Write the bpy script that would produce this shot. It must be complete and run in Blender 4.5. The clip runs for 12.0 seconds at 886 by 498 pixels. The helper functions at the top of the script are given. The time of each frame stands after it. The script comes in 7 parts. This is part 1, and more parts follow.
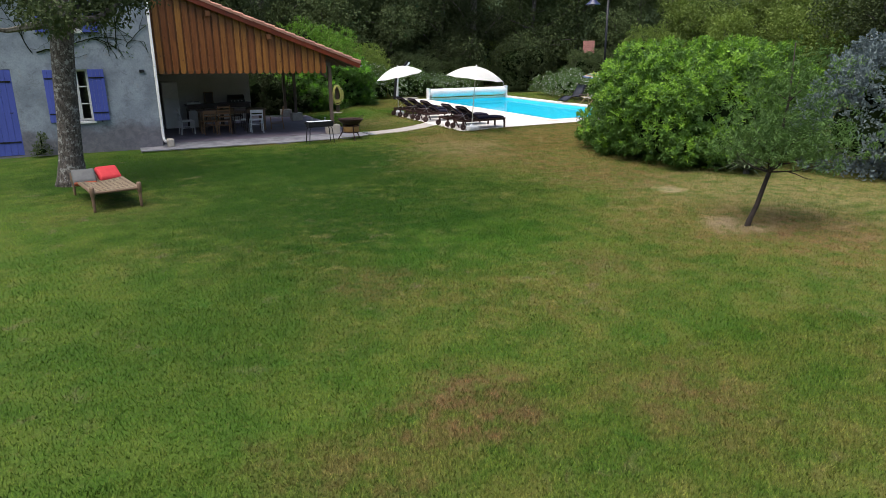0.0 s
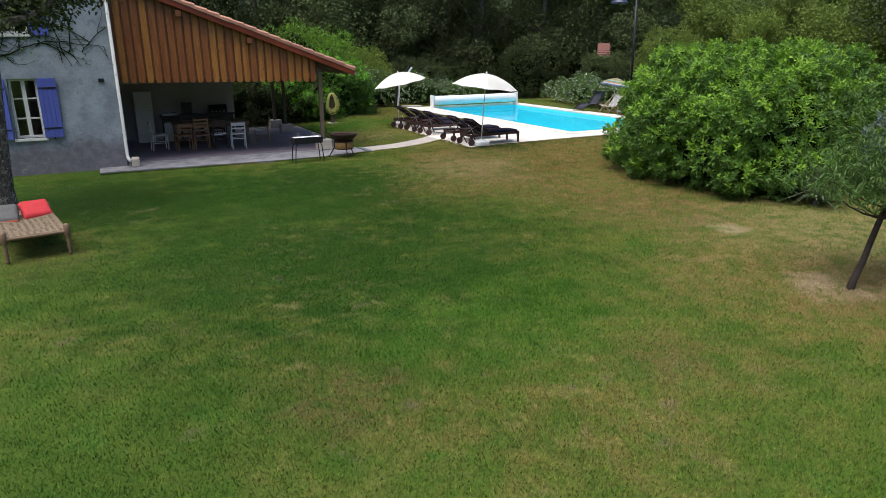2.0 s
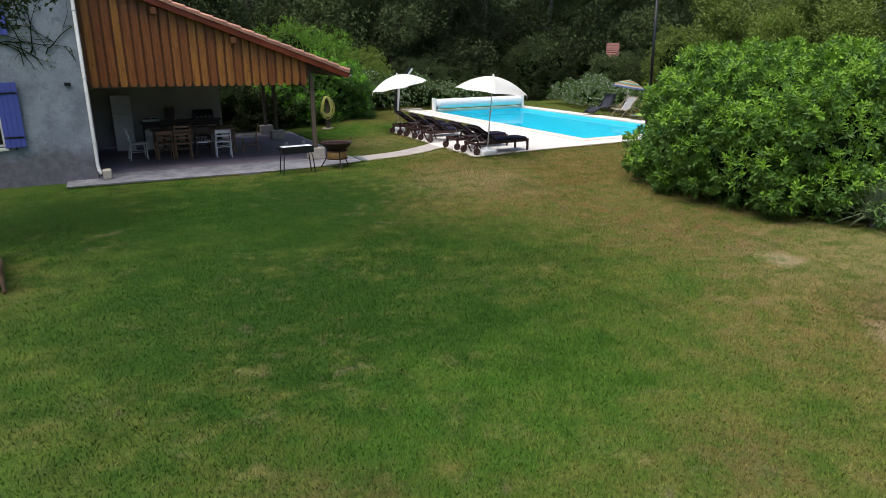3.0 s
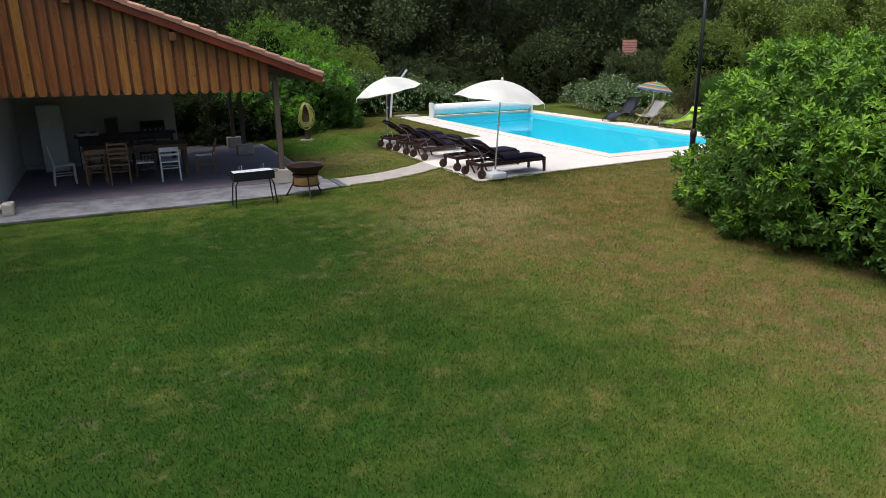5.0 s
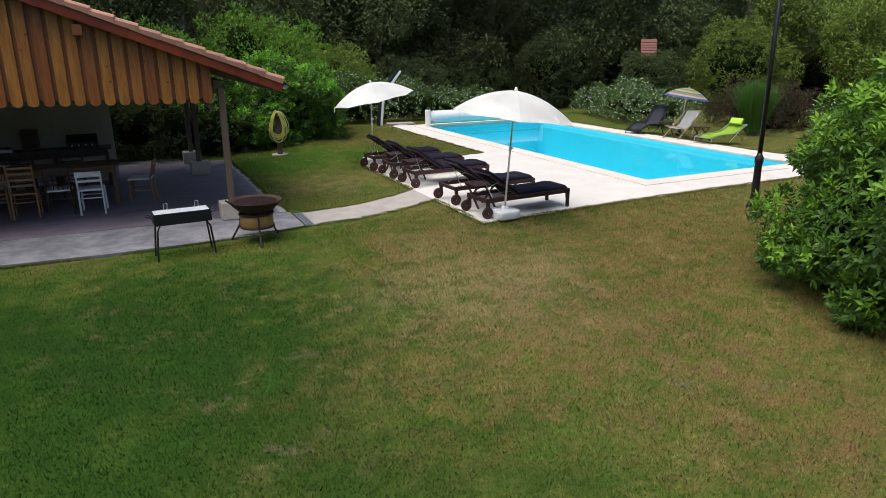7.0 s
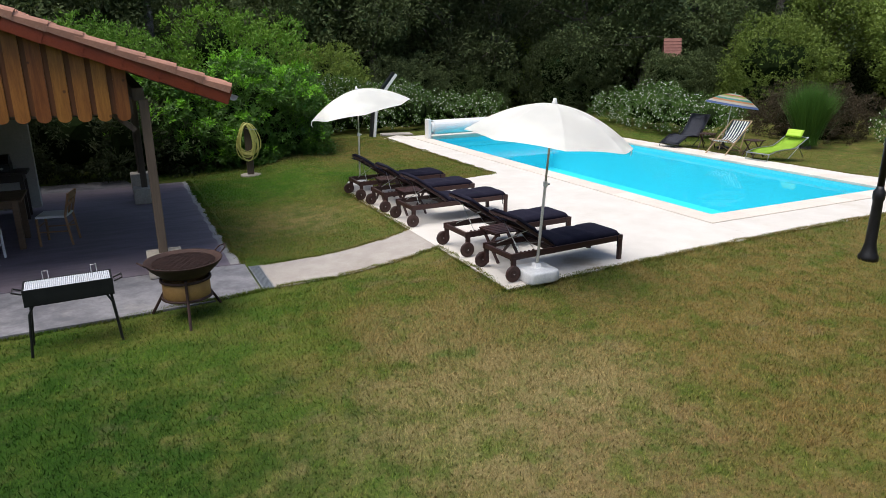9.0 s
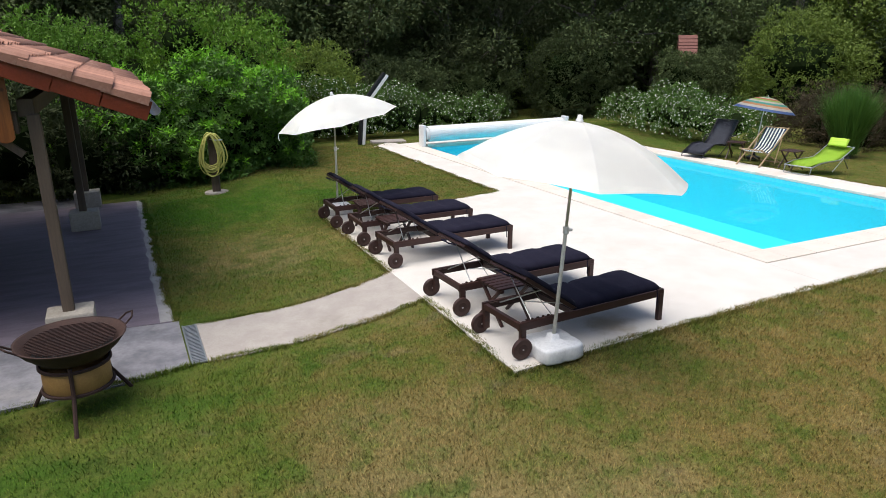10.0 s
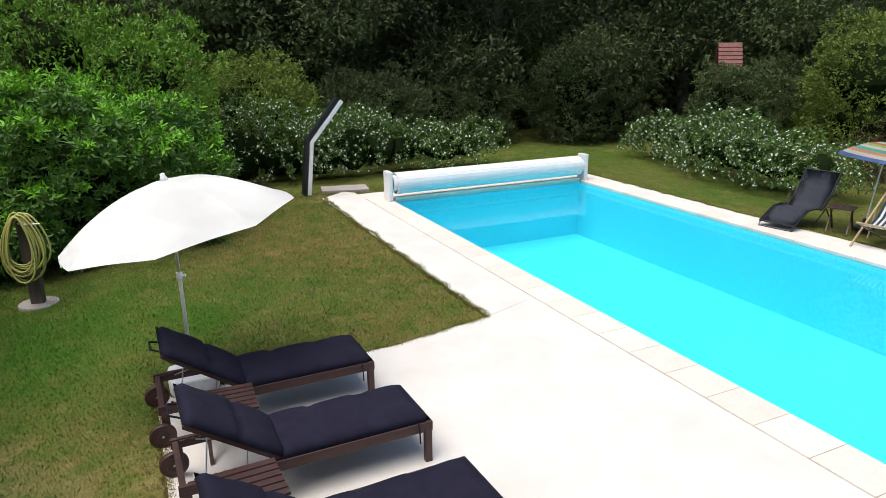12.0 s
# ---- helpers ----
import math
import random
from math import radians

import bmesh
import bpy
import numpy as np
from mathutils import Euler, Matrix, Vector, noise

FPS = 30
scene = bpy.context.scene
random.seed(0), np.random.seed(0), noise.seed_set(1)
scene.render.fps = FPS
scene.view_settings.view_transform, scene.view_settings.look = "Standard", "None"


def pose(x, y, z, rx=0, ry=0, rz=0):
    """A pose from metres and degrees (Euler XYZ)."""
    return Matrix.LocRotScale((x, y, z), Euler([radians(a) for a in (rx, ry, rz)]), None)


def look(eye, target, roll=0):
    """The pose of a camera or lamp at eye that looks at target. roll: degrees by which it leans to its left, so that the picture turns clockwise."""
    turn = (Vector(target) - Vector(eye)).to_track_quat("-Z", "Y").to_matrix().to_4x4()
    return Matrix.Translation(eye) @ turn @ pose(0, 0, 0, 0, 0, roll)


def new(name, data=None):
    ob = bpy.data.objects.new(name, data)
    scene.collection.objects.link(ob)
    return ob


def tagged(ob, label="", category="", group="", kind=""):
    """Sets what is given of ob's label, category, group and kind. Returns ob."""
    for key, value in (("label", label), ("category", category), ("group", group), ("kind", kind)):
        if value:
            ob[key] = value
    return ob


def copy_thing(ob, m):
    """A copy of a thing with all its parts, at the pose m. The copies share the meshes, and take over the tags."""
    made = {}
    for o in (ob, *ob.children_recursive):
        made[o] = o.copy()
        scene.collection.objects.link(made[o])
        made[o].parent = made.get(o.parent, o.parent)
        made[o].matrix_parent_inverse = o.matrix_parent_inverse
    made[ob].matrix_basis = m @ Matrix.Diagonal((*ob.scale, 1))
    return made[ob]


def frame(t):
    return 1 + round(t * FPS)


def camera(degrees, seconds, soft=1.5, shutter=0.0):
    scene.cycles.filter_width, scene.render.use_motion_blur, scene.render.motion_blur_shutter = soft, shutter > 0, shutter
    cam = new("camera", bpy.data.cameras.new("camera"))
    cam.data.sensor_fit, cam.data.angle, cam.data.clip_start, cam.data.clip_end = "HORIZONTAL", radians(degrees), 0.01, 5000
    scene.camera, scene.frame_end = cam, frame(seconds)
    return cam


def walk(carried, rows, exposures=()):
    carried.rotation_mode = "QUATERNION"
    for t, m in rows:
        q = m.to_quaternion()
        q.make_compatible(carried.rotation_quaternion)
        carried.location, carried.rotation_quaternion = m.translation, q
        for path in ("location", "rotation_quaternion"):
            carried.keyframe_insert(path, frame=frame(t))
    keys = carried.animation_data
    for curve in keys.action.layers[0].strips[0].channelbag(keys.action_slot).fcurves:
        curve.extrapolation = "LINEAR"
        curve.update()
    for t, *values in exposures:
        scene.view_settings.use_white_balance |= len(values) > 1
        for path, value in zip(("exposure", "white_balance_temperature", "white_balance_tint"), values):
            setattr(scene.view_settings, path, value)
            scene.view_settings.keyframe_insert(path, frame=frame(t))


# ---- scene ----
cam = camera(66.5, 12.0, soft=0.7)
METRES, EYE, TILT, LEAN, TURN = 8.0, 1.5, 0.0, 0.0, 0.0
PATH = [
    (0, (-15.449, -21.501, 2.753), (-14.603, -19.784, 2.174), -0.4),
    (0.5, (-15.192, -20.968, 2.799), (-14.346, -19.251, 2.22), -0.4),
    (1, (-14.882, -20.329, 2.811), (-14.038, -18.61, 2.234), -0.4),
    (1.5, (-14.565, -19.671, 2.816), (-13.725, -17.95, 2.241), -0.4),
    (2, (-14.19, -18.898, 2.804), (-13.355, -17.173, 2.231), -0.5),
    (2.5, (-13.839, -18.136, 2.807), (-13.007, -16.409, 2.235), -0.6),
    (3, (-13.441, -17.304, 2.8), (-12.611, -15.577, 2.228), -0.6),
    (5, (-11.68, -13.939, 2.756), (-10.856, -12.209, 2.181), -0.9),
    (5.5, (-11.235, -13.135, 2.734), (-10.411, -11.405, 2.161), -0.9),
    (6, (-10.776, -12.31, 2.735), (-9.956, -10.578, 2.163), -0.9),
    (6.5, (-10.422, -11.557, 2.744), (-9.6, -9.826, 2.169), -0.8),
    (7, (-10.049, -10.798, 2.767), (-9.227, -9.07, 2.188), -0.5),
    (9, (-8.714, -7.794, 2.672), (-7.89, -6.064, 2.099), -0.6),
    (9.5, (-8.273, -6.972, 2.692), (-7.449, -5.244, 2.115), -0.6),
    (10, (-7.667, -5.951, 2.666), (-6.848, -4.221, 2.088), -0.7),
    (10.5, (-7.074, -4.913, 2.64), (-6.255, -3.183, 2.062), -0.5),
    (11, (-6.364, -3.71, 2.599), (-5.543, -1.981, 2.02), -0.3),
    (11.5, (-5.648, -2.537, 2.663), (-4.828, -0.807, 2.083), -0.4),
    (12, (-4.846, -1.25, 2.96), (-4.027, 0.479, 2.38), -0.5),
]
walk(cam, [(t, look(eye, target, roll)) for t, eye, target, roll in PATH], [(0.0, 0.25), (2.5, 0.15), (5.5, -0.03), (7.5, -0.06), (9.5, 0.02), (12.0, 0.06)])


# ---- light ----
world = bpy.data.worlds.new("world")
scene.world = world
world.use_nodes = True
SUN_ELEV, SUN_ROT = 70.0, 250.0
sky = world.node_tree.nodes.new("ShaderNodeTexSky")
sky.sky_type, sky.sun_disc = "NISHITA", False
sky.sun_elevation, sky.sun_rotation = radians(SUN_ELEV), radians(SUN_ROT)
sky.air_density, sky.dust_density, sky.ozone_density = 1.0, 3.0, 1.0
background = world.node_tree.nodes["Background"]
background.inputs["Strength"].default_value = 0.165
world.node_tree.links.new(sky.outputs["Color"], background.inputs["Color"])
sun = new("sun", bpy.data.lights.new("sun", "SUN"))
sun.data.energy, sun.data.angle, sun.data.color = 3.4, radians(55), (1.0, 0.97, 0.92)
d_sun = Vector((math.sin(radians(SUN_ROT)) * math.cos(radians(SUN_ELEV)), math.cos(radians(SUN_ROT)) * math.cos(radians(SUN_ELEV)), math.sin(radians(SUN_ELEV))))
sun.matrix_world = look(d_sun * 60, (0, 0, 0))


# ---- materials ----
class Graph:
    """Short hand for node materials."""

    def __init__(self, name):
        self.mat = bpy.data.materials.new(name)
        self.mat.use_nodes = True
        self.tree = self.mat.node_tree
        self.bsdf = self.tree.nodes["Principled BSDF"]
        self.out = self.tree.nodes["Material Output"]
        self.co = self.tree.nodes.new("ShaderNodeTexCoord").outputs["Object"]

    def node(self, kind, **values):
        n = self.tree.nodes.new(kind)
        for key, v in values.items():
            n.inputs[key.replace("_", " ")].default_value = v
        return n

    def link(self, a, b):
        self.tree.links.new(a, b)

    def noise(self, scale, detail=4.0, rough=0.6, co=None, distort=0.0):
        n = self.node("ShaderNodeTexNoise", Scale=scale, Detail=detail, Roughness=rough, Distortion=distort)
        self.link(co or self.co, n.inputs["Vector"])
        return n.outputs["Fac"]

    def span(self, fac, a, b, c=0.0, d=1.0):
        n = self.tree.nodes.new("ShaderNodeMapRange")
        n.interpolation_type = "SMOOTHSTEP"
        self.link(fac, n.inputs["Value"])
        for key, v in (("From Min", a), ("From Max", b), ("To Min", c), ("To Max", d)):
            n.inputs[key].default_value = v
        return n.outputs["Result"]

    def maths(self, op, a, b=None):
        n = self.tree.nodes.new("ShaderNodeMath")
        n.operation = op
        for k, v in enumerate((a, b)):
            if v is None:
                continue
            if isinstance(v, (int, float)):
                n.inputs[k].default_value = v
            else:
                self.link(v, n.inputs[k])
        return n.outputs[0]

    def mix(self, fac, a, b, kind="MIX"):
        n = self.tree.nodes.new("ShaderNodeMix")
        n.data_type, n.blend_type = "RGBA", kind
        for key, v in ((0, fac), (6, a), (7, b)):
            if isinstance(v, (int, float)):
                n.inputs[key].default_value = v
            elif isinstance(v, tuple):
                n.inputs[key].default_value = (*v, 1)
            else:
                self.link(v, n.inputs[key])
        return n.outputs[2]

    def moved(self, co, by=17.0):
        n = self.node("ShaderNodeMapping", Location=(by, -by, 0))
        self.link(co, n.inputs["Vector"])
        return n.outputs["Vector"]

    def bump(self, height, strength, distance=0.01):
        n = self.node("ShaderNodeBump", Strength=strength, Distance=distance)
        self.link(height, n.inputs["Height"])
        self.link(n.outputs["Normal"], self.bsdf.inputs["Normal"])

    def done(self, colour, rough=0.7, metal=0.0):
        if isinstance(colour, tuple):
            self.bsdf.inputs["Base Color"].default_value = (*colour, 1)
        else:
            self.link(colour, self.bsdf.inputs["Base Color"])
        if isinstance(rough, (int, float)):
            self.bsdf.inputs["Roughness"].default_value = rough
        else:
            self.link(rough, self.bsdf.inputs["Roughness"])
        self.bsdf.inputs["Metallic"].default_value = metal
        return self.mat


def surface(name, a, b, scale=6.0, rough=0.7, metal=0.0, grain=60.0, bump=0.25, stretch=None, vary=0.0, stain=None, spec=0.5):
    """A worn surface: two colours in a broad noise, fine grain, relief, and a change from piece to piece."""
    g = Graph(name)
    co = g.co
    if stretch:
        m = g.node("ShaderNodeMapping", Scale=stretch)
        g.link(g.co, m.inputs["Vector"])
        co = m.outputs["Vector"]
    broad, fine = g.noise(scale, 5, 0.65, co), g.noise(grain, 3, 0.6, co)
    col = g.mix(g.span(broad, 0.3, 0.7), a, b)
    col = g.mix(g.span(fine, 0.3, 0.75, 0.0, 0.35), col, tuple(0.55 * c for c in a))
    if stain:
        col = g.mix(g.span(g.noise(scale * 0.35, 6, 0.7), 0.55, 0.75, 0.0, 0.6), col, stain)
    if vary:
        r = g.tree.nodes.new("ShaderNodeObjectInfo").outputs["Random"]
        h = g.node("ShaderNodeHueSaturation")
        g.link(g.span(r, 0, 1, 1 - vary, 1 + vary), h.inputs["Value"])
        g.link(col, h.inputs["Color"])
        col = h.outputs["Color"]
    g.bump(fine, bump, 0.004)
    g.bsdf.inputs["Specular IOR Level"].default_value = spec
    return g.done(col, rough, metal)


def leaf_material(name, a, b, young=None, rough=0.55, through_light=0.25, vary=True):
    """Leaves that differ one by one and from spray to spray, with some light coming through."""
    g = Graph(name)
    isl = g.tree.nodes.new("ShaderNodeNewGeometry").outputs["Random Per Island"]
    col = g.mix(isl, a, b)
    col = g.mix(g.span(g.noise(1.1, 3), 0.35, 0.65, 0, 0.55), col, tuple(0.5 * (x + y) * 1.25 for x, y in zip(a, b)))
    if young:
        col = g.mix(g.span(g.noise(1.7, 4, 0.6), 0.5, 0.68, 0.0, 0.8), col, young)
    tone = g.node("ShaderNodeHueSaturation")
    g.link(g.span(g.tree.nodes.new("ShaderNodeObjectInfo").outputs["Random"], 0, 1, 0.78, 1.25), tone.inputs["Value"])
    g.link(col, tone.inputs["Color"])
    if vary:
        col = tone.outputs["Color"]
    g.bsdf.inputs["Specular IOR Level"].default_value = 0.3
    g.done(col, rough)
    glow = g.node("ShaderNodeBsdfTranslucent")
    g.link(col, glow.inputs["Color"])
    both = g.node("ShaderNodeMixShader", Fac=through_light)
    g.link(g.bsdf.outputs[0], both.inputs[1])
    g.link(glow.outputs[0], both.inputs[2])
    g.link(both.outputs[0], g.out.inputs["Surface"])
    return g.mat


def lawn_material(name, blade):
    """Mown grass: green and parched areas, with bare and sandy patches, and shade painted in as deep green."""
    g = Graph(name)
    flat = g.node("ShaderNodeMapping", Scale=(1, 1, 0))
    g.link(g.co, flat.inputs["Vector"])
    p = flat.outputs["Vector"]
    sep = g.tree.nodes.new("ShaderNodeSeparateXYZ")
    g.link(p, sep.inputs[0])
    wide, mid, fine = g.noise(0.22, 4, 0.6, p), g.noise(1.3, 5, 0.65, p), g.noise(9.0, 4, 0.7, p)
    # parched towards the open side of the garden and beside the pool, green under the house
    slope = g.maths("MULTIPLY", sep.outputs["X"], 0.03)
    dry = g.maths("ADD", g.maths("ADD", g.maths("MULTIPLY", wide, 1.25), g.maths("MULTIPLY", mid, 0.75)), slope)
    dry = g.span(dry, 0.51, 1.02)
    green = g.mix(g.span(mid, 0.35, 0.68), GRASS_A, GRASS_B)
    green = g.mix(g.span(g.noise(14, 5, 0.75, p), 0.52, 0.70, 0.0, 0.45), green, STRAW_B)
    straw = g.mix(g.span(fine, 0.3, 0.7), STRAW_A, STRAW_B)
    spots = g.span(g.noise(3.4, 5, 0.7, p), 0.36, 0.62, 0.2, 1.0)
    col = g.mix(g.maths("MULTIPLY", g.maths("MULTIPLY", dry, spots), g.span(fine, 0.2, 0.75, 0.5, 1.0)), green, straw)
    col = g.mix(g.span(g.noise(26, 3, 0.7, p), 0.4, 0.75, 0.0, 0.3), col, tuple(0.7 * c for c in GRASS_A))
    wob = g.maths("MULTIPLY", g.maths("SUBTRACT", g.noise(1.6, 5, 0.7, p), 0.5), 2.6)
    for x, y, r, tint, much in PATCHES:
        away = g.tree.nodes.new("ShaderNodeVectorMath")
        away.operation = "DISTANCE"
        g.link(p, away.inputs[0])
        away.inputs[1].default_value = (x, y, 0)
        d = g.maths("ADD", g.maths("DIVIDE", away.outputs["Value"], r), wob)
        col = g.mix(g.maths("MULTIPLY", g.span(d, 1.25, 0.25), g.maths("MULTIPLY", 1.0 if tint in (DEEP_SHADE, LUSH) else spots, g.span(fine, 0.2, 0.7, 0.65 * min(1, 1.25 * much), min(1, 1.25 * much)))), col, tint)
    worn = g.maths("MULTIPLY", g.span(g.noise(1.9, 6, 0.72, p, 0.4), 0.56, 0.70), g.span(g.noise(0.45, 3, 0.5, p), 0.42, 0.60))
    col = g.mix(g.maths("MULTIPLY", worn, 0.6), col, (0.19, 0.15, 0.09))
    faded = g.span(g.noise(2.6, 6, 0.7, g.moved(p), 0.5), 0.50, 0.72, 0.0, 0.75)
    col = g.mix(g.maths("MULTIPLY", faded, g.maths("MULTIPLY", dry, spots)), col, (0.30, 0.25, 0.10))
    moss = g.span(g.noise(1.5, 6, 0.7, g.moved(p, 41.0), 0.5), 0.58, 0.70, 0.0, 0.5)
    col = g.mix(moss, col, (0.045, 0.135, 0.018))
    grit = g.noise(150, 2, 0.6, p)
    h = g.node("ShaderNodeHueSaturation")
    g.link(g.maths("MULTIPLY", g.span(grit, 0.3, 0.7, 0.7, 1.3), g.span(g.noise(24, 6, 0.8, p), 0.32, 0.68, 0.74, 1.28)), h.inputs["Value"])
    g.link(col, h.inputs["Color"])
    col = h.outputs["Color"]
    if blade:
        isl = g.tree.nodes.new("ShaderNodeNewGeometry").outputs["Random Per Island"]
        h = g.node("ShaderNodeHueSaturation")
        g.link(g.span(isl, 0, 1, 0.72, 1.42), h.inputs["Value"])
        g.link(g.span(isl, 0, 1, 0.507, 0.485), h.inputs["Hue"])
        g.link(col, h.inputs["Color"])
        col = h.outputs["Color"]
    else:
        thatch = g.node("ShaderNodeHueSaturation", Value=0.74)
        g.link(col, thatch.inputs["Color"])
        col = thatch.outputs["Color"]
        g.bump(g.noise(60, 3, 0.7, p), 0.8, 0.02)
    g.bsdf.inputs["Specular IOR Level"].default_value = 0.1
    return g.done(col, 0.8)


GRASS_A, GRASS_B = (0.064, 0.130, 0.015), (0.110, 0.160, 0.024)
STRAW_A, STRAW_B = (0.235, 0.17, 0.058), (0.18, 0.145, 0.045)
# deep green grass, with the shade of house and tree put into its colour
DEEP_SHADE = (0.026, 0.072, 0.007)
RED, SAND, PALE, LUSH = (0.21, 0.115, 0.06), (0.45, 0.36, 0.24), (0.32, 0.26, 0.12), (0.036, 0.135, 0.008)
PATCHES = [
    (-5.7, -13.7, 2.2, STRAW_A, 0.7), (-5.3, -14.2, 1.6, RED, 0.6), (-6.0, -13.5, 0.6, SAND, 0.55), (-6.0, -1.9, 0.9, PALE, 0.9), (-5.3, -3.3, 0.8, PALE, 0.85), (-6.6, -2.9, 0.5, PALE, 0.7), (-4.8, -10.9, 0.34, SAND, 0.9), (-12.9, -16.9, 0.8, RED, 0.7),
    (-11.2, -17.6, 0.8, RED, 0.45), (-14.2, -17.6, 1.0, RED, 0.4), (-15.2, -7.0, 1.8, RED, 0.35), (-3.0, -12.0, 3.2, PALE, 0.55),
    (-5.6, -3.2, 1.6, PALE, 0.6), (-5.6, -1.6, 1.8, STRAW_A, 0.55), (-2.0, -2.7, 2.2, STRAW_A, 0.65), (1.5, -2.6, 2.4, STRAW_A, 0.6), (-6.0, -2.6, 2.0, STRAW_B, 0.5), (-3.0, -5.0, 2.0, STRAW_B, 0.5), (-3.4, -3.4, 1.8, STRAW_A, 0.6), (-6.0, 3.4, 1.2, PALE, 0.45), (-5.4, 0.9, 0.9, PALE, 0.3),
    (-11.0, -3.2, 2.6, LUSH, 0.6), (-10.8, -12.0, 2.4, LUSH, 0.5), (-11.5, -5.0, 4.2, DEEP_SHADE, 0.6), (-13.0, -9.0, 3.4, DEEP_SHADE, 0.5), (-15.0, -3.0, 3.6, DEEP_SHADE, 0.75), (-9.9, -3.0, 2.4, DEEP_SHADE, 0.75), (-9.6, -6.5, 2.4, DEEP_SHADE, 0.45), (-11.8, -9.4, 2.8, DEEP_SHADE, 0.7), (-8.4, -8.2, 2.2, DEEP_SHADE, 0.4), (-9.3, -4.5, 2.0, DEEP_SHADE, 0.6), (-12.8, -12.6, 2.4, DEEP_SHADE, 0.35), (-14.8, -14.2, 2.2, DEEP_SHADE, 0.3), (-10.0, -10.0, 2.8, DEEP_SHADE, 0.5), (-6.2, -4.0, 1.7, PALE, 0.55), (-7.4, -5.6, 1.6, STRAW_A, 0.45), (-4.2, -6.6, 2.6, STRAW_A, 0.5), (-5.6, -5.2, 1.6, RED, 0.3), (-4.6, -9.0, 2.2, RED, 0.35), (-5.8, 7.0, 2.4, LUSH, 0.35), (7.0, 15.0, 3.6, LUSH, 0.45), (7.0, 9.0, 2.6, LUSH, 0.4), (2.5, 13.4, 2.6, LUSH, 0.4), (-3.4, 6.8, 1.4, LUSH, 0.25), (-7.0, 6.6, 1.6, LUSH, 0.5), (-6.6, -4.2, 0.35, PALE, 0.5),
    (-9.4, -14.2, 0.6, RED, 0.4), (-12.6, -13.5, 0.7, RED, 0.35), (-2.5, 9.0, 2.0, STRAW_A, 0.5),
]
M_SOIL = lawn_material("lawn_ground", False)
M_BLADE = lawn_material("grass_blades", True)
M_DECK = surface("white_concrete", (0.71, 0.67, 0.62), (0.63, 0.585, 0.53), 1.6, 0.75, grain=90, bump=0.15, stain=(0.50, 0.44, 0.36))
def stained(mat, x, y, r, tint):
    """Add one old stain to a paving material."""
    g = Graph("unused")
    bpy.data.materials.remove(g.mat)
    g.mat, g.tree = mat, mat.node_tree
    g.bsdf = g.tree.nodes["Principled BSDF"]
    g.co = g.tree.nodes.new("ShaderNodeTexCoord").outputs["Object"]
    away = g.tree.nodes.new("ShaderNodeVectorMath")
    away.operation = "DISTANCE"
    g.link(g.co, away.inputs[0])
    away.inputs[1].default_value = (x, y, 0)
    d = g.maths("ADD", g.maths("DIVIDE", away.outputs["Value"], r), g.maths("MULTIPLY", g.maths("SUBTRACT", g.noise(5, 4), 0.5), 1.6))
    old = g.bsdf.inputs["Base Color"].links[0].from_socket
    g.link(g.mix(g.span(d, 1.2, 0.2, 0.0, 0.65), old, tint), g.bsdf.inputs["Base Color"])


stained(M_DECK, -3.55, -1.05, 0.28, (0.34, 0.25, 0.13))
M_COPING = surface("coping_stone", (0.74, 0.66, 0.58), (0.69, 0.61, 0.53), 4.0, 0.7, grain=70, vary=0.06)
M_PATH = surface("path_concrete", (0.42, 0.38, 0.34), (0.34, 0.30, 0.27), 3.0, 0.85, grain=60, bump=0.4, stain=(0.24, 0.21, 0.17))
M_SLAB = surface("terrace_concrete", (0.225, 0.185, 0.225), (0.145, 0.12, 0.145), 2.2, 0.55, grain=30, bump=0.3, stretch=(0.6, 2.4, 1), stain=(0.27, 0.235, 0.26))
M_SLAB_EDGE = surface("worn_slab_edge", (0.27, 0.265, 0.285), (0.115, 0.115, 0.135), 2.6, 0.85, grain=22, bump=0.8, stain=(0.36, 0.34, 0.32))
M_KERB = surface("crumbled_cement", (0.46, 0.44, 0.42), (0.30, 0.29, 0.28), 3.5, 0.9, grain=30, bump=0.7)
M_LINER = surface("pool_liner", (0.09, 0.70, 0.83), (0.10, 0.72, 0.85), 0.8, 0.5, grain=20, bump=0.05)


def old_render():
    """Limewashed render, blotched all over, worn to bare cement along its damp foot."""
    g = Graph("old_render")
    sep = g.tree.nodes.new("ShaderNodeSeparateXYZ")
    g.link(g.co, sep.inputs[0])
    blotch, fine, crack = g.noise(1.3, 6, 0.7), g.noise(22, 4, 0.65), g.noise(5.0, 7, 0.75, distort=0.6)
    col = g.mix(g.span(blotch, 0.32, 0.68), (0.34, 0.385, 0.44), (0.21, 0.24, 0.285))
    col = g.mix(g.span(crack, 0.52, 0.66, 0.0, 0.55), col, (0.15, 0.165, 0.19))
    rise = g.maths("ADD", sep.outputs["Z"], g.maths("MULTIPLY", g.maths("SUBTRACT", g.noise(1.1, 6, 0.7), 0.5), 1.5))
    cement = g.mix(g.span(crack, 0.35, 0.62), (0.19, 0.18, 0.20), (0.125, 0.118, 0.135))
    col = g.mix(g.span(rise, 0.72, 0.22, 0.0, 0.92), col, cement)
    col = g.mix(g.span(g.noise(3.1, 5, 0.7), 0.62, 0.70, 0.0, 0.5), col, (0.34, 0.31, 0.29))
    col = g.mix(g.span(fine, 0.35, 0.75, 0.0, 0.3), col, (0.12, 0.13, 0.15))
    g.bump(g.maths("ADD", fine, crack), 0.7, 0.006)
    return g.done(col, 0.92)


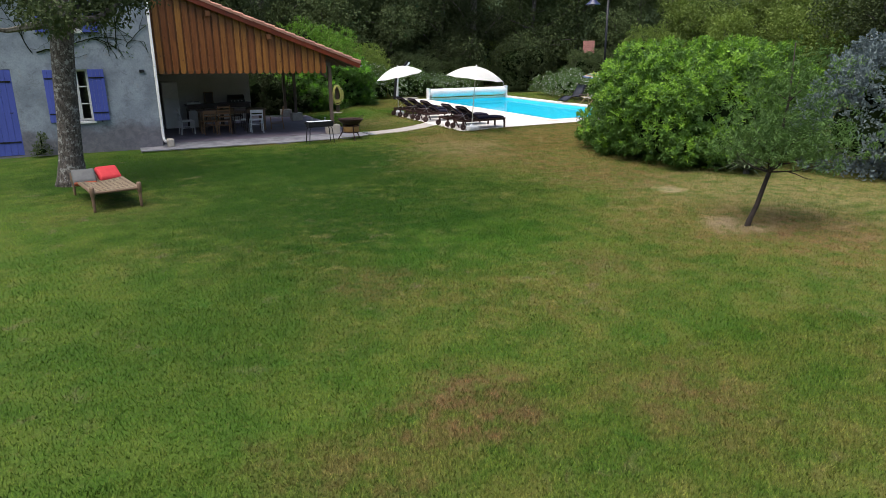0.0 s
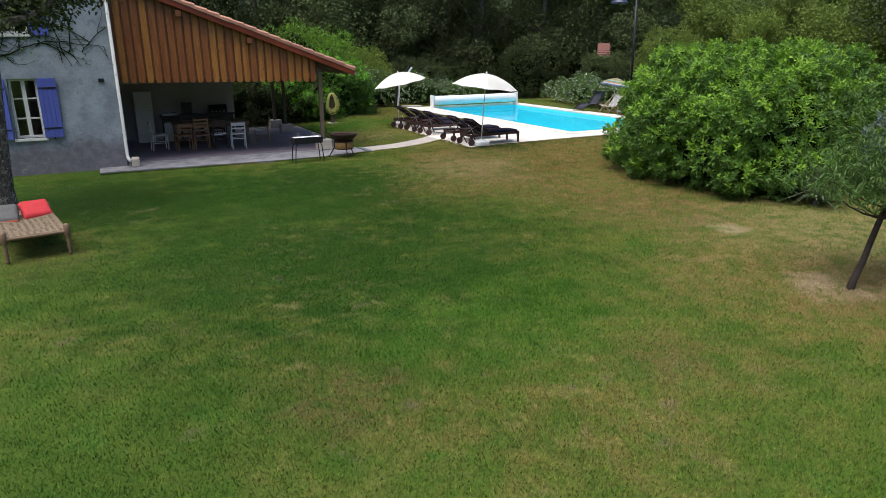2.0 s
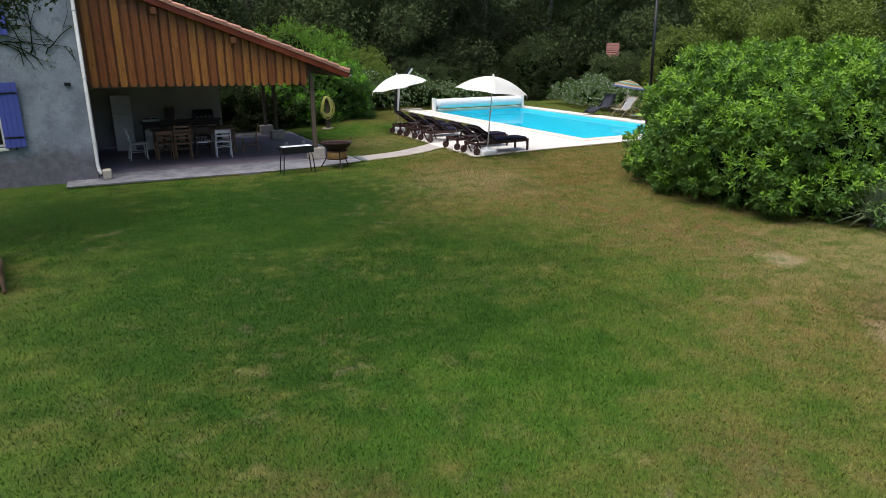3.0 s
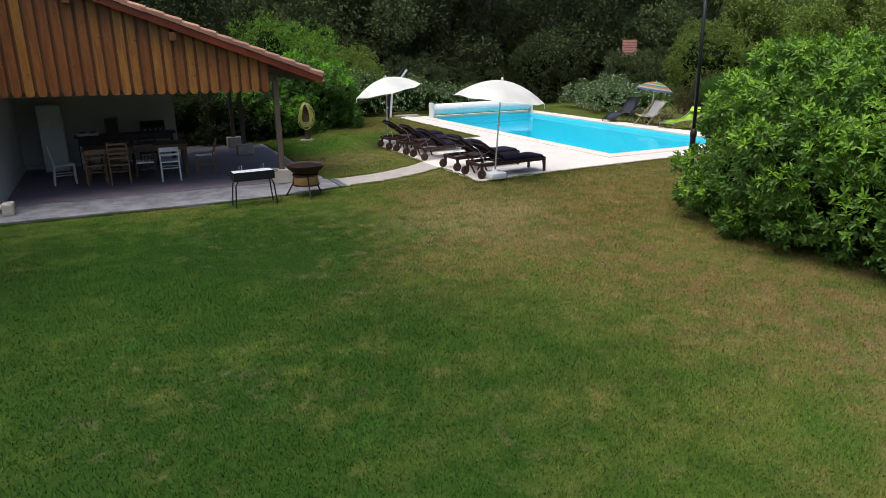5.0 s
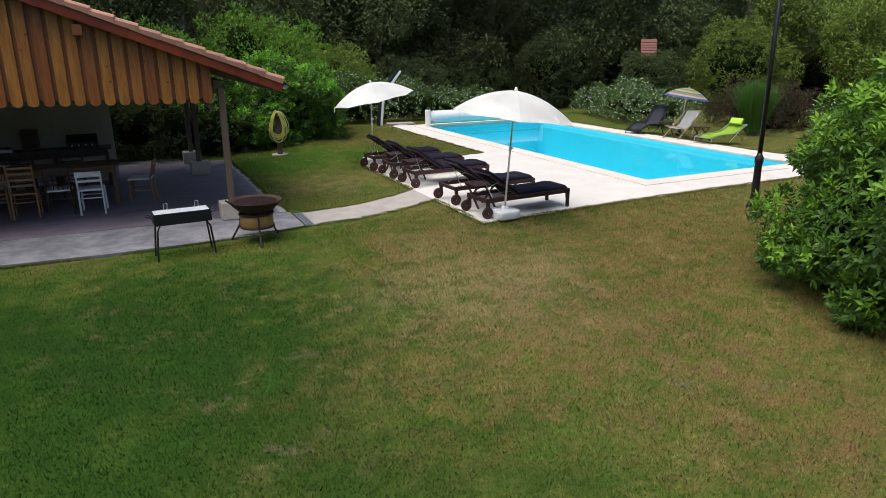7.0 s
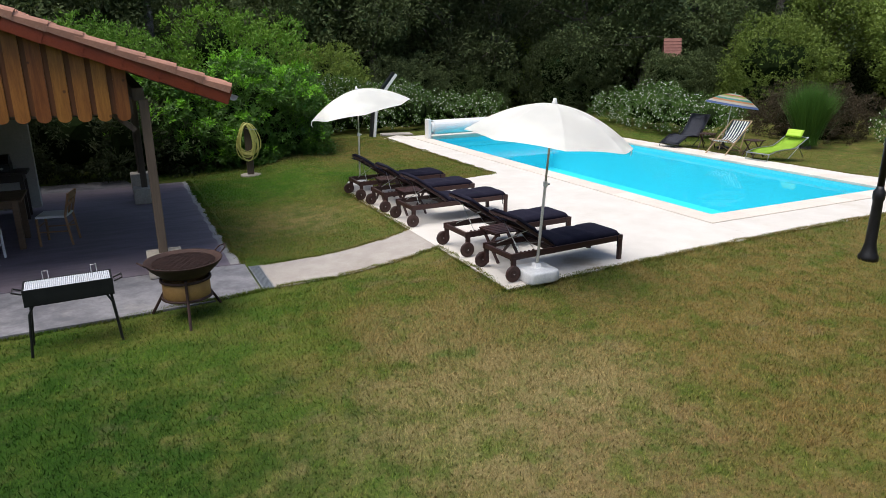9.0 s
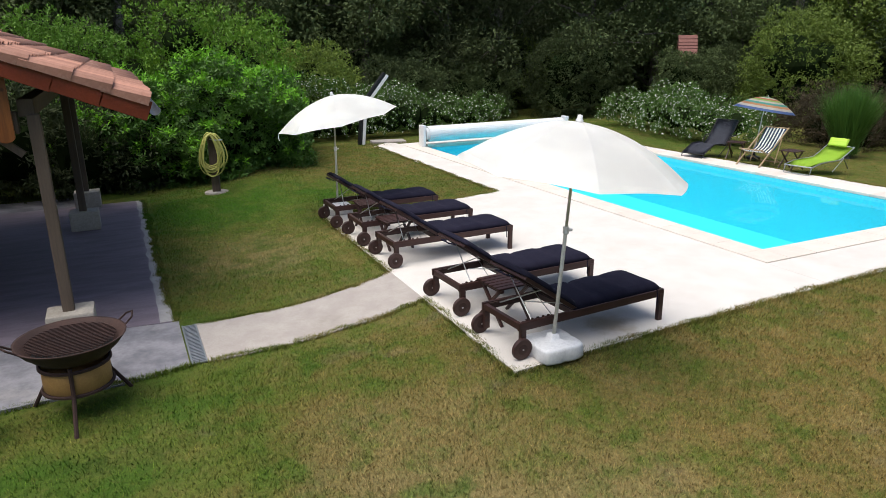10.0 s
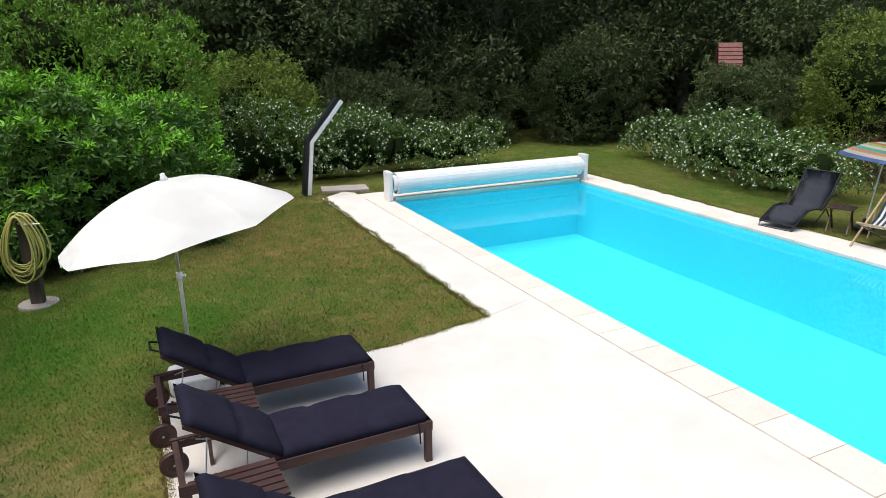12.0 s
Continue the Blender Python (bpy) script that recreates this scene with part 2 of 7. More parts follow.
M_WALL = old_render()
M_INNER = surface("white_wash", (0.52, 0.51, 0.48), (0.43, 0.42, 0.40), 1.5, 0.9, grain=30)
M_BLUE = surface("blue_shutter_paint", (0.085, 0.115, 0.46), (0.075, 0.10, 0.40), 5, 0.55, grain=80, stretch=(6, 6, 0.5))
M_WHITE = surface("white_paint", (0.78, 0.78, 0.76), (0.70, 0.70, 0.68), 4, 0.5, grain=60, bump=0.1)


def knotty_pine():
    """Varnished pine: long grain, dark knots, and each board of its own tone."""
    g = Graph("varnished_pine")
    tone = g.tree.nodes.new("ShaderNodeObjectInfo").outputs["Random"]
    m = g.node("ShaderNodeMapping", Scale=(6, 6, 0.5))
    g.link(g.co, m.inputs["Vector"])
    broad, fine = g.noise(3.0, 5, 0.65, m.outputs["Vector"], 0.4), g.noise(20, 4, 0.65, m.outputs["Vector"])
    col = g.mix(g.span(broad, 0.3, 0.7), (0.40, 0.155, 0.032), (0.245, 0.085, 0.018))
    col = g.mix(g.span(fine, 0.35, 0.75, 0.0, 0.45), col, (0.15, 0.05, 0.012))
    cell = g.node("ShaderNodeTexVoronoi", Scale=4.2)
    g.link(g.co, cell.inputs["Vector"])
    col = g.mix(g.span(cell.outputs["Distance"], 0.11, 0.04, 0.0, 0.8), col, (0.07, 0.022, 0.008))
    h = g.node("ShaderNodeHueSaturation")
    g.link(g.span(tone, 0, 1, 0.74, 1.15), h.inputs["Value"])
    g.link(g.span(tone, 0, 1, 0.49, 0.507), h.inputs["Hue"])
    g.link(col, h.inputs["Color"])
    g.bump(fine, 0.3, 0.003)
    return g.done(h.outputs["Color"], 0.42)


M_PINE = knotty_pine()
# pine darkened for the shade in the board recesses; the brown purlins share it
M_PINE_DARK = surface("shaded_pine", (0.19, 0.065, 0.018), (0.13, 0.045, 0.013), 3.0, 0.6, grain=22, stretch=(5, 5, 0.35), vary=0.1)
M_POST = surface("grey_timber", (0.135, 0.098, 0.068), (0.09, 0.064, 0.046), 3.0, 0.8, grain=25, stretch=(6, 6, 0.4), bump=0.5)
M_TILE = surface("clay_tile", (0.45, 0.225, 0.155), (0.34, 0.155, 0.10), 5.0, 0.75, grain=50, vary=0.22, stain=(0.60, 0.46, 0.36))
M_FASCIA = surface("glazed_edge_tile", (0.22, 0.045, 0.022), (0.15, 0.034, 0.02), 2.0, 0.25, grain=50, vary=0.12)
M_ZINC = surface("zinc", (0.42, 0.45, 0.48), (0.32, 0.34, 0.36), 6, 0.45, 0.7)
M_BLOCK = surface("limestone_block", (0.50, 0.45, 0.38), (0.38, 0.34, 0.28), 5, 0.9, grain=40, bump=0.6)
M_DARKWOOD = surface("dark_stained_wood", (0.052, 0.019, 0.015), (0.030, 0.012, 0.010), 5, 0.5, grain=30, stretch=(0.6, 6, 6))
M_CUSHION = surface("charcoal_canvas", (0.012, 0.011, 0.023), (0.017, 0.016, 0.030), 7, 0.95, grain=200, bump=0.3, spec=0.15)
M_STEEL = surface("pale_steel_tube", (0.55, 0.56, 0.56), (0.45, 0.46, 0.47), 8, 0.35, 0.8)
# hardly metallic: the sky's reflection on the bars is put into the pale colour
M_GRILL = surface("sky_bright_grill_wire", (0.72, 0.75, 0.80), (0.62, 0.65, 0.70), 8, 0.45, 0.1)
M_CREAM_TUBE = surface("cream_tube", (0.62, 0.60, 0.52), (0.55, 0.53, 0.46), 8, 0.4, bump=0.05)
M_PLASTIC = surface("white_plastic", (0.80, 0.80, 0.80), (0.74, 0.74, 0.74), 4, 0.45, grain=40, bump=0.05)
M_BLACK = surface("black_metal", (0.012, 0.012, 0.014), (0.02, 0.02, 0.022), 6, 0.45, 0.3)
M_RUST = surface("rusty_iron", (0.055, 0.027, 0.021), (0.034, 0.018, 0.015), 7, 0.8, 0.2, grain=50, bump=0.6)
M_OCHRE = surface("ochre_drum", (0.42, 0.24, 0.08), (0.33, 0.18, 0.06), 6, 0.7, 0.1, stain=(0.16, 0.07, 0.03))
M_BARK = surface("oak_bark", (0.20, 0.185, 0.165), (0.045, 0.04, 0.035), 11, 0.95, grain=34, bump=1.0, stretch=(1, 1, 0.45), stain=(0.40, 0.39, 0.36), spec=0.1)


def lichen_bark():
    """Dark furrowed bark with crusts of pale lichen."""
    g = Graph("lichen_bark")
    m = g.node("ShaderNodeMapping", Scale=(1, 1, 0.4))
    g.link(g.co, m.inputs["Vector"])
    ridge, crust, fine = g.noise(22, 6, 0.7, m.outputs["Vector"], 0.6), g.noise(9, 7, 0.8), g.noise(70, 3, 0.7)
    col = g.mix(g.span(ridge, 0.38, 0.62), (0.035, 0.028, 0.023), (0.15, 0.125, 0.105))
    col = g.mix(g.span(crust, 0.52, 0.58, 0.0, 0.85), col, (0.36, 0.355, 0.32))
    col = g.mix(g.span(g.noise(3.0, 5, 0.7), 0.56, 0.64, 0.0, 0.8), col, (0.045, 0.038, 0.03))
    col = g.mix(g.span(fine, 0.45, 0.75, 0.0, 0.5), col, (0.05, 0.043, 0.036))
    g.bump(g.maths("ADD", ridge, crust), 1.0, 0.03)
    return g.done(col, 0.95)


M_LICHEN_BARK = lichen_bark()
M_DARK_BARK = surface("dark_bark", (0.045, 0.032, 0.025), (0.025, 0.018, 0.014), 9, 0.95, grain=40, bump=0.8)
# near-black green: inner shade of the bushes as colour; also the vine's stems
M_CORE_SHADE_STEM = surface("core_shade_and_stems", (0.014, 0.024, 0.008), (0.010, 0.016, 0.006), 6, 0.95, spec=0.0)
# the young laurel colour also carries the light on the upper leaves
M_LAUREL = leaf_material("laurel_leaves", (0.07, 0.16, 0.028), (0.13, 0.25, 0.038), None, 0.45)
M_LAUREL_LIT_YOUNG = leaf_material("lit_young_laurel_leaves", (0.16, 0.34, 0.032), (0.29, 0.51, 0.045), None, 0.5)
# hedge leaves darkened for its shaded lower half, young ones brightened for the lit top
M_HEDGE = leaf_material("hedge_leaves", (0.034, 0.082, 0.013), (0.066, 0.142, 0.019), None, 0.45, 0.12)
M_HEDGE_LIT_YOUNG = leaf_material("lit_young_hedge_leaves", (0.12, 0.33, 0.018), (0.20, 0.46, 0.028), None, 0.5)
M_SHRUB = leaf_material("shrub_leaves", (0.11, 0.24, 0.024), (0.18, 0.35, 0.035), (0.27, 0.46, 0.05))
M_FRESH_SHRUB = leaf_material("fresh_shrub_leaves", (0.085, 0.18, 0.024), (0.14, 0.28, 0.034), (0.20, 0.36, 0.045))
M_DARK_SHRUB = leaf_material("dark_shrub_leaves", (0.055, 0.115, 0.02), (0.10, 0.18, 0.03), (0.15, 0.24, 0.04))
M_GREY_LEAF = leaf_material("grey_leaves", (0.12, 0.165, 0.16), (0.20, 0.24, 0.25))
M_WOOD_LEAF = leaf_material("wood_leaves", (0.050, 0.072, 0.026), (0.088, 0.118, 0.042), None, 0.8)
M_PINE_LEAF = leaf_material("conifer_sprays", (0.040, 0.055, 0.022), (0.066, 0.088, 0.032), None, 0.8)
M_OLIVE_LEAF = leaf_material("olive_green_leaves", (0.10, 0.155, 0.028), (0.175, 0.235, 0.042))
M_FEATHER = leaf_material("feathery_leaves", (0.06, 0.12, 0.028), (0.10, 0.18, 0.04))
M_ROSE_LEAF = leaf_material("rockrose_leaves", (0.05, 0.105, 0.02), (0.095, 0.175, 0.03))
M_BROWN_LEAF = leaf_material("withered_leaves", (0.055, 0.046, 0.024), (0.095, 0.068, 0.036))
M_CANVAS = leaf_material("white_canvas", (0.92, 0.915, 0.895), (0.91, 0.905, 0.88), None, 0.85, 0.42, False)
M_FLOWER = surface("white_petals", (0.86, 0.86, 0.83), (0.80, 0.80, 0.77), 9, 0.7, bump=0.0)


def water_material():
    """Still clear water: what lies below shows through, the sky and the trees mirror in it."""
    g = Graph("pool_water")
    g.tree.nodes.remove(g.bsdf)
    clear = g.node("ShaderNodeBsdfTransparent", Color=(0.60, 0.97, 1.0, 1))
    gloss = g.node("ShaderNodeBsdfGlossy", Roughness=0.02)
    fres = g.node("ShaderNodeFresnel", IOR=1.33)
    bump = g.node("ShaderNodeBump", Strength=0.12, Distance=0.02)
    g.link(g.noise(2.2, 3, 0.5), bump.inputs["Height"])
    g.link(bump.outputs["Normal"], gloss.inputs["Normal"])
    g.link(bump.outputs["Normal"], fres.inputs["Normal"])
    both = g.node("ShaderNodeMixShader")
    g.link(g.maths("MULTIPLY", fres.outputs[0], 0.48), both.inputs[0])
    g.link(clear.outputs[0], both.inputs[1])
    g.link(gloss.outputs[0], both.inputs[2])
    g.link(both.outputs[0], g.out.inputs["Surface"])
    return g.mat


def glass_material():
    g = Graph("window_glass")
    g.bsdf.inputs["Transmission Weight"].default_value = 1.0
    return g.done((0.9, 0.93, 0.93), 0.02)


M_WATER, M_GLASS = water_material(), glass_material()


# ---- mesh helpers ----
def box(bm, centre, size, bevel=0.0, turn=None):
    """A box of that size round centre, its edges rounded by bevel."""
    m = Matrix.Translation(centre) @ (turn or Matrix.Identity(4)) @ Matrix.Diagonal((*size, 1))
    made = bmesh.ops.create_cube(bm, size=1, matrix=m)["verts"]
    if bevel:
        edges = list({e for v in made for e in v.link_edges})
        bmesh.ops.bevel(bm, geom=edges, offset=bevel, segments=2, affect="EDGES", profile=0.6)


def rod(bm, points, radii, sides=8, closed=False):
    """A tube along points, with a radius for each."""
    pts = [Vector(p) for p in points]
    if isinstance(radii, (int, float)):
        radii = [radii] * len(pts)
    rings, q = [], None
    for k, (p, r) in enumerate(zip(pts, radii)):
        a, b = pts[k - 1 if k or closed else k], pts[(k + 1) % len(pts) if closed or k + 1 < len(pts) else k]
        d = (b - a).normalized() if (b - a).length > 1e-9 else Vector((0, 0, 1))
        q = d.to_track_quat("Z", "Y") if q is None else (q @ Vector((0, 0, 1))).rotation_difference(d) @ q
        rings.append([bm.verts.new(p + q @ Vector((r * math.cos(w), r * math.sin(w), 0))) for w in (2 * math.pi * (s + 0.5) / sides for s in range(sides))])
    pairs = list(zip(rings, rings[1:])) + ([(rings[-1], rings[0])] if closed else [])
    for a, b in pairs:
        for s in range(sides):
            bm.faces.new((a[s], a[(s + 1) % sides], b[(s + 1) % sides], b[s]))
    if not closed:
        bm.faces.new(rings[0][::-1])
        bm.faces.new(rings[-1])


def lathe(bm, profile, sides=24, centre=(0, 0, 0), turn=None):
    """A round body from (radius, height) pairs."""
    m = Matrix.Translation(centre) @ (turn or Matrix.Identity(4))
    rings = [[bm.verts.new(m @ Vector((r * math.cos(w), r * math.sin(w), z))) for w in (2 * math.pi * s / sides for s in range(sides))] for r, z in profile]
    for a, b in zip(rings, rings[1:]):
        for s in range(sides):
            bm.faces.new((a[s], a[(s + 1) % sides], b[(s + 1) % sides], b[s]))
    if profile[0][0] > 1e-4:
        bm.faces.new(rings[0][::-1])
    if profile[-1][0] > 1e-4:
        bm.faces.new(rings[-1])


def prism(bm, outline, z0, z1):
    """A plate with that outline between two heights."""
    low, top = [bm.verts.new((x, y, z0)) for x, y in outline], [bm.verts.new((x, y, z1)) for x, y in outline]
    bm.faces.new(low[::-1])
    bm.faces.new(top)
    n = len(low)
    for k in range(n):
        bm.faces.new((low[k], low[(k + 1) % n], top[(k + 1) % n], top[k]))


def mesh_of(name, bm, material, smooth=False):
    bmesh.ops.recalc_face_normals(bm, faces=bm.faces)
    me = bpy.data.meshes.new(name)
    bm.to_mesh(me)
    bm.free()
    me.materials.append(material)
    if smooth:
        me.shade_smooth()
    return me


def part(name, bm, material, parent=None, label="", smooth=False):
    """One mesh object, under a thing or under a part."""
    ob = new(name, bm if isinstance(bm, bpy.types.Mesh) else mesh_of(name, bm, material, smooth))
    if parent:
        ob.parent = parent
    return tagged(ob, label)


def thing(name, label, category, m=None, group="", kind=""):
    """An Empty at the base of a thing that has parts."""
    ob = new(name)
    ob.empty_display_size = 0.2
    if m is not None:
        ob.matrix_basis = m
    return tagged(ob, label, category, group, kind)


def fast_mesh(name, verts, tris, material):
    """A mesh from arrays of corners and triangles."""
    me = bpy.data.meshes.new(name)
    verts, tris = np.asarray(verts, np.float32), np.asarray(tris, np.int32)
    me.vertices.add(len(verts))
    me.vertices.foreach_set("co", verts.ravel())
    me.loops.add(tris.size)
    me.loops.foreach_set("vertex_index", tris.ravel())
    me.polygons.add(len(tris))
    me.polygons.foreach_set("loop_start", np.arange(0, tris.size, 3, dtype=np.int32))
    me.update(calc_edges=True)
    me.validate()
    me.materials.append(material)
    return me


def unit(v):
    return v / np.maximum(np.linalg.norm(v, axis=1, keepdims=True), 1e-6)


def leaves(name, at, way, length, width, material, rng, fold=0.25, face=None):
    """Folded leaves of four corners each, from their bases along way."""
    n = len(at)
    way = unit(way)
    side = unit(np.cross(way, rng.normal(size=(n, 3)) + np.array((0, 0, 1.4)) if face is None else face + rng.normal(size=(n, 3)) * 0.25))
    up = np.cross(side, way)
    ln = (length * rng.uniform(0.65, 1.2, n))[:, None]
    wd = (width * rng.uniform(0.7, 1.2, n))[:, None]
    mid = at + way * ln * 0.5
    v = np.stack([at, mid + side * wd * 0.5 + up * wd * fold, at + way * ln - up * ln * 0.12, mid - side * wd * 0.5 + up * wd * fold], 1).reshape(-1, 3)
    k = np.arange(n)[:, None] * 4
    return fast_mesh(name, v, np.concatenate([k + [0, 1, 2], k + [0, 2, 3]], 1).reshape(-1, 3), material)


def lobed(rng, lobes, count, shell=0.25):
    """Spots on and just inside the outside of a group of rounded lobes (x, y, z, rx, ry, rz), with the way out at each."""
    lobes = np.array(lobes, float)
    area = (lobes[:, 3] * lobes[:, 4] * lobes[:, 5]) ** (2 / 3)
    pick = rng.choice(len(lobes), count * 3, p=area / area.sum())
    d = unit(rng.normal(size=(count * 3, 3)))
    c, r = lobes[pick, :3], lobes[pick, 3:]
    depth = 1 - shell * rng.random(count * 3)[:, None] ** 1.6
    at = c + d * r * depth
    out = unit(d / r)
    keep = np.ones(len(at), bool)
    for k, lobe in enumerate(lobes):
        inside = (((at - lobe[:3]) / lobe[3:]) ** 2).sum(1) < (1 - shell) ** 2
        keep &= ~(inside & (pick != k))
    keep &= at[:, 2] > 0.03
    return at[keep][:count], out[keep][:count]


def sprays(rng, at, out, each, lean=0.55, spread=0.9, lift=0.35, jitter=0.04):
    """Several leaves at every spot, fanning out from a shoot."""
    n = len(at)
    base = np.repeat(at, each, 0) + rng.normal(size=(n * each, 3)) * jitter
    way = np.repeat(out, each, 0) * lean + rng.normal(size=(n * each, 3)) * spread * 0.55 + np.array((0, 0, lift))
    return base, way


def whorls(rng, at, out, each, length):
    """Shoots with their leaves set round them in a rosette; returns bases, ways and the shoots' own directions."""
    n = len(at)
    axis = unit(out * 0.8 + np.array((0, 0, 0.45)) + rng.normal(size=(n, 3)) * 0.30)
    side = unit(np.cross(axis, rng.normal(size=(n, 3))))
    other = np.cross(axis, side)
    turn = np.tile(np.arange(each) * 2.4, n)[:, None] + rng.normal(size=(n * each, 1)) * 0.2
    opened = np.tile(np.linspace(1.45, 0.55, each), n)[:, None] + rng.normal(size=(n * each, 1)) * 0.12
    axes = np.repeat(axis, each, 0)
    ring = np.repeat(side, each, 0) * np.cos(turn) + np.repeat(other, each, 0) * np.sin(turn)
    base = np.repeat(at, each, 0) + axes * np.tile(np.linspace(-0.5, 0.35, each), n)[:, None] * length
    return base, axes * np.cos(opened) + ring * np.sin(opened), axes


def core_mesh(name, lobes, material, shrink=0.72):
    """A bush's dark core: the shade between its leaves put into a shape."""
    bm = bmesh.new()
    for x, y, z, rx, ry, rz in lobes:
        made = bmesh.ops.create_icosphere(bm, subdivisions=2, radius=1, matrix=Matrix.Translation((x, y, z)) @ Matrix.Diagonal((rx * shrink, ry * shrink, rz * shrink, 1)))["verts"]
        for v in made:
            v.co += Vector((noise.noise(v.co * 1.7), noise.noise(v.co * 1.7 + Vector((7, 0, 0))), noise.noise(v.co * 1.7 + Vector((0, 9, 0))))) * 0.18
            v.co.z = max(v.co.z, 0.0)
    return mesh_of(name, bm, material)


def bush(name, label, category, x, y, z, lobes, count, each, length, width, material, seed, lean=0.55, lift=0.35, shell=0.35, spread=0.9, shrink=0.52, young=None, fresh=0.4, clumps=0, high=0.05):
    """A shrub: a dark core for the inner shade, leafy shoots all over; with young, in rosettes, the upper outer ones
    fresh and coloured as lit.
    """
    rng = np.random.default_rng(seed)
    spots, ways = lobed(rng, lobes, clumps or 30 + 5 * len(lobes), 0.02)
    small = [(*(p + w * 0.04), s, s, s * 0.85) for p, w, s in zip(spots, ways, rng.uniform(0.22, 0.46, len(spots)) * min(1.0, lobes[0][3]))]
    lobes_all = list(lobes) + small
    at, out = lobed(rng, lobes_all, count, shell)
    ob = thing(name, label, category, pose(x, y, z))
    part("inner_growth", core_mesh("inner_growth", lobes, M_CORE_SHADE_STEM, shrink), None, ob)
    if young:
        # shoots facing up take the paler young colour, top light painted in
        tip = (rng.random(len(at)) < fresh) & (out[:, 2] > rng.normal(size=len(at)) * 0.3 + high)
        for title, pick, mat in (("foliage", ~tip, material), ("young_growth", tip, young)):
            base, way, face = whorls(rng, at[pick], out[pick], each, length)
            part(title, leaves(title, base, way, length, width, mat, rng, 0.12, face), None, ob)
    else:
        base, way = sprays(rng, at, out, each, lean, spread, lift, length * 0.35)
        part("foliage", leaves("foliage", base, way, length, width, material, rng), None, ob)
    return ob, at, out


def ragged(rng, extent, lumps, low=0.35, high=0.6):
    """Lobes that fill a box extent = (x0, x1, y0, y1, height) unevenly."""
    x0, x1, y0, y1, h = extent
    made = []
    for _ in range(lumps):
        s = rng.uniform(low, high) * min(x1 - x0, y1 - y0, 2 * h)
        rz = min(s * rng.uniform(0.75, 1.1), h * 0.55)
        top = h * rng.uniform(0.72, 1.0)
        x, y = rng.uniform(x0 + s * 0.8, x1 - s * 0.8) if x1 - x0 > 1.7 * s else (x0 + x1) / 2, rng.uniform(y0 + s * 0.8, y1 - s * 0.8) if y1 - y0 > 1.7 * s else (y0 + y1) / 2
        made.append((x, y, top - rz, s, s, rz))
        made.append((x, y, max(0.25 * h, rz * 0.5), s * 0.95, s * 0.95, 0.3 * h))
    return made


# ---- ground, pool, paving ----
def ground_z(x, y):
    """The lawn: level with the pool's paving, a little lower further off."""
    d = math.hypot(max(-4.85 - x, 0, x - 5.2), max(-1.4 - y, 0, y - 12.5))
    return -0.02 - 0.235 * (1 - math.exp(-d / 1.8))


def build_ground():
    fine_x = [-0.42, 4.62] + [k * 0.8 - 20.05 for k in range(24)] + [k * 1.0 + 5.6 for k in range(14)]
    fine_y = [-0.25, 11.25, -1.35, -1.0, -0.65] + [k * 0.8 - 23.3 for k in range(28)] + [k * 0.9 + 0.6 for k in range(12)] + [k * 1.0 + 12 for k in range(14)]
    far = [30, 45, 80, 160, 400, 1200, 3000]
    xs, ys = sorted(fine_x + far + [-v for v in far]), sorted(fine_y + far + [-v for v in far])
    bm = bmesh.new()
    grid = [[bm.verts.new((x, y, ground_z(x, y))) for y in ys] for x in xs]
    for i in range(len(xs) - 1):
        for j in range(len(ys) - 1):
            cx, cy = (xs[i] + xs[i + 1]) / 2, (ys[j] + ys[j + 1]) / 2
            if not (-0.42 < cx < 4.62 and -0.25 < cy < 11.25):
                bm.faces.new((grid[i][j], grid[i + 1][j], grid[i + 1][j + 1], grid[i][j + 1]))
    ob = new("ground", mesh_of("ground", bm, M_SOIL, True))
    tagged(ob, "mown lawn with green and sun-parched brown patches", "lawn", kind="structure")


POOL_X, POOL_W, POOL_L, WATER_Z = -0.14, 4.5, 11.0, -0.11
build_ground()


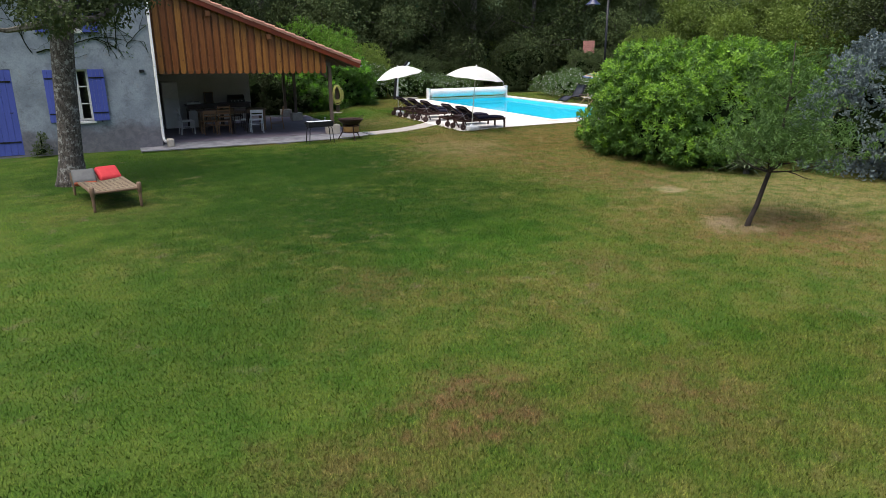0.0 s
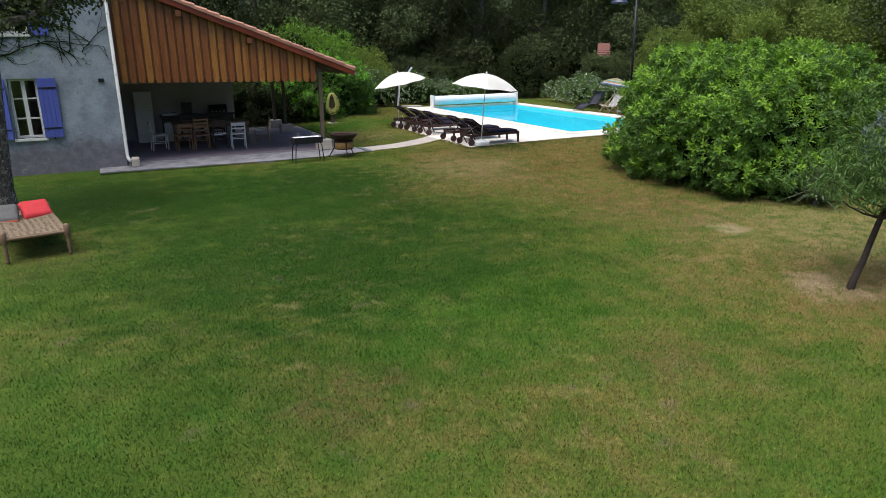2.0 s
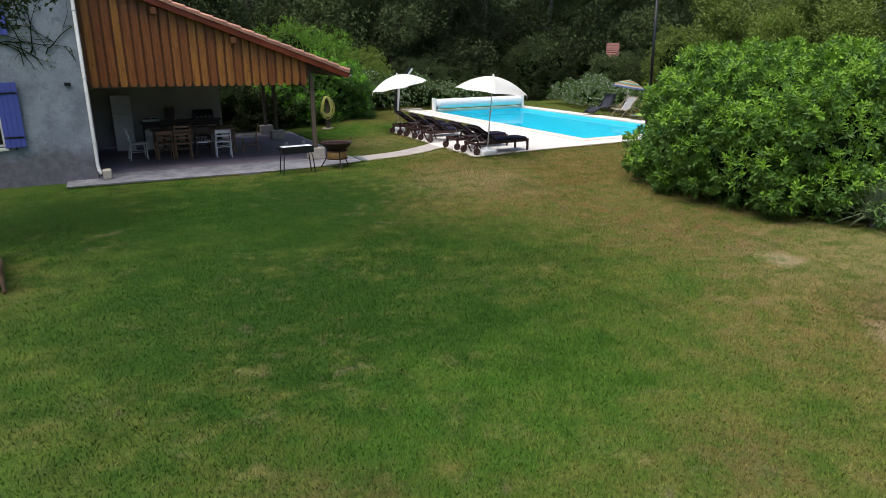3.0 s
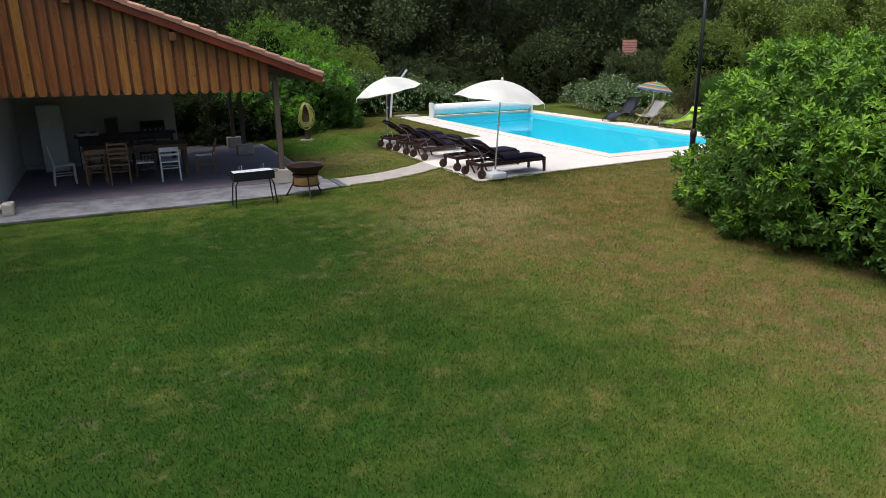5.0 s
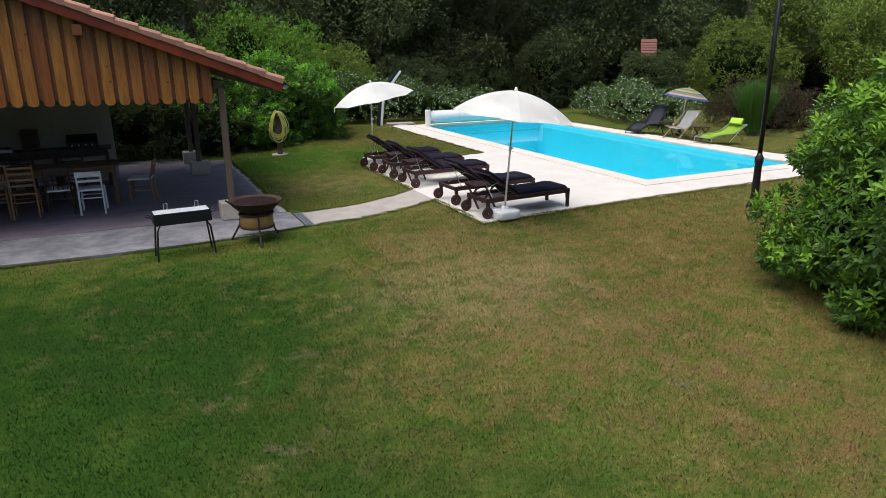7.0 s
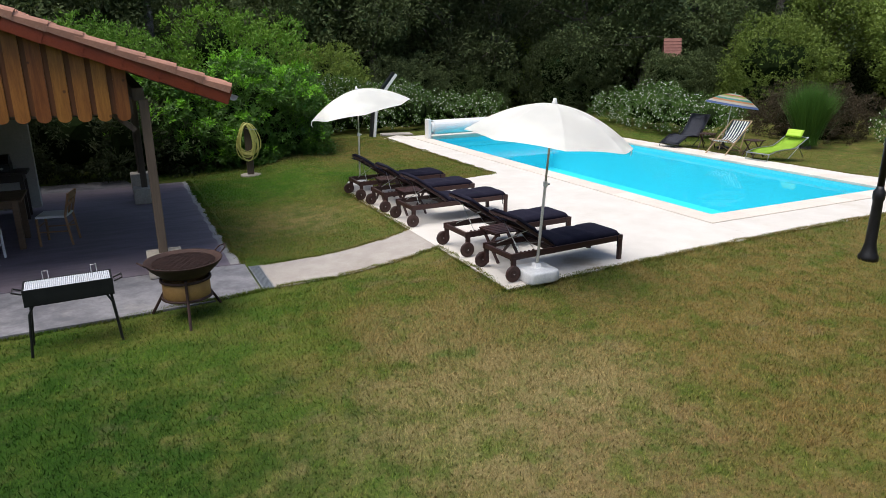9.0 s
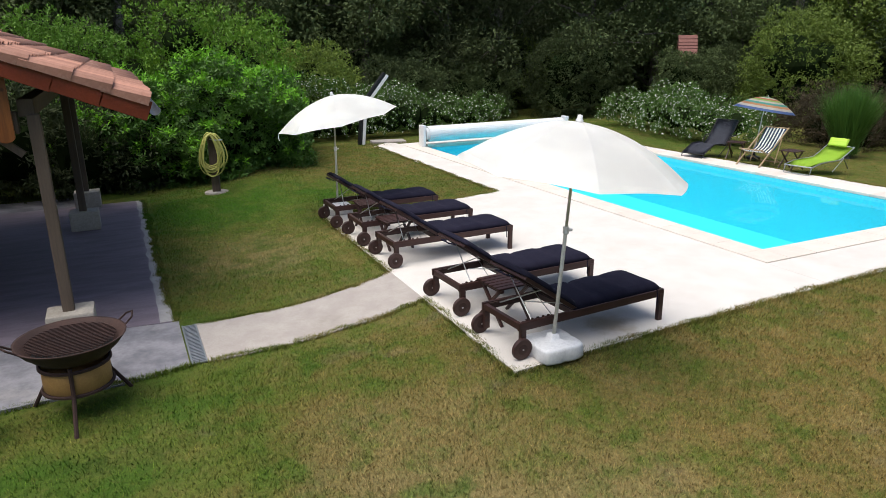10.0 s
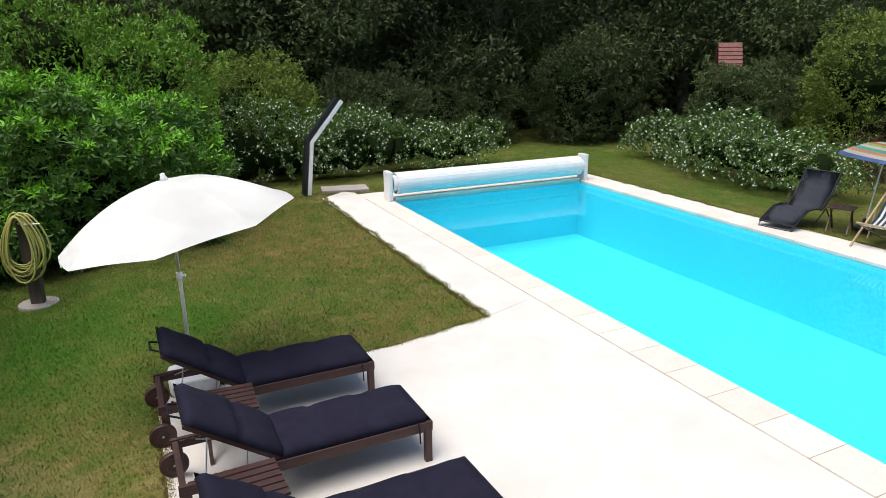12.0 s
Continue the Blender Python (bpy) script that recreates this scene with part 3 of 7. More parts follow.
def build_pool():
    shell = thing("swimming_pool", "rectangular swimming pool with bright blue liner and clear water", "pool", pose(POOL_X, 0, 0), kind="structure")
    bm = bmesh.new()
    x1, y1, z0, t = POOL_W, POOL_L, -1.25, 0.12
    box(bm, (x1 / 2, y1 / 2, z0 - t / 2), (x1 + 2 * t, y1 + 2 * t, t))
    box(bm, (-t / 2, y1 / 2, z0 / 2 - 0.02), (t, y1 + 2 * t, -z0 - 0.04))
    box(bm, (x1 + t / 2, y1 / 2, z0 / 2 - 0.02), (t, y1 + 2 * t, -z0 - 0.04))
    box(bm, (x1 / 2, -t / 2, z0 / 2 - 0.02), (x1, t, -z0 - 0.04))
    box(bm, (x1 / 2, y1 + t / 2, z0 / 2 - 0.02), (x1, t, -z0 - 0.04))
    part("basin", bm, M_LINER, shell)
    bm = bmesh.new()
    box(bm, (x1 / 2, y1 / 2, WATER_Z - 0.004), (x1 - 0.004, y1 - 0.004, 0.008))
    bmesh.ops.delete(bm, geom=[f for f in bm.faces if f.normal.z < 0.5], context="FACES")
    water = part("water_surface", bm, M_WATER, shell, "still turquoise water")
    water.visible_shadow = False
    bm = bmesh.new()
    lathe(bm, [(0.0, 0.03), (0.06, 0.03), (0.10, 0.02), (0.11, 0.0)], 20, (1.2, 3.2, -1.25))
    part("floor_drain", bm, M_PLASTIC, shell)
    # coping stones
    edge = thing("coping", "pale beige stone coping round the pool", "paving", pose(POOL_X, 0, 0), kind="structure")
    w, ln = 0.42, 0.5
    bm = bmesh.new()
    box(bm, (0, 0, 0), (w, ln - 0.006, 0.05), 0.006)
    stone = mesh_of("coping_stone", bm, M_COPING)
    def lay(x, y, turn):
        ob = part("coping_stone", stone, None, edge)
        ob.matrix_basis = pose(x, y, 0.014 - 0.025, 0, 0, turn)
    for k in range(22):
        lay(-w / 2, k * ln + ln / 2, 0)
        lay(POOL_W + w / 2, k * ln + ln / 2, 0)
    for k in range(9):
        lay(k * ln + ln / 2, -w / 2, 90)
        lay(k * ln + ln / 2, POOL_L + w / 2, 90)
    for x in (-w / 2, POOL_W + w / 2):
        for y in (-w / 2, POOL_L + w / 2):
            ob = part("coping_corner", stone, None, edge)
            ob.matrix_basis = pose(x, y, 0.014 - 0.025) @ Matrix.Diagonal((1, w / ln, 1, 1))


build_pool()


def build_paving():
    g = 0.004
    low, left, right, back = -0.42 - g, POOL_X - 0.42 - g, POOL_X + POOL_W + 0.42 + g, POOL_L + 0.42 + g
    plates = [
        [(-4.90, -1.51), (-2.8, -1.37), (left, -1.27), (left, 5.24), (-1.33, 4.97), (-2.57, 4.72), (-4.86, 4.62)],
        [(-1.34, 4.97 + g), (left, 5.24 + g), (left, 12.1), (-0.75, 12.3), (-1.32, 11.85)],
        [(left + g, -1.27), (3.0, -1.22), (5.6, -1.15), (5.6, low), (left + g, low)],
        [(right, low + g), (5.6, low + g), (5.25, 1.2), (5.10, 6.0), (5.05, 11.9), (right, 11.9)],
        [(left + g, back), (right - g, back), (right - g, 11.9), (left + g, 11.9)],
    ]
    ob = thing("pool_deck", "smooth off-white concrete paving round the pool", "paving", kind="structure")
    for outline in plates:
        bm = bmesh.new()
        prism(bm, outline, -0.1, 0.0)
        part("deck_slab", bm, M_DECK, ob)
    bm = bmesh.new()
    prism(bm, [(-1.15, 12.45), (-0.2, 12.2), (-0.1, 12.75), (-1.05, 12.95)], -0.06, 0.02)
    tagged(new("shower_slab", mesh_of("shower_slab", bm, M_PATH)), "grey concrete slab set in the lawn by the shower", "paving slab", kind="structure")
    # the path from the terrace, in short lengths that follow the slope
    bm = bmesh.new()
    n = 14
    for k in range(n):
        def edge(u):
            x = -7.195 + u * 2.325
            low, high = 0.27 + 0.19 * u ** 2 - 0.07 * math.sin(math.pi * u), 1.27 + 0.22 * u ** 1.6 - 0.12 * math.sin(math.pi * u)
            return x, low + 0.03 * noise.noise((x * 3, 1, 0)), high + 0.03 * noise.noise((x * 3, 5, 0)), min(-0.002, ground_z(x, 0.8) + 0.018)
        (xa, la, ha, za), (xb, lb, hb, zb) = edge(k / n), edge((k + 1) / n)
        top = [bm.verts.new(p) for p in ((xa, la, za), (xb, lb, zb), (xb, hb, zb), (xa, ha, za))]
        low = [bm.verts.new(v.co - Vector((0, 0, 0.1))) for v in top]
        bm.faces.new(top)
        for i in range(4):
            bm.faces.new((low[i], low[(i + 1) % 4], top[(i + 1) % 4], top[i]))
    bmesh.ops.remove_doubles(bm, verts=bm.verts, dist=0.0005)
    tagged(new("path", mesh_of("path", bm, M_PATH)), "narrow pale concrete garden path", "path", kind="structure")
    # the terrace
    bm = bmesh.new()
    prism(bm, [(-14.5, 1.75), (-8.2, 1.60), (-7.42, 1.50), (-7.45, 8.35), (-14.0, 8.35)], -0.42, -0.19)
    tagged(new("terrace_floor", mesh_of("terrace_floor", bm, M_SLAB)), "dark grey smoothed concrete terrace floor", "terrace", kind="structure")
    bm = bmesh.new()
    front = [(-14.6 + k * 0.52, 0.26 - 0.14 * math.sin(math.pi * min(1, max(0, (k - 3) / 12))) + 0.06 * noise.noise((k * 0.7, 3, 0))) for k in range(14)]
    prism(bm, front + [(-7.347, 0.30), (-7.347, 1.495), (-8.2, 1.595), (-14.6, 1.745)], -0.42, -0.196)
    tagged(new("terrace_edge", mesh_of("terrace_edge", bm, M_SLAB_EDGE)), "rough worn pale concrete strip along the terrace", "terrace", kind="structure")
    bm = bmesh.new()
    prism(bm, [(-14.0, 8.355), (-8.5, 8.355), (-8.7, 9.3), (-14.0, 9.4)], -0.42, -0.198)
    tagged(new("terrace_back", mesh_of("terrace_back", bm, M_SLAB_EDGE)), "rough pale concrete apron behind the terrace", "terrace", kind="structure")
    bm = bmesh.new()
    side = [(-7.54 + 0.05 * noise.noise((k * 0.8, 7, 0)) + 0.02 * noise.noise((k * 3.1, 2, 0)), 1.52 + k * 0.235) for k in range(30)]
    rows = [[bm.verts.new(p) for p in ((x, y, -0.187), (-7.40, y, -0.187), (-7.40, y, -0.3))] for x, y in side]
    for a, b in zip(rows, rows[1:]):
        bm.faces.new((a[0], a[1], b[1], b[0])), bm.faces.new((a[1], a[2], b[2], b[1]))
    tagged(new("terrace_kerb", mesh_of("terrace_kerb", bm, M_KERB)), "pale broken cement strip along the terrace side", "terrace", kind="structure")
    drain = thing("drain_channel", "grey slotted metal drain channel in the path", "drain", pose(-7.27, 0.78, -0.200))
    bm = bmesh.new()
    box(bm, (0, 0, 0), (0.15, 1.0, 0.03))
    part("channel", bm, M_BLACK, drain)
    for x in (-0.065, 0.065):
        bm = bmesh.new()
        box(bm, (x, 0, 0.022), (0.016, 1.0, 0.014))
        part("rim", bm, M_ZINC, drain)
    bm = bmesh.new()
    box(bm, (0, 0, 0), (0.112, 0.022, 0.01))
    slat = mesh_of("grate_bar", bm, M_ZINC)
    for k in range(28):
        part("grate_bar", slat, None, drain).location = (0, -0.48 + k * 0.0355, 0.021)


build_paving()


# ---- house ----
WALL_Y = 1.10


def shutter(parent, x, z0, z1, width, hinge_turn=0):
    """A blue board shutter, folded back against the wall, with two straps."""
    bm = bmesh.new()
    n = 4
    for k in range(n):
        box(bm, ((k + 0.5) * width / n - width / 2, 0, (z1 - z0) / 2), (width / n - 0.004, 0.035, z1 - z0), 0.004)
    leaf = part("shutter", bm, M_BLUE, parent, "blue painted board shutter")
    leaf.matrix_basis = pose(x, WALL_Y - 0.06, z0, 0, 0, hinge_turn)
    for z in (0.16, 0.84):
        bm = bmesh.new()
        box(bm, (0, -0.024, z * (z1 - z0)), (width * 0.92, 0.012, 0.035), 0.002)
        part("strap_hinge", bm, M_BLACK, leaf)
    bm = bmesh.new()
    box(bm, (0, 0, -0.02), (0.04, 0.06, 0.05), 0.004)
    part("catch", bm, M_BLACK, leaf)
    return leaf


def window(parent, x0, x1, z0, z1):
    ob = new("window")
    ob.parent = parent
    bm = bmesh.new()
    y = WALL_Y + 0.16
    for x in (x0 + 0.03, x1 - 0.03, (x0 + x1) / 2):
        box(bm, (x, y, (z0 + z1) / 2), (0.06 if x != (x0 + x1) / 2 else 0.09, 0.05, z1 - z0), 0.004)
    for z in (z0 + 0.03, z1 - 0.03):
        box(bm, ((x0 + x1) / 2, y - 0.002, z), (x1 - x0, 0.05, 0.06), 0.004)
    for k in (1, 2):
        box(bm, ((x0 + x1) / 2, y - 0.001, z0 + (z1 - z0) * k / 3), (x1 - x0, 0.035, 0.035), 0.003)
    part("window_frame", bm, M_WHITE, ob, "white painted window frame")
    for x in ((x0 * 3 + x1) / 4, (x0 + 3 * x1) / 4):
        bm = bmesh.new()
        box(bm, (x, y + 0.012, (z0 + z1) / 2), ((x1 - x0) / 2 - 0.08, 0.006, z1 - z0 - 0.1))
        part("pane", bm, M_GLASS, ob)
    bm = bmesh.new()
    box(bm, ((x0 + x1) / 2, WALL_Y + 0.06, z0 - 0.035), (x1 - x0 + 0.1, 0.22, 0.07), 0.01)
    part("window_sill", bm, M_WHITE, ob)


def build_house():
    house = thing("house", "old rendered farmhouse with grey-white walls and blue shutters", "house", pose(0, 0, 0))
    # front wall with its openings: x, z ranges
    holes = [(-16.35, -15.72, 0.68, 2.14), (-16.35, -15.72, 3.2, 4.5), (-18.55, -17.62, -0.2, 2.18)]
    x0, x1, z0, z1, t = -26.0, -13.93, -0.45, 5.6, 0.4
    xs = sorted({x0, x1, *(v for h in holes for v in h[:2])})
    zs = sorted({z0, z1, *(v for h in holes for v in h[2:])})
    bm = bmesh.new()
    grid = {(i, j): [bm.verts.new((x, WALL_Y + d, z)) for d in (0, t)] for i, x in enumerate(xs) for j, z in enumerate(zs)}
    def solid(i, j):
        if not (0 <= i < len(xs) - 1 and 0 <= j < len(zs) - 1):
            return False
        cx, cz = (xs[i] + xs[i + 1]) / 2, (zs[j] + zs[j + 1]) / 2
        return not any(a < cx < b and c < cz < d for a, b, c, d in holes)
    for i in range(len(xs) - 1):
        for j in range(len(zs) - 1):
            if not solid(i, j):
                continue
            q = [(i, j), (i + 1, j), (i + 1, j + 1), (i, j + 1)]
            bm.faces.new([grid[k][0] for k in q])
            bm.faces.new([grid[k][1] for k in reversed(q)])
            for (a, b), (di, dj) in zip(((0, 1), (1, 2), (2, 3), (3, 0)), ((0, -1), (1, 0), (0, 1), (-1, 0))):
                if not solid(i + di, j + dj):
                    bm.faces.new([grid[q[a]][0], grid[q[b]][0], grid[q[b]][1], grid[q[a]][1]])
    part("front_wall", bm, M_WALL, house, "uneven blue-grey lime render")
    bm = bmesh.new()
    box(bm, (-14.13, 5.3, 2.575), (0.4, 7.6, 6.05))
    part("side_wall", bm, M_INNER, house)
    bm = bmesh.new()
    box(bm, (-20.0, 9.3, 2.575), (12.0, 0.4, 6.05))
    box(bm, (-25.8, 5.3, 2.575), (0.4, 7.59, 6.05))
    part("rear_wall", bm, M_WALL, house)
    bm = bmesh.new()
    box(bm, (-20.0, 5.2, 2.8), (11.6, 7.7, 0.2))
    part("upper_floor", bm, M_INNER, house)
    # roof over the house
    bm = bmesh.new()
    ridge = [(-26.3, 5.3, 7.6), (-13.6, 5.3, 7.6)]
    for s, y in ((-1, 0.6), (1, 10.0)):
        a, b = [bm.verts.new(p) for p in ridge], [bm.verts.new((x, y, 5.55)) for x in (-26.3, -13.6)]
        c, d = [bm.verts.new((p[0], p[1], p[2] + 0.14)) for p in ridge], [bm.verts.new((x, y, 5.69)) for x in (-26.3, -13.6)]
        for q in ((a[0], a[1], b[1], b[0]), (c[0], c[1], d[1], d[0]), (b[0], b[1], d[1], d[0]), (a[0], b[0], d[0], c[0]), (a[1], b[1], d[1], c[1])):
            bm.faces.new(q)
    part("roof", bm, M_TILE, house, "red clay tile roof")
    bm = bmesh.new()
    for x in (-13.95,):
        v = [bm.verts.new(p) for p in ((x, 1.1, 5.6), (x, 9.5, 5.6), (x, 5.3, 7.55))]
        w = [bm.verts.new(u.co + Vector((-0.25 if x > -20 else 0.25, 0, 0))) for u in v]
        bm.faces.new(v), bm.faces.new(w[::-1])
        for k in range(3):
            bm.faces.new((v[k], v[(k + 1) % 3], w[(k + 1) % 3], w[k]))
    part("gable", bm, M_WALL, house)
    window(house, -16.35, -15.72, 0.68, 2.14)
    window(house, -16.35, -15.72, 3.2, 4.5)
    shutter(house, -15.51, 0.68, 2.14, 0.42)
    shutter(house, -16.62, 0.68, 2.14, 0.46, -14)
    shutter(house, -15.48, 3.16, 4.5, 0.42)
    shutter(house, -16.62, 3.16, 4.5, 0.46)
    # the blue door
    bm = bmesh.new()
    box(bm, (-18.085, WALL_Y + 0.075, 0.99), (0.93, 0.03, 2.36))
    door = part("door", bm, M_BLUE, house, "closed blue board door")
    for k in range(6):
        bm = bmesh.new()
        box(bm, (-18.55 + (k + 0.5) * 0.155, WALL_Y + 0.03, 0.99), (0.151, 0.05, 2.36), 0.005)
        part("door_board", bm, M_BLUE, door)
    for z in (0.18, 1.85):
        bm = bmesh.new()
        box(bm, (-17.95, WALL_Y - 0.002, z), (0.6, 0.012, 0.045), 0.002)
        part("strap_hinge", bm, M_BLACK, door)
    bm = bmesh.new()
    rod(bm, [(-17.72, WALL_Y - 0.02, 1.0), (-17.72, WALL_Y - 0.06, 1.0), (-17.80, WALL_Y - 0.06, 1.0)], 0.012)
    part("door_handle", bm, M_BLACK, door)
    # downpipe
    bm = bmesh.new()
    rod(bm, [(-13.90, WALL_Y - 0.07, 5.4), (-13.90, WALL_Y - 0.07, 0.14), (-13.89, WALL_Y - 0.10, 0.02), (-13.84, WALL_Y - 0.2, -0.05)], 0.042, 12)
    pipe = part("downpipe", bm, M_WHITE, house, "white painted downpipe", True)
    for z in (0.7, 2.2, 3.7):
        bm = bmesh.new()
        lathe(bm, [(0.05, -0.015), (0.054, 0), (0.05, 0.015)], 12, (-13.90, WALL_Y - 0.07, z))
        part("pipe_clip", bm, M_WHITE, pipe)
    bm = bmesh.new()
    box(bm, (-14.27, WALL_Y - 0.02, 2.06), (0.13, 0.05, 0.08), 0.008)
    part("wall_vent", bm, M_BLACK, house)
    bm = bmesh.new()
    box(bm, (-13.72, 0.95, -0.08), (0.2, 0.3, 0.24), 0.04)
    tagged(new("stone_block", mesh_of("stone_block", bm, M_BLOCK)), "rounded pale stone at the foot of the downpipe", "stone")


build_house()


def climbing_plant():
    """Bare stems of a creeper spreading over the wall."""
    rng = np.random.default_rng(5)
    ob = thing("climbing_vine", "sparse bare-stemmed creeper trained on the house wall", "vine", pose(0, 0, 0))
    def stem(x, z, ang, length, r, depth):
        pts, radii = [(x, WALL_Y - 0.02, z)], [r]
        n = max(4, int(length / 0.12))
        for k in range(n):
            ang += rng.normal() * 0.22
            x, z = x + math.cos(ang) * length / n, z + math.sin(ang) * length / n
            if x > -13.98 or z > 5.4 or z < 2.42:
                break
            pts.append((x, WALL_Y - 0.02 - 0.012 * rng.random(), z))
            radii.append(r * (1 - 0.7 * k / n))
            if depth and rng.random() < 0.42:
                made.append((x, z, ang + rng.choice((-1, 1)) * rng.uniform(0.4, 1.1), length * rng.uniform(0.25, 0.55), r * 0.55, depth - 1))
        if len(pts) > 2:
            bm = bmesh.new()
            rod(bm, pts, radii, 5)
            part("stem", bm, M_CORE_SHADE_STEM, ob)
        leafy.extend(pts[2::2])
    leafy = []
    made = [(-19.5, 2.55, 0.02, 2.6, 0.022, 2), (-16.9, 2.62, 0.18, 2.7, 0.02, 2), (-14.9, 2.75, 0.9, 1.9, 0.014, 2), (-17.0, 2.6, 1.9, 2.2, 0.014, 2), (-15.0, 2.7, 1.9, 1.8, 0.012, 2), (-15.6, 2.9, 0.7, 1.8, 0.012, 2), (-14.6, 2.75, 1.3, 2.0, 0.012, 2), (-14.4, 3.0, 2.3, 1.8, 0.010, 2), (-18.6, 2.6, 1.2, 2.0, 0.012, 2), (-16.2, 2.9, 2.6, 2.0, 0.012, 2)]
    while made and len(made) < 400:
        stem(*made.pop(0))
    at = np.array(leafy)[rng.choice(len(leafy), 220)] + rng.normal(size=(220, 3)) * (0.05, 0.01, 0.05) - (0, 0.03, 0)
    way = rng.normal(size=(220, 3)) * (1, 0.2, 1) + (0, -0.5, -0.2)
    part("vine_leaves", leaves("vine_leaves", at, way, 0.07, 0.05, M_FEATHER, rng), None, ob)


climbing_plant()


# ---- lean-to over the terrace ----
EAVE_X, EAVE_Z, TOP_X, TOP_Z = -7.38, 2.12, -13.93, 4.64
SLOPE = (TOP_Z - EAVE_Z) / (TOP_X - EAVE_X)
PITCH = math.degrees(math.atan(-SLOPE))


def roof_z(x):
    return EAVE_Z + (x - EAVE_X) * SLOPE


def build_leanto():
    ob = thing("lean_to", "open timber lean-to with pine gable boards and clay tile roof", "shelter", pose(0, 0, 0))
    # roof deck and rafters
    bm = bmesh.new()
    y0, y1 = 1.22, 8.4
    v = [bm.verts.new((x, y, roof_z(x) + d)) for d in (0.0, 0.03) for x, y in ((EAVE_X, y0), (TOP_X, y0), (TOP_X, y1), (EAVE_X, y1))]
    for q in ((0, 1, 2, 3), (4, 5, 6, 7), (0, 1, 5, 4), (1, 2, 6, 5), (2, 3, 7, 6), (3, 0, 4, 7)):
        bm.faces.new([v[k] for k in q])
    part("roof_boarding", bm, M_POST, ob)
    turn = Matrix.Rotation(radians(PITCH), 4, "Y")
    ln = math.hypot(TOP_X - EAVE_X, TOP_Z - EAVE_Z)
    mid = ((EAVE_X + TOP_X) / 2, 0, (EAVE_Z + TOP_Z) / 2)
    for k in range(9):
        bm = bmesh.new()
        box(bm, (mid[0] + 0.1, 1.75 + k * 0.8, mid[2] - 0.10), (ln - 0.3, 0.08, 0.16), 0.005, turn)
        part("rafter", bm, M_POST, ob)
    # purlins that poke out under the verge
    for x in (-12.2, -10.4):
        bm = bmesh.new()
        box(bm, (x, 4.7, roof_z(x) - 0.26), (0.14, 7.0, 0.16), 0.01)
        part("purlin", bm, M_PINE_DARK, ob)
    # gable boards with rounded ends over a backing darkened for the recess shade
    pitch, w, n = 0.212, 0.152, 25
    for k in range(n):
        x = -8.606 - k * pitch
        low, top = 1.905 + 0.0042 * k, roof_z(x) - 0.03
        bm = bmesh.new()
        arc = [(w / 2 * math.cos(a), -0.055 * math.sin(a)) for a in (math.pi * j / 8 for j in range(9))]
        outline = [(x + dx, low + dz) for dx, dz in arc] + [(x - w / 2, roof_z(x - w / 2) - 0.03), (x + w / 2, roof_z(x + w / 2) - 0.03)]
        a = [bm.verts.new((px, 1.37, pz)) for px, pz in outline]
        b = [bm.verts.new((px, 1.395, pz)) for px, pz in outline]
        bm.faces.new(a), bm.faces.new(b[::-1])
        for j in range(len(a)):
            bm.faces.new((a[j], a[(j + 1) % len(a)], b[(j + 1) % len(a)], b[j]))
        part("gable_board", bm, M_PINE, ob)
        xm = x - pitch / 2
        bm = bmesh.new()
        half = (pitch - w) / 2 + 0.02
        pts = [(xm + half, low + 0.03), (xm - half, low + 0.03), (xm - half, roof_z(xm - half) - 0.03), (xm + half, roof_z(xm + half) - 0.03)]
        a = [bm.verts.new((px, 1.402, pz)) for px, pz in pts]
        b = [bm.verts.new((px, 1.422, pz)) for px, pz in pts]
        bm.faces.new(a), bm.faces.new(b[::-1])
        for j in range(4):
            bm.faces.new((a[j], a[(j + 1) % 4], b[(j + 1) % 4], b[j]))
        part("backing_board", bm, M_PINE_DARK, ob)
    # tie beam behind the boards, eave beam
    bm = bmesh.new()
    box(bm, (-11.2, 1.52, 2.02), (5.4, 0.16, 0.20), 0.01)
    part("tie_beam", bm, M_POST, ob)
    bm = bmesh.new()
    box(bm, (-8.42, 4.86, 2.15), (0.14, 6.7, 0.16), 0.01)
    part("eave_beam", bm, M_POST, ob)
    # posts on stone plinths
    for y, lean in ((1.52, 0.0), (6.42, 0.0), (8.2, 0.0)):
        bm = bmesh.new()
        box(bm, (-8.37, y, 1.10), (0.11, 0.11, 1.98), 0.012)
        post = part("post", bm, M_POST, ob, "weathered square timber post")
        bm = bmesh.new()
        box(bm, (-8.36, y, -0.035), (0.44, 0.36, 0.31), 0.02)
        part("plinth", bm, M_BLOCK, post, "rough pale stone plinth")
    bm = bmesh.new()
    rod(bm, [(-8.50, 1.50, 1.72), (-8.76, 1.50, 1.96)], 0.045, 4)
    part("brace", bm, M_POST, ob)
    # edge tiles along the verge
    n, step = 17, ln / 17
    for k in range(n):
        s = (k + 0.5) * step
        cx, cz = EAVE_X - s * math.cos(radians(PITCH)), EAVE_Z + s * math.sin(radians(PITCH))
        bm = bmesh.new()
        lift = turn @ Matrix.Rotation(radians(1.6), 4, "Y")
        box(bm, (cx, 1.20, cz - 0.022), (step + 0.02, 0.035, 0.19), 0.006, lift)
        part("verge_tile", bm, M_FASCIA, ob)
    # gutter along the eave
    bm = bmesh.new()
    prof = [(0.052 * math.cos(a), 0.052 * math.sin(a)) for a in (math.pi + math.pi * j / 8 for j in range(9))]
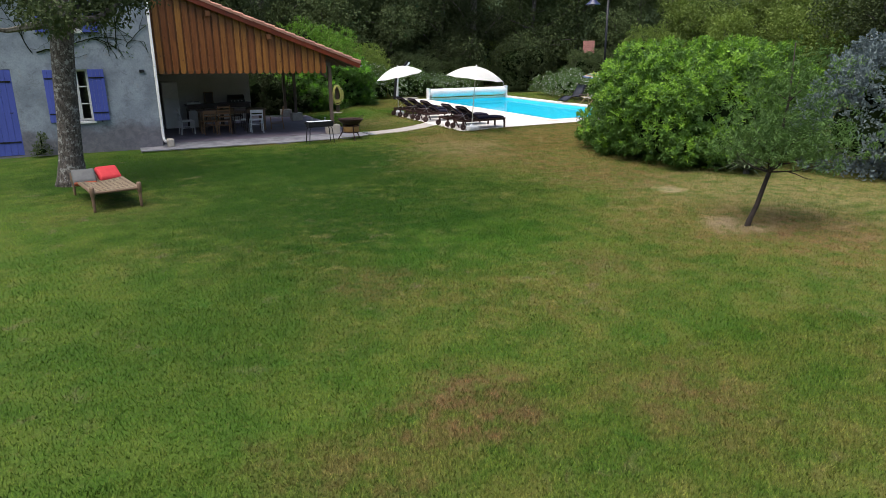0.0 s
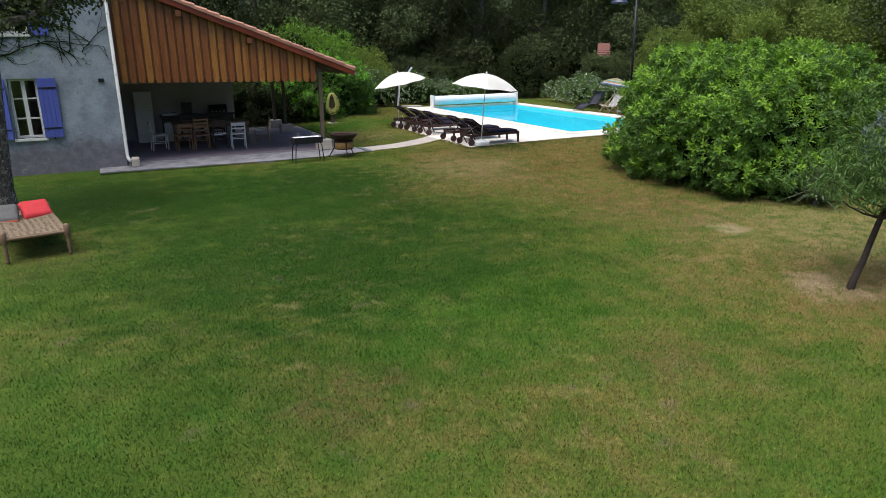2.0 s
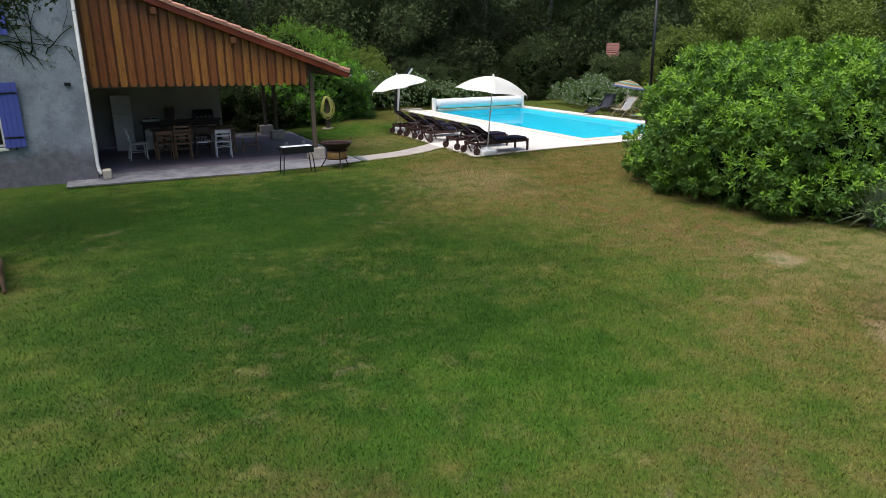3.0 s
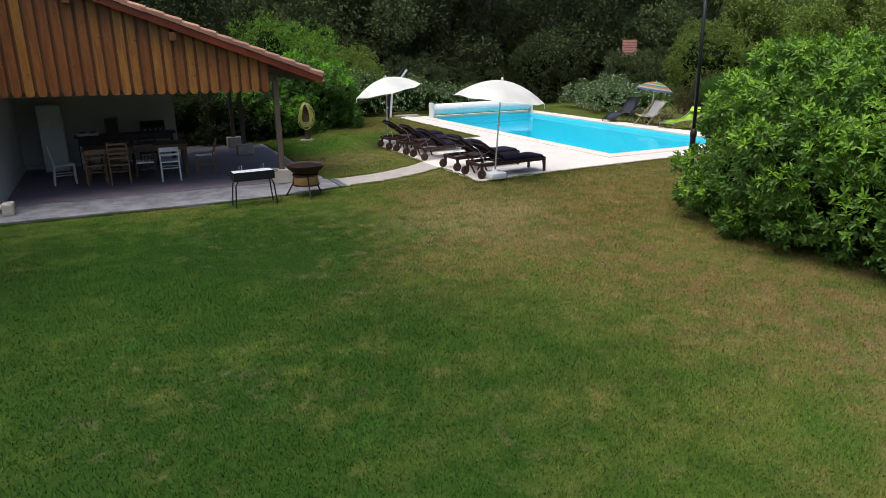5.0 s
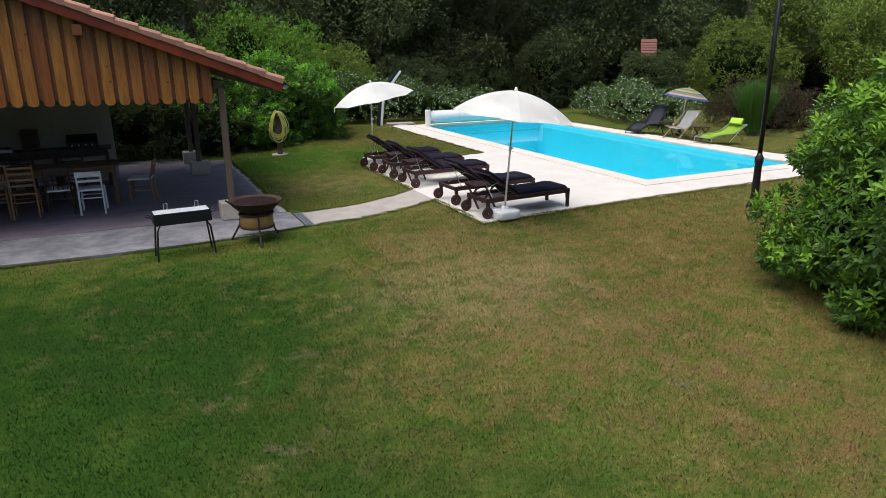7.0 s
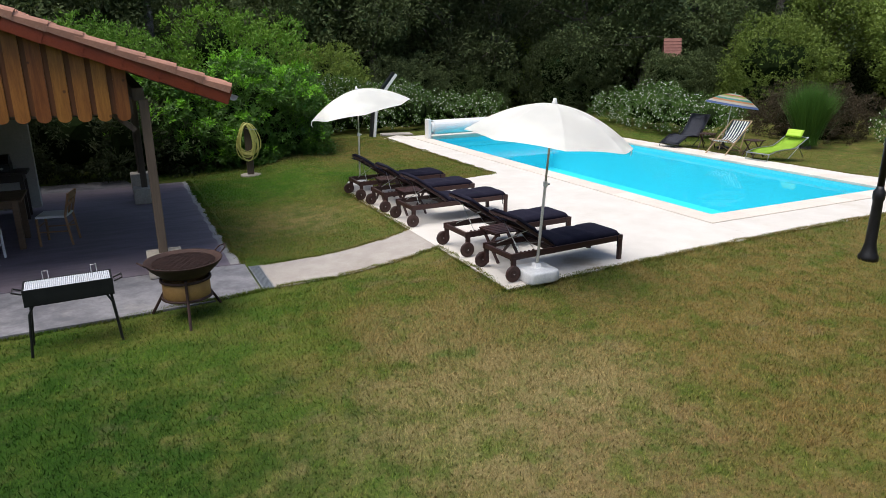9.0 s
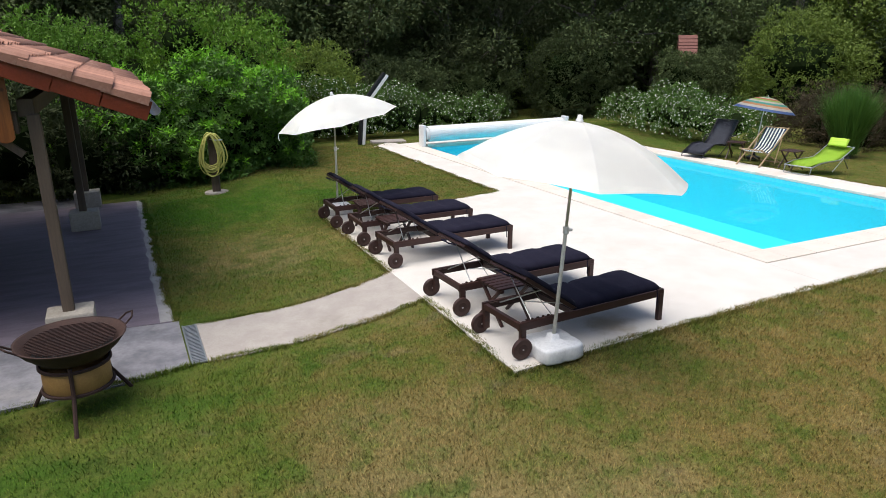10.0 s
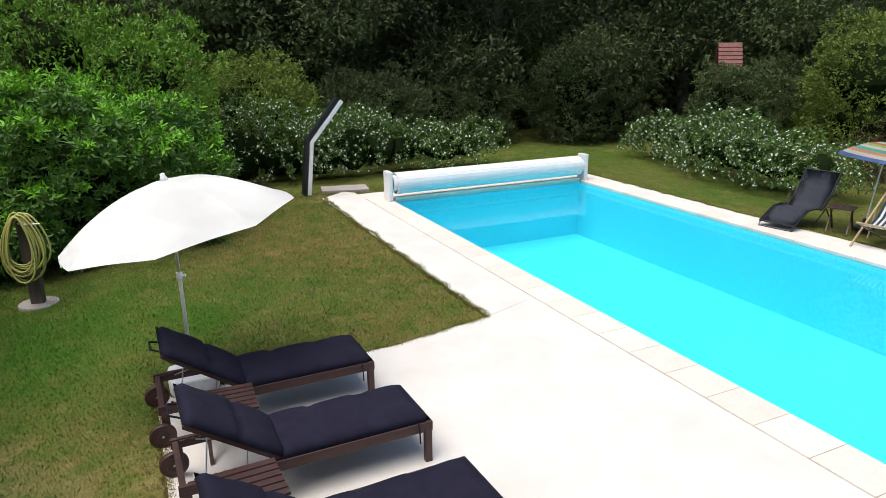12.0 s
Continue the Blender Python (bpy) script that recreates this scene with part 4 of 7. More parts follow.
    for (xa, za), (xb, zb) in zip(prof, prof[1:]):
        q = [bm.verts.new(p) for p in ((EAVE_X + 0.055 + xa, 1.25, 2.10 + za), (EAVE_X + 0.055 + xb, 1.25, 2.10 + zb), (EAVE_X + 0.055 + xb, 8.4, 2.10 + zb), (EAVE_X + 0.055 + xa, 8.4, 2.10 + za))]
        bm.faces.new(q)
    bmesh.ops.remove_doubles(bm, verts=bm.verts, dist=0.0005)
    bmesh.ops.solidify(bm, geom=bm.faces[:], thickness=0.004)
    part("gutter", bm, M_ZINC, ob)
    return ob


LEANTO = build_leanto()

bm = bmesh.new()
box(bm, (-12.05, 6.55, 1.1), (3.8, 0.22, 2.4))
tagged(new("wall_terrace", mesh_of("wall_terrace", bm, M_INNER)), "whitewashed wall at the back of the terrace", "wall", kind="structure")


# ---- trees and shrubs ----
def branching(rng, trunk, limbs):
    """Limbs (start height share, angle, length, rise) from a trunk given as points with radii; returns rods and tips."""
    rods, tips = [(trunk[0], trunk[1])], []
    pts = [Vector(p) for p in trunk[0]]
    for share, ang, length, rise in limbs:
        k = min(int(share * (len(pts) - 1)), len(pts) - 2)
        p = pts[k].lerp(pts[k + 1], share * (len(pts) - 1) - k)
        d = Vector((math.cos(ang), math.sin(ang), rise)).normalized()
        r = trunk[1][k] * 0.45
        line, rad = [p], [r]
        for j in range(1, 6):
            d = (d + Vector(rng.normal(size=3) * 0.16) + Vector((0, 0, 0.05))).normalized()
            line.append(line[-1] + d * length / 5)
            rad.append(r * (1 - j / 6))
            tips.append(line[-1])
        rods.append((line, rad))
    return rods, tips


def tree_meshes(seed, height, spread, leaf, leaf_w, count, each, material, low=0.15, flat=0.75, trunk_r=0.16):
    """Trunk, limbs and crown meshes of one tree."""
    rng = np.random.default_rng(seed)
    zs = np.linspace(0, height * 0.92, 9)
    bend = np.cumsum(rng.normal(size=(9, 2)) * 0.09, 0) * (zs[:, None] > 0)
    trunk = ([(bend[k, 0], bend[k, 1], zs[k]) for k in range(9)], [trunk_r * (1.25 - k / 8) + 0.015 for k in range(9)])
    limbs = [(rng.uniform(low + 0.05, 0.95), rng.uniform(0, 6.28), 0, rng.uniform(0.1, 0.7)) for _ in range(15)]
    limbs = [(s, a, spread * (1.15 - 0.75 * abs(s - low - 0.15)) * rng.uniform(0.7, 1.1), r) for s, a, _, r in limbs]
    rods, tips = branching(rng, trunk, limbs)
    bt = bmesh.new()
    rod(bt, *rods[0], 9)
    arms = []
    for line, rad in rods[1:]:
        bl = bmesh.new()
        rod(bl, line, rad, 5)
        arms.append(mesh_of("limb", bl, M_BARK))
    tips = np.array([list(t) for t in tips] + [list(trunk[0][-1])])
    size = spread * 0.42
    lobes = [(x, y, max(z, size * 0.6), *(size * rng.uniform(0.7, 1.25) * np.array((1, 1, flat)))) for x, y, z in tips[rng.choice(len(tips), min(len(tips), 46), replace=False)]]
    at, out = lobed(rng, lobes, count, 0.6)
    base, way = sprays(rng, at, out, each, 0.5, 1.0, 0.1, leaf * 0.6)
    return mesh_of("trunk", bt, M_BARK, True), arms, leaves("crown", base, way, leaf, leaf_w, material, rng)


SHED = (13.4, 15.4)
WOOD_KINDS = [
    ("oak_tree", "tall dark green oak at the edge of the wood", tree_meshes(11, 9.0, 2.9, 0.17, 0.085, 3200, 6, M_WOOD_LEAF, 0.08)),
    ("oak_tree", "broad dusky green oak in the wood", tree_meshes(12, 8.0, 3.3, 0.16, 0.085, 3200, 6, M_WOOD_LEAF, 0.05)),
    ("pine_tree", "dark pine with low sweeping branches", tree_meshes(13, 10.5, 2.5, 0.28, 0.032, 3400, 8, M_PINE_LEAF, 0.05, 0.5, 0.2)),
    ("hazel_tree", "olive green hazel at the edge of the wood", tree_meshes(14, 5.0, 2.2, 0.14, 0.075, 2800, 6, M_OLIVE_LEAF, 0.05)),
]


def plant_tree(kind, x, y, turn, scale, label=None):
    name, text, (trunk, limbs, crown) = WOOD_KINDS[kind]
    ob = thing(name, label or text, "tree", pose(x, y, ground_z(x, y) - 0.05, 0, 0, turn) @ Matrix.Diagonal((scale, scale, scale, 1)), "trees of the wood")
    part("trunk", trunk, None, ob), part("crown", crown, None, ob)
    for arm in limbs:
        part("limb", arm, None, ob)


def build_woods():
    rng = np.random.default_rng(77)
    spots = []
    # rows along the back of the garden, bending round to its open side
    line = [(-30, 17), (-16, 18.5), (-4, 20), (6, 21.5), (14, 19.5), (19, 13), (20, 4), (17, -5), (12, -12), (10, -20)]
    for row, off in enumerate((0.0, 4.2)):
        for (xa, ya), (xb, yb) in zip(line, line[1:]):
            seg = math.hypot(xb - xa, yb - ya)
            n = max(1, round(seg / (3.6 if row < 2 else 4.4)))
            nx, ny = -(yb - ya) / seg, (xb - xa) / seg
            for k in range(n):
                u = (k + rng.uniform(0.2, 0.8)) / n
                o = off + rng.uniform(-0.8, 0.8)
                spots.append((xa + (xb - xa) * u + nx * o, ya + (yb - ya) * u + ny * o, row))
    for x, y, row in spots:
        if math.hypot(x - SHED[0], y - SHED[1]) < 2.6:
            continue
        right = x > 12 and y < 16
        kind = int(rng.choice(4, p=(0.22, 0.2, 0.06, 0.52) if right else (0.3, 0.25, 0.4, 0.05)))
        plant_tree(kind, x, y, rng.uniform(0, 360), rng.uniform(0.85, 1.25) * (1.15 if row else 1.0))


build_woods()


def undergrowth():
    """Dark bushes between the trunks, one mesh shared by several."""
    rng = np.random.default_rng(91)
    kinds = []
    for k, mat in enumerate((M_WOOD_LEAF, M_PINE_LEAF, M_OLIVE_LEAF)):
        lobes = ragged(rng, (-2.2, 2.2, -1.5, 1.5, 3.4), 8)
        at, out = lobed(rng, lobes, 1500, 0.45)
        base, way = sprays(rng, at, out, 5, 0.5, 1.0, 0.15, 0.12)
        kinds.append((core_mesh("inner_growth", lobes, M_CORE_SHADE_STEM, 0.62), leaves("foliage", base, way, 0.15, 0.07, mat, rng)))
    line = [(-28, 18.5), (-16, 20.0), (-4, 21.5), (6, 23.5), (15.5, 21.5), (21, 14), (22, 4), (19, -6), (14, -14)]
    for row, off in enumerate((0.0, 5.0)):
        for (xa, ya), (xb, yb) in zip(line, line[1:]):
            seg = math.hypot(xb - xa, yb - ya)
            n = round(seg / (3.4 if row == 0 else 4.6))
            for k in range(n):
                u = (k + 0.5) / n
                x, y = xa + (xb - xa) * u - (yb - ya) / seg * off + rng.normal() * 0.4, ya + (yb - ya) * u + (xb - xa) / seg * off + rng.normal() * 0.4
                if math.hypot(x - SHED[0], y - SHED[1]) < 2.6:
                    continue
                core, leaf = kinds[int(rng.choice(3, p=(0.5, 0.35, 0.15)))]
                s = rng.uniform(0.85, 1.3)
                ob = thing("thicket", "dark leafy thicket between the trunks of the wood", "bush", pose(x, y, ground_z(x, y), 0, 0, rng.uniform(-25, 25) + math.degrees(math.atan2(yb - ya, xb - xa))) @ Matrix.Diagonal((s, s, s, 1)), "thickets of the wood")
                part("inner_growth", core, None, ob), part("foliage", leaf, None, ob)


undergrowth()


def distant_wood():
    """The far wood that closes the view all round."""
    rng = np.random.default_rng(6)
    bm = bmesh.new()
    n = 220
    rows = []
    for j, share in enumerate((0.0, 0.3, 0.65, 1.0)):
        ring = []
        for k in range(n):
            w = 2 * math.pi * k / n
            r = 75 + 6 * noise.noise((math.cos(w) * 9, math.sin(w) * 9, j * 0.7))
            h = 13 + 5 * noise.noise((math.cos(w) * 14, math.sin(w) * 14, 5)) + 2 * noise.noise((math.cos(w) * 60, math.sin(w) * 60, 5))
            ring.append(bm.verts.new((r * math.cos(w), r * math.sin(w), -0.5 + h * share)))
        rows.append(ring)
    for a, b in zip(rows, rows[1:]):
        for k in range(n):
            bm.faces.new((a[k], a[(k + 1) % n], b[(k + 1) % n], b[k]))
    ob = new("backdrop", mesh_of("backdrop", bm, surface("far_foliage", (0.022, 0.042, 0.016), (0.04, 0.065, 0.022), 0.5, 0.95, grain=2.5, bump=1.0)))
    tagged(ob, "dark distant woodland all round the garden", "woodland", kind="structure")


distant_wood()

RNG = np.random.default_rng(3)
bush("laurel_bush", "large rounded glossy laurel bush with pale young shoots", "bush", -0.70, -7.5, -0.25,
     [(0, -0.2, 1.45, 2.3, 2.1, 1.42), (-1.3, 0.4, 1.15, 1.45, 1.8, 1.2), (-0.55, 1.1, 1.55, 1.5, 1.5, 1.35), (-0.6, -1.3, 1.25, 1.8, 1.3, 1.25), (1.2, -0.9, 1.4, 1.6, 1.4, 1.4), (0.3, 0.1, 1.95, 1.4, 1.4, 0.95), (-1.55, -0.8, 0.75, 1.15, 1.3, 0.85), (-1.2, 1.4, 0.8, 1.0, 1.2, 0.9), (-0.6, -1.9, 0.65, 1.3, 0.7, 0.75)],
     12500, 9, 0.112, 0.042, M_LAUREL, 21, shell=0.34, shrink=0.60, young=M_LAUREL_LIT_YOUNG, fresh=0.6, clumps=130)
bush("oleaster_bush", "tall dense blue-grey leaved shrub", "bush", 1.6, -11.9, -0.25,
     [(0, 0, 1.3, 1.9, 1.6, 1.5), (-1.1, 0.4, 1.0, 1.3, 1.3, 1.2), (0.6, 0.6, 2.0, 1.5, 1.4, 1.2), (-0.8, -1.0, 0.8, 1.2, 1.0, 1.0), (1.6, -1.2, 1.4, 1.6, 1.4, 1.5), (-0.6, 0.2, 2.0, 1.1, 1.1, 1.0)],
     4200, 9, 0.10, 0.046, M_GREY_LEAF, 22)
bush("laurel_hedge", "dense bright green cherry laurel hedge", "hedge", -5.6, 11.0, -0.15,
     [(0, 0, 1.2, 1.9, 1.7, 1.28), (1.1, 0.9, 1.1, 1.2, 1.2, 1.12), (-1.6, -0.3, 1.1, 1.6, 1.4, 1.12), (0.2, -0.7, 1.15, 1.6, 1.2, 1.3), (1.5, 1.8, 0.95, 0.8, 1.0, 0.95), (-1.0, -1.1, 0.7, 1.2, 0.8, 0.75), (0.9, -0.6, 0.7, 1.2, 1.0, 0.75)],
     7500, 9, 0.125, 0.042, M_HEDGE, 23, shell=0.36, shrink=0.58, young=M_HEDGE_LIT_YOUNG, fresh=0.85, clumps=90, high=0.5)
# shaded end of the hedge as its own bush, shade given by dark leaves
bush("yew_hedge", "dense evergreen hedge behind the terrace, its shade put into dark leaves", "hedge", -10.6, 11.4, -0.2,
     [(3.3, -1.9, 0.6, 0.75, 0.7, 0.7), (2.2, -1.8, 0.85, 0.9, 0.95, 1.0), (0.9, -1.7, 0.95, 1.2, 1.0, 1.1), (-0.7, -1.5, 1.0, 1.4, 1.0, 1.2), (-2.4, -1.2, 1.0, 1.4, 1.0, 1.2), (2.9, -1.0, 0.8, 1.0, 0.9, 0.85), (1.8, -0.1, 1.1, 1.5, 1.3, 1.15), (0.4, 0.2, 1.2, 1.6, 1.3, 1.25), (-1.3, 0.4, 1.3, 1.7, 1.3, 1.3), (-3.0, 0.6, 1.4, 1.7, 1.3, 1.4)],
     4600, 7, 0.14, 0.05, M_PINE_LEAF, 24, 0.65, 0.2, 0.35, 0.9, 0.55)
for x, y, ext, seed, mat, label in (
        (-8.6, 14.4, (-2.4, 2.4, -1.4, 1.6, 3.9), 31, M_FRESH_SHRUB, "tall dark leafy shrub behind the hedge"),
        (-4.9, 14.2, (-1.9, 1.9, -1.4, 1.5, 4.2), 32, M_SHRUB, "tall leafy shrub with fresh green growth"),
        (-12.5, 15.0, (-2.4, 2.4, -1.5, 1.5, 3.4), 33, M_DARK_SHRUB, "broad leafy green shrub behind the hedge"),
        (-1.6, 17.0, (-1.8, 1.8, -1.2, 1.2, 3.0), 34, M_OLIVE_LEAF, "dull olive green shrub behind the flowers"),
        (2.0, 17.6, (-1.8, 1.8, -1.2, 1.2, 2.6), 38, M_WOOD_LEAF, "dark shrub under the trees"),
        (9.6, 17.9, (-2.3, 2.3, -1.4, 1.4, 3.3), 35, M_WOOD_LEAF, "big rounded grey-green bush at the wood's edge"),
        (15.2, 11.6, (-2.2, 2.2, -1.8, 1.8, 4.0), 36, M_OLIVE_LEAF, "tall yellow-green bush at the wood's edge"),
        (11.6, 7.2, (-1.5, 1.5, -1.9, 1.9, 1.9), 37, M_BROWN_LEAF, "withered brown shrub behind the pool chairs"),
        (12.6, 2.0, (-1.5, 1.5, -2.4, 2.4, 2.2), 39, M_WOOD_LEAF, "dark shrub under the trees"),
        (12.3, 13.9, (-1.2, 1.2, -0.9, 0.9, 2.6), 41, M_WOOD_LEAF, "olive green bush before the brick hut"),
        (14.9, 14.4, (-1.1, 1.1, -0.9, 0.9, 2.6), 42, M_WOOD_LEAF, "dark green bush beside the brick hut"),
        (5.6, 19.0, (-1.8, 1.8, -1.2, 1.2, 2.2), 40, M_WOOD_LEAF, "dark shrub under the trees")):
    rng = np.random.default_rng(seed)
    bush("shrub", label, "shrub", x, y, ground_z(x, y), ragged(rng, ext, 7), 3000, 7, 0.11 if mat is not M_BROWN_LEAF else 0.09, 0.045 if mat is not M_BROWN_LEAF else 0.024, mat, seed, 0.55, 0.3, 0.3, 0.9, 0.45)


bush("wall_plant", "small dark plant growing at the foot of the house wall", "plant", -17.15, 0.85, -0.2, [(0, 0, 0.16, 0.15, 0.12, 0.16), (0.02, 0, 0.42, 0.06, 0.06, 0.24), (-0.06, 0, 0.10, 0.14, 0.12, 0.10)], 130, 4, 0.07, 0.03, M_WOOD_LEAF, 45)


def rockrose(label, x, y, lobes, count, seed):
    ob, at, out = bush("rockrose_bush", label, "bush", x, y, -0.03, lobes, count, 8, 0.095, 0.036, M_ROSE_LEAF, seed, 0.6, 0.3, 0.2)
    rng = np.random.default_rng(seed + 100)
    pick = rng.choice(len(at), int(count * 0.85), replace=False)
    c, n = at[pick] + out[pick] * 0.05, unit(out[pick] + rng.normal(size=(len(pick), 3)) * 0.35 + np.array((0, 0, 0.3)))
    k = 5
    base = np.repeat(c, k, 0)
    side = unit(np.cross(n, rng.normal(size=n.shape)))
    other = np.cross(n, side)
    ang = np.tile(np.arange(k) * 2 * np.pi / k, len(pick))[:, None]
    way = np.repeat(side, k, 0) * np.cos(ang) + np.repeat(other, k, 0) * np.sin(ang) + np.repeat(n, k, 0) * 0.25
    tagged(part("flower", leaves("flower", base, way, 0.034, 0.032, M_FLOWER, rng), None, ob), "small white five-petalled flowers", kind="stuff")


rockrose("low rockrose hedge covered in small white flowers", 0.7, 14.9, [(x, 0.15 * math.sin(x * 2), 0.42 + 0.1 * math.cos(x * 1.7), 0.85, 0.75, 0.80 - 0.13 * x + 0.1 * math.cos(x * 2.1)) for x in (-3.0, -2.1, -1.2, -0.4, 0.4, 1.2, 2.0, 2.8)], 2000, 51)
rockrose("low flowering rockrose hedge along the lawn", 8.55, 11.0, [(0.35 * math.sin(y) + 0.12 * y, y, 0.42, 0.85, 0.85, 0.66 + 0.16 * math.cos(y * 1.3)) for y in (-3.0, -2.2, -1.4, -0.6, 0.3, 1.1, 1.9, 2.7)], 2000, 52)
rockrose("small flowering rockrose beside the broom", 10.4, 3.2, [(0, 0, 0.4, 0.7, 0.8, 0.5), (0.2, -0.9, 0.4, 0.7, 0.8, 0.5)], 420, 53)


def spiky(name, label, category, x, y, z, count, length, width, material, seed, rise, curl=0.15):
    """Stiff blades or stems from one root."""
    rng = np.random.default_rng(seed)
    a = rng.uniform(0, 2 * np.pi, count)
    el = rng.uniform(*rise, count)
    d = np.stack([np.cos(a) * np.cos(el), np.sin(a) * np.cos(el), np.sin(el)], 1)
    ln = (length * rng.uniform(0.7, 1.1, count))[:, None]
    at = rng.normal(size=(count, 3)) * (0.06, 0.06, 0.02) * length + (0, 0, 0.12)
    side = unit(np.cross(d, (0, 0, 1.0)) + rng.normal(size=(count, 3)) * 0.1)
    mid, tip = at + d * ln * 0.55 + (0, 0, curl * 0.2), at + d * ln - np.array((0, 0, 1)) * ln * curl
    v = np.stack([at - side * width * 0.5, at + side * width * 0.5, mid + side * width * 0.45, mid - side * width * 0.45, tip], 1).reshape(-1, 3)
    k = np.arange(count)[:, None] * 5
    tris = np.concatenate([k + [0, 1, 2], k + [0, 2, 3], k + [3, 2, 4]], 1).reshape(-1, 3)
    ob = thing(name, label, category, pose(x, y, z))
    bm = bmesh.new()
    lathe(bm, [(0.09 * length, -0.05), (0.08 * length, 0.12), (0.03 * length, 0.16)], 8)
    part("root_stock", bm, M_BARK, ob)
    part("foliage", fast_mesh("foliage", v, tris, material), None, ob)


M_YUCCA = leaf_material("yucca_blades", (0.07, 0.11, 0.06), (0.16, 0.19, 0.11))
M_BROOM = leaf_material("broom_stems", (0.07, 0.17, 0.03), (0.12, 0.26, 0.045))
spiky("yucca", "spiky grey-green yucca at the foot of the bush", "plant", -1.85, -10.35, -0.25, 120, 0.90, 0.05, M_YUCCA, 61, (0.05, 1.5))
spiky("broom_bush", "upright bright green broom bush", "bush", 9.0, 5.2, -0.2, 3000, 1.75, 0.013, M_BROOM, 62, (1.02, 1.57), 0.06)


def garden_tree():
    """The old tree in front of the house."""
    rng = np.random.default_rng(9)
    ob = thing("old_tree", "old tree with mottled lichen-covered trunk before the house", "tree", pose(-16.28, -4.05, -0.28))
    pts = [(0, 0, -0.1), (0.0, 0, 0.15), (0.03, 0, 0.6), (0.10, 0.0, 1.4), (0.14, 0, 2.2), (0.21, 0, 3.0), (0.32, 0.02, 3.8), (0.38, 0.1, 5.0), (0.30, 0.1, 6.4), (0.4, 0, 7.6)]
    rad = [0.44, 0.33, 0.26, 0.235, 0.23, 0.235, 0.24, 0.19, 0.13, 0.07]
    limbs = [(0.63, 2.9, 2.0, 0.1), (0.62, 0.1, 2.0, 0.0), (0.64, 4.6, 1.8, 0.05), (0.63, 1.6, 1.8, 0.1), (0.66, 0.8, 2.8, 0.5), (0.66, 3.8, 2.6, 0.5), (0.75, 2.2, 2.6, 0.6), (0.78, 5.4, 2.5, 0.6), (0.86, 0.2, 2.0, 0.8), (0.9, 3.2, 2.0, 0.8)]
    rods, tips = branching(rng, (pts, rad), limbs)
    bm = bmesh.new()
    rod(bm, pts, rad, 16)
    for v in bm.verts:
        v.co += Vector((v.co.x, v.co.y, 0)).normalized() * 0.03 * noise.noise(v.co * 5)
    part("trunk", bm, M_LICHEN_BARK, ob, smooth=True)
    for line, r in rods[1:]:
        bm = bmesh.new()
        rod(bm, line, r, 6)
        part("limb", bm, M_BARK, ob)
    tips = np.array([list(t) for t in tips])
    lobes = [(x, y, z, s, s, s * 0.6) for (x, y, z), s in zip(tips, rng.uniform(0.35, 0.75, len(tips))) if z > 3.6]
    at, out = lobed(rng, lobes, 3600, 0.8)
    base, way = sprays(rng, at, out, 5, 0.4, 1.0, 0.0, 0.07)
    part("crown", leaves("crown", base, way, 0.11, 0.06, M_WOOD_LEAF, rng), None, ob)


garden_tree()


def young_tree():
    """The leaning young tree with a feathery crown."""
    rng = np.random.default_rng(19)
    ob = thing("young_tree", "slender young tree with bent trunk and feathery crown", "tree", pose(-5.84, -13.77, -0.25))
    pts = [(0, 0, -0.05), (0.08, 0.02, 0.10), (0.22, 0.03, 0.32), (0.32, 0.03, 0.60), (0.41, 0.0, 0.95), (0.47, -0.04, 1.3), (0.52, -0.09, 2.1), (0.50, -0.08, 3.0)]
    rad = [0.055, 0.045, 0.04, 0.038, 0.036, 0.028, 0.018, 0.008]
    limbs = [(0.55, a, rng.uniform(0.7, 1.1), rng.uniform(-0.05, 0.5)) for a in np.linspace(0.2, 6.3, 9)] + [(0.7, a, rng.uniform(0.6, 1.0), 0.6) for a in np.linspace(0.5, 6.0, 7)] + [(0.85, 0.3, 0.8, 1.1), (0.85, 2.6, 0.7, 1.2), (0.85, 4.4, 0.7, 1.0), (0.6, -0.5, 1.5, 0.1), (0.6, -0.1, 1.4, 0.2), (0.6, 3.2, 1.0, 0.2)]
    rods, tips = branching(rng, (pts, rad), limbs)
    bm = bmesh.new()
    rod(bm, pts, rad, 10)
    part("trunk", bm, M_DARK_BARK, ob, smooth=True)
    for line, r in rods[1:]:
        bm = bmesh.new()
        rod(bm, line, r, 5)
        part("limb", bm, M_DARK_BARK, ob)
    tips = np.array([list(t) for t in tips])
    at = tips[rng.choice(len(tips), 2000)] + rng.normal(size=(2000, 3)) * (0.34, 0.34, 0.22)
    at = at[at[:, 2] > 1.12] + (0.06, -0.03, 0)
    base, way = sprays(rng, at, unit(rng.normal(size=at.shape)), 9, 0.8, 0.6, 0.0, 0.03)
    part("crown", leaves("crown", base, way, 0.09, 0.018, M_FEATHER, rng), None, ob)


young_tree()


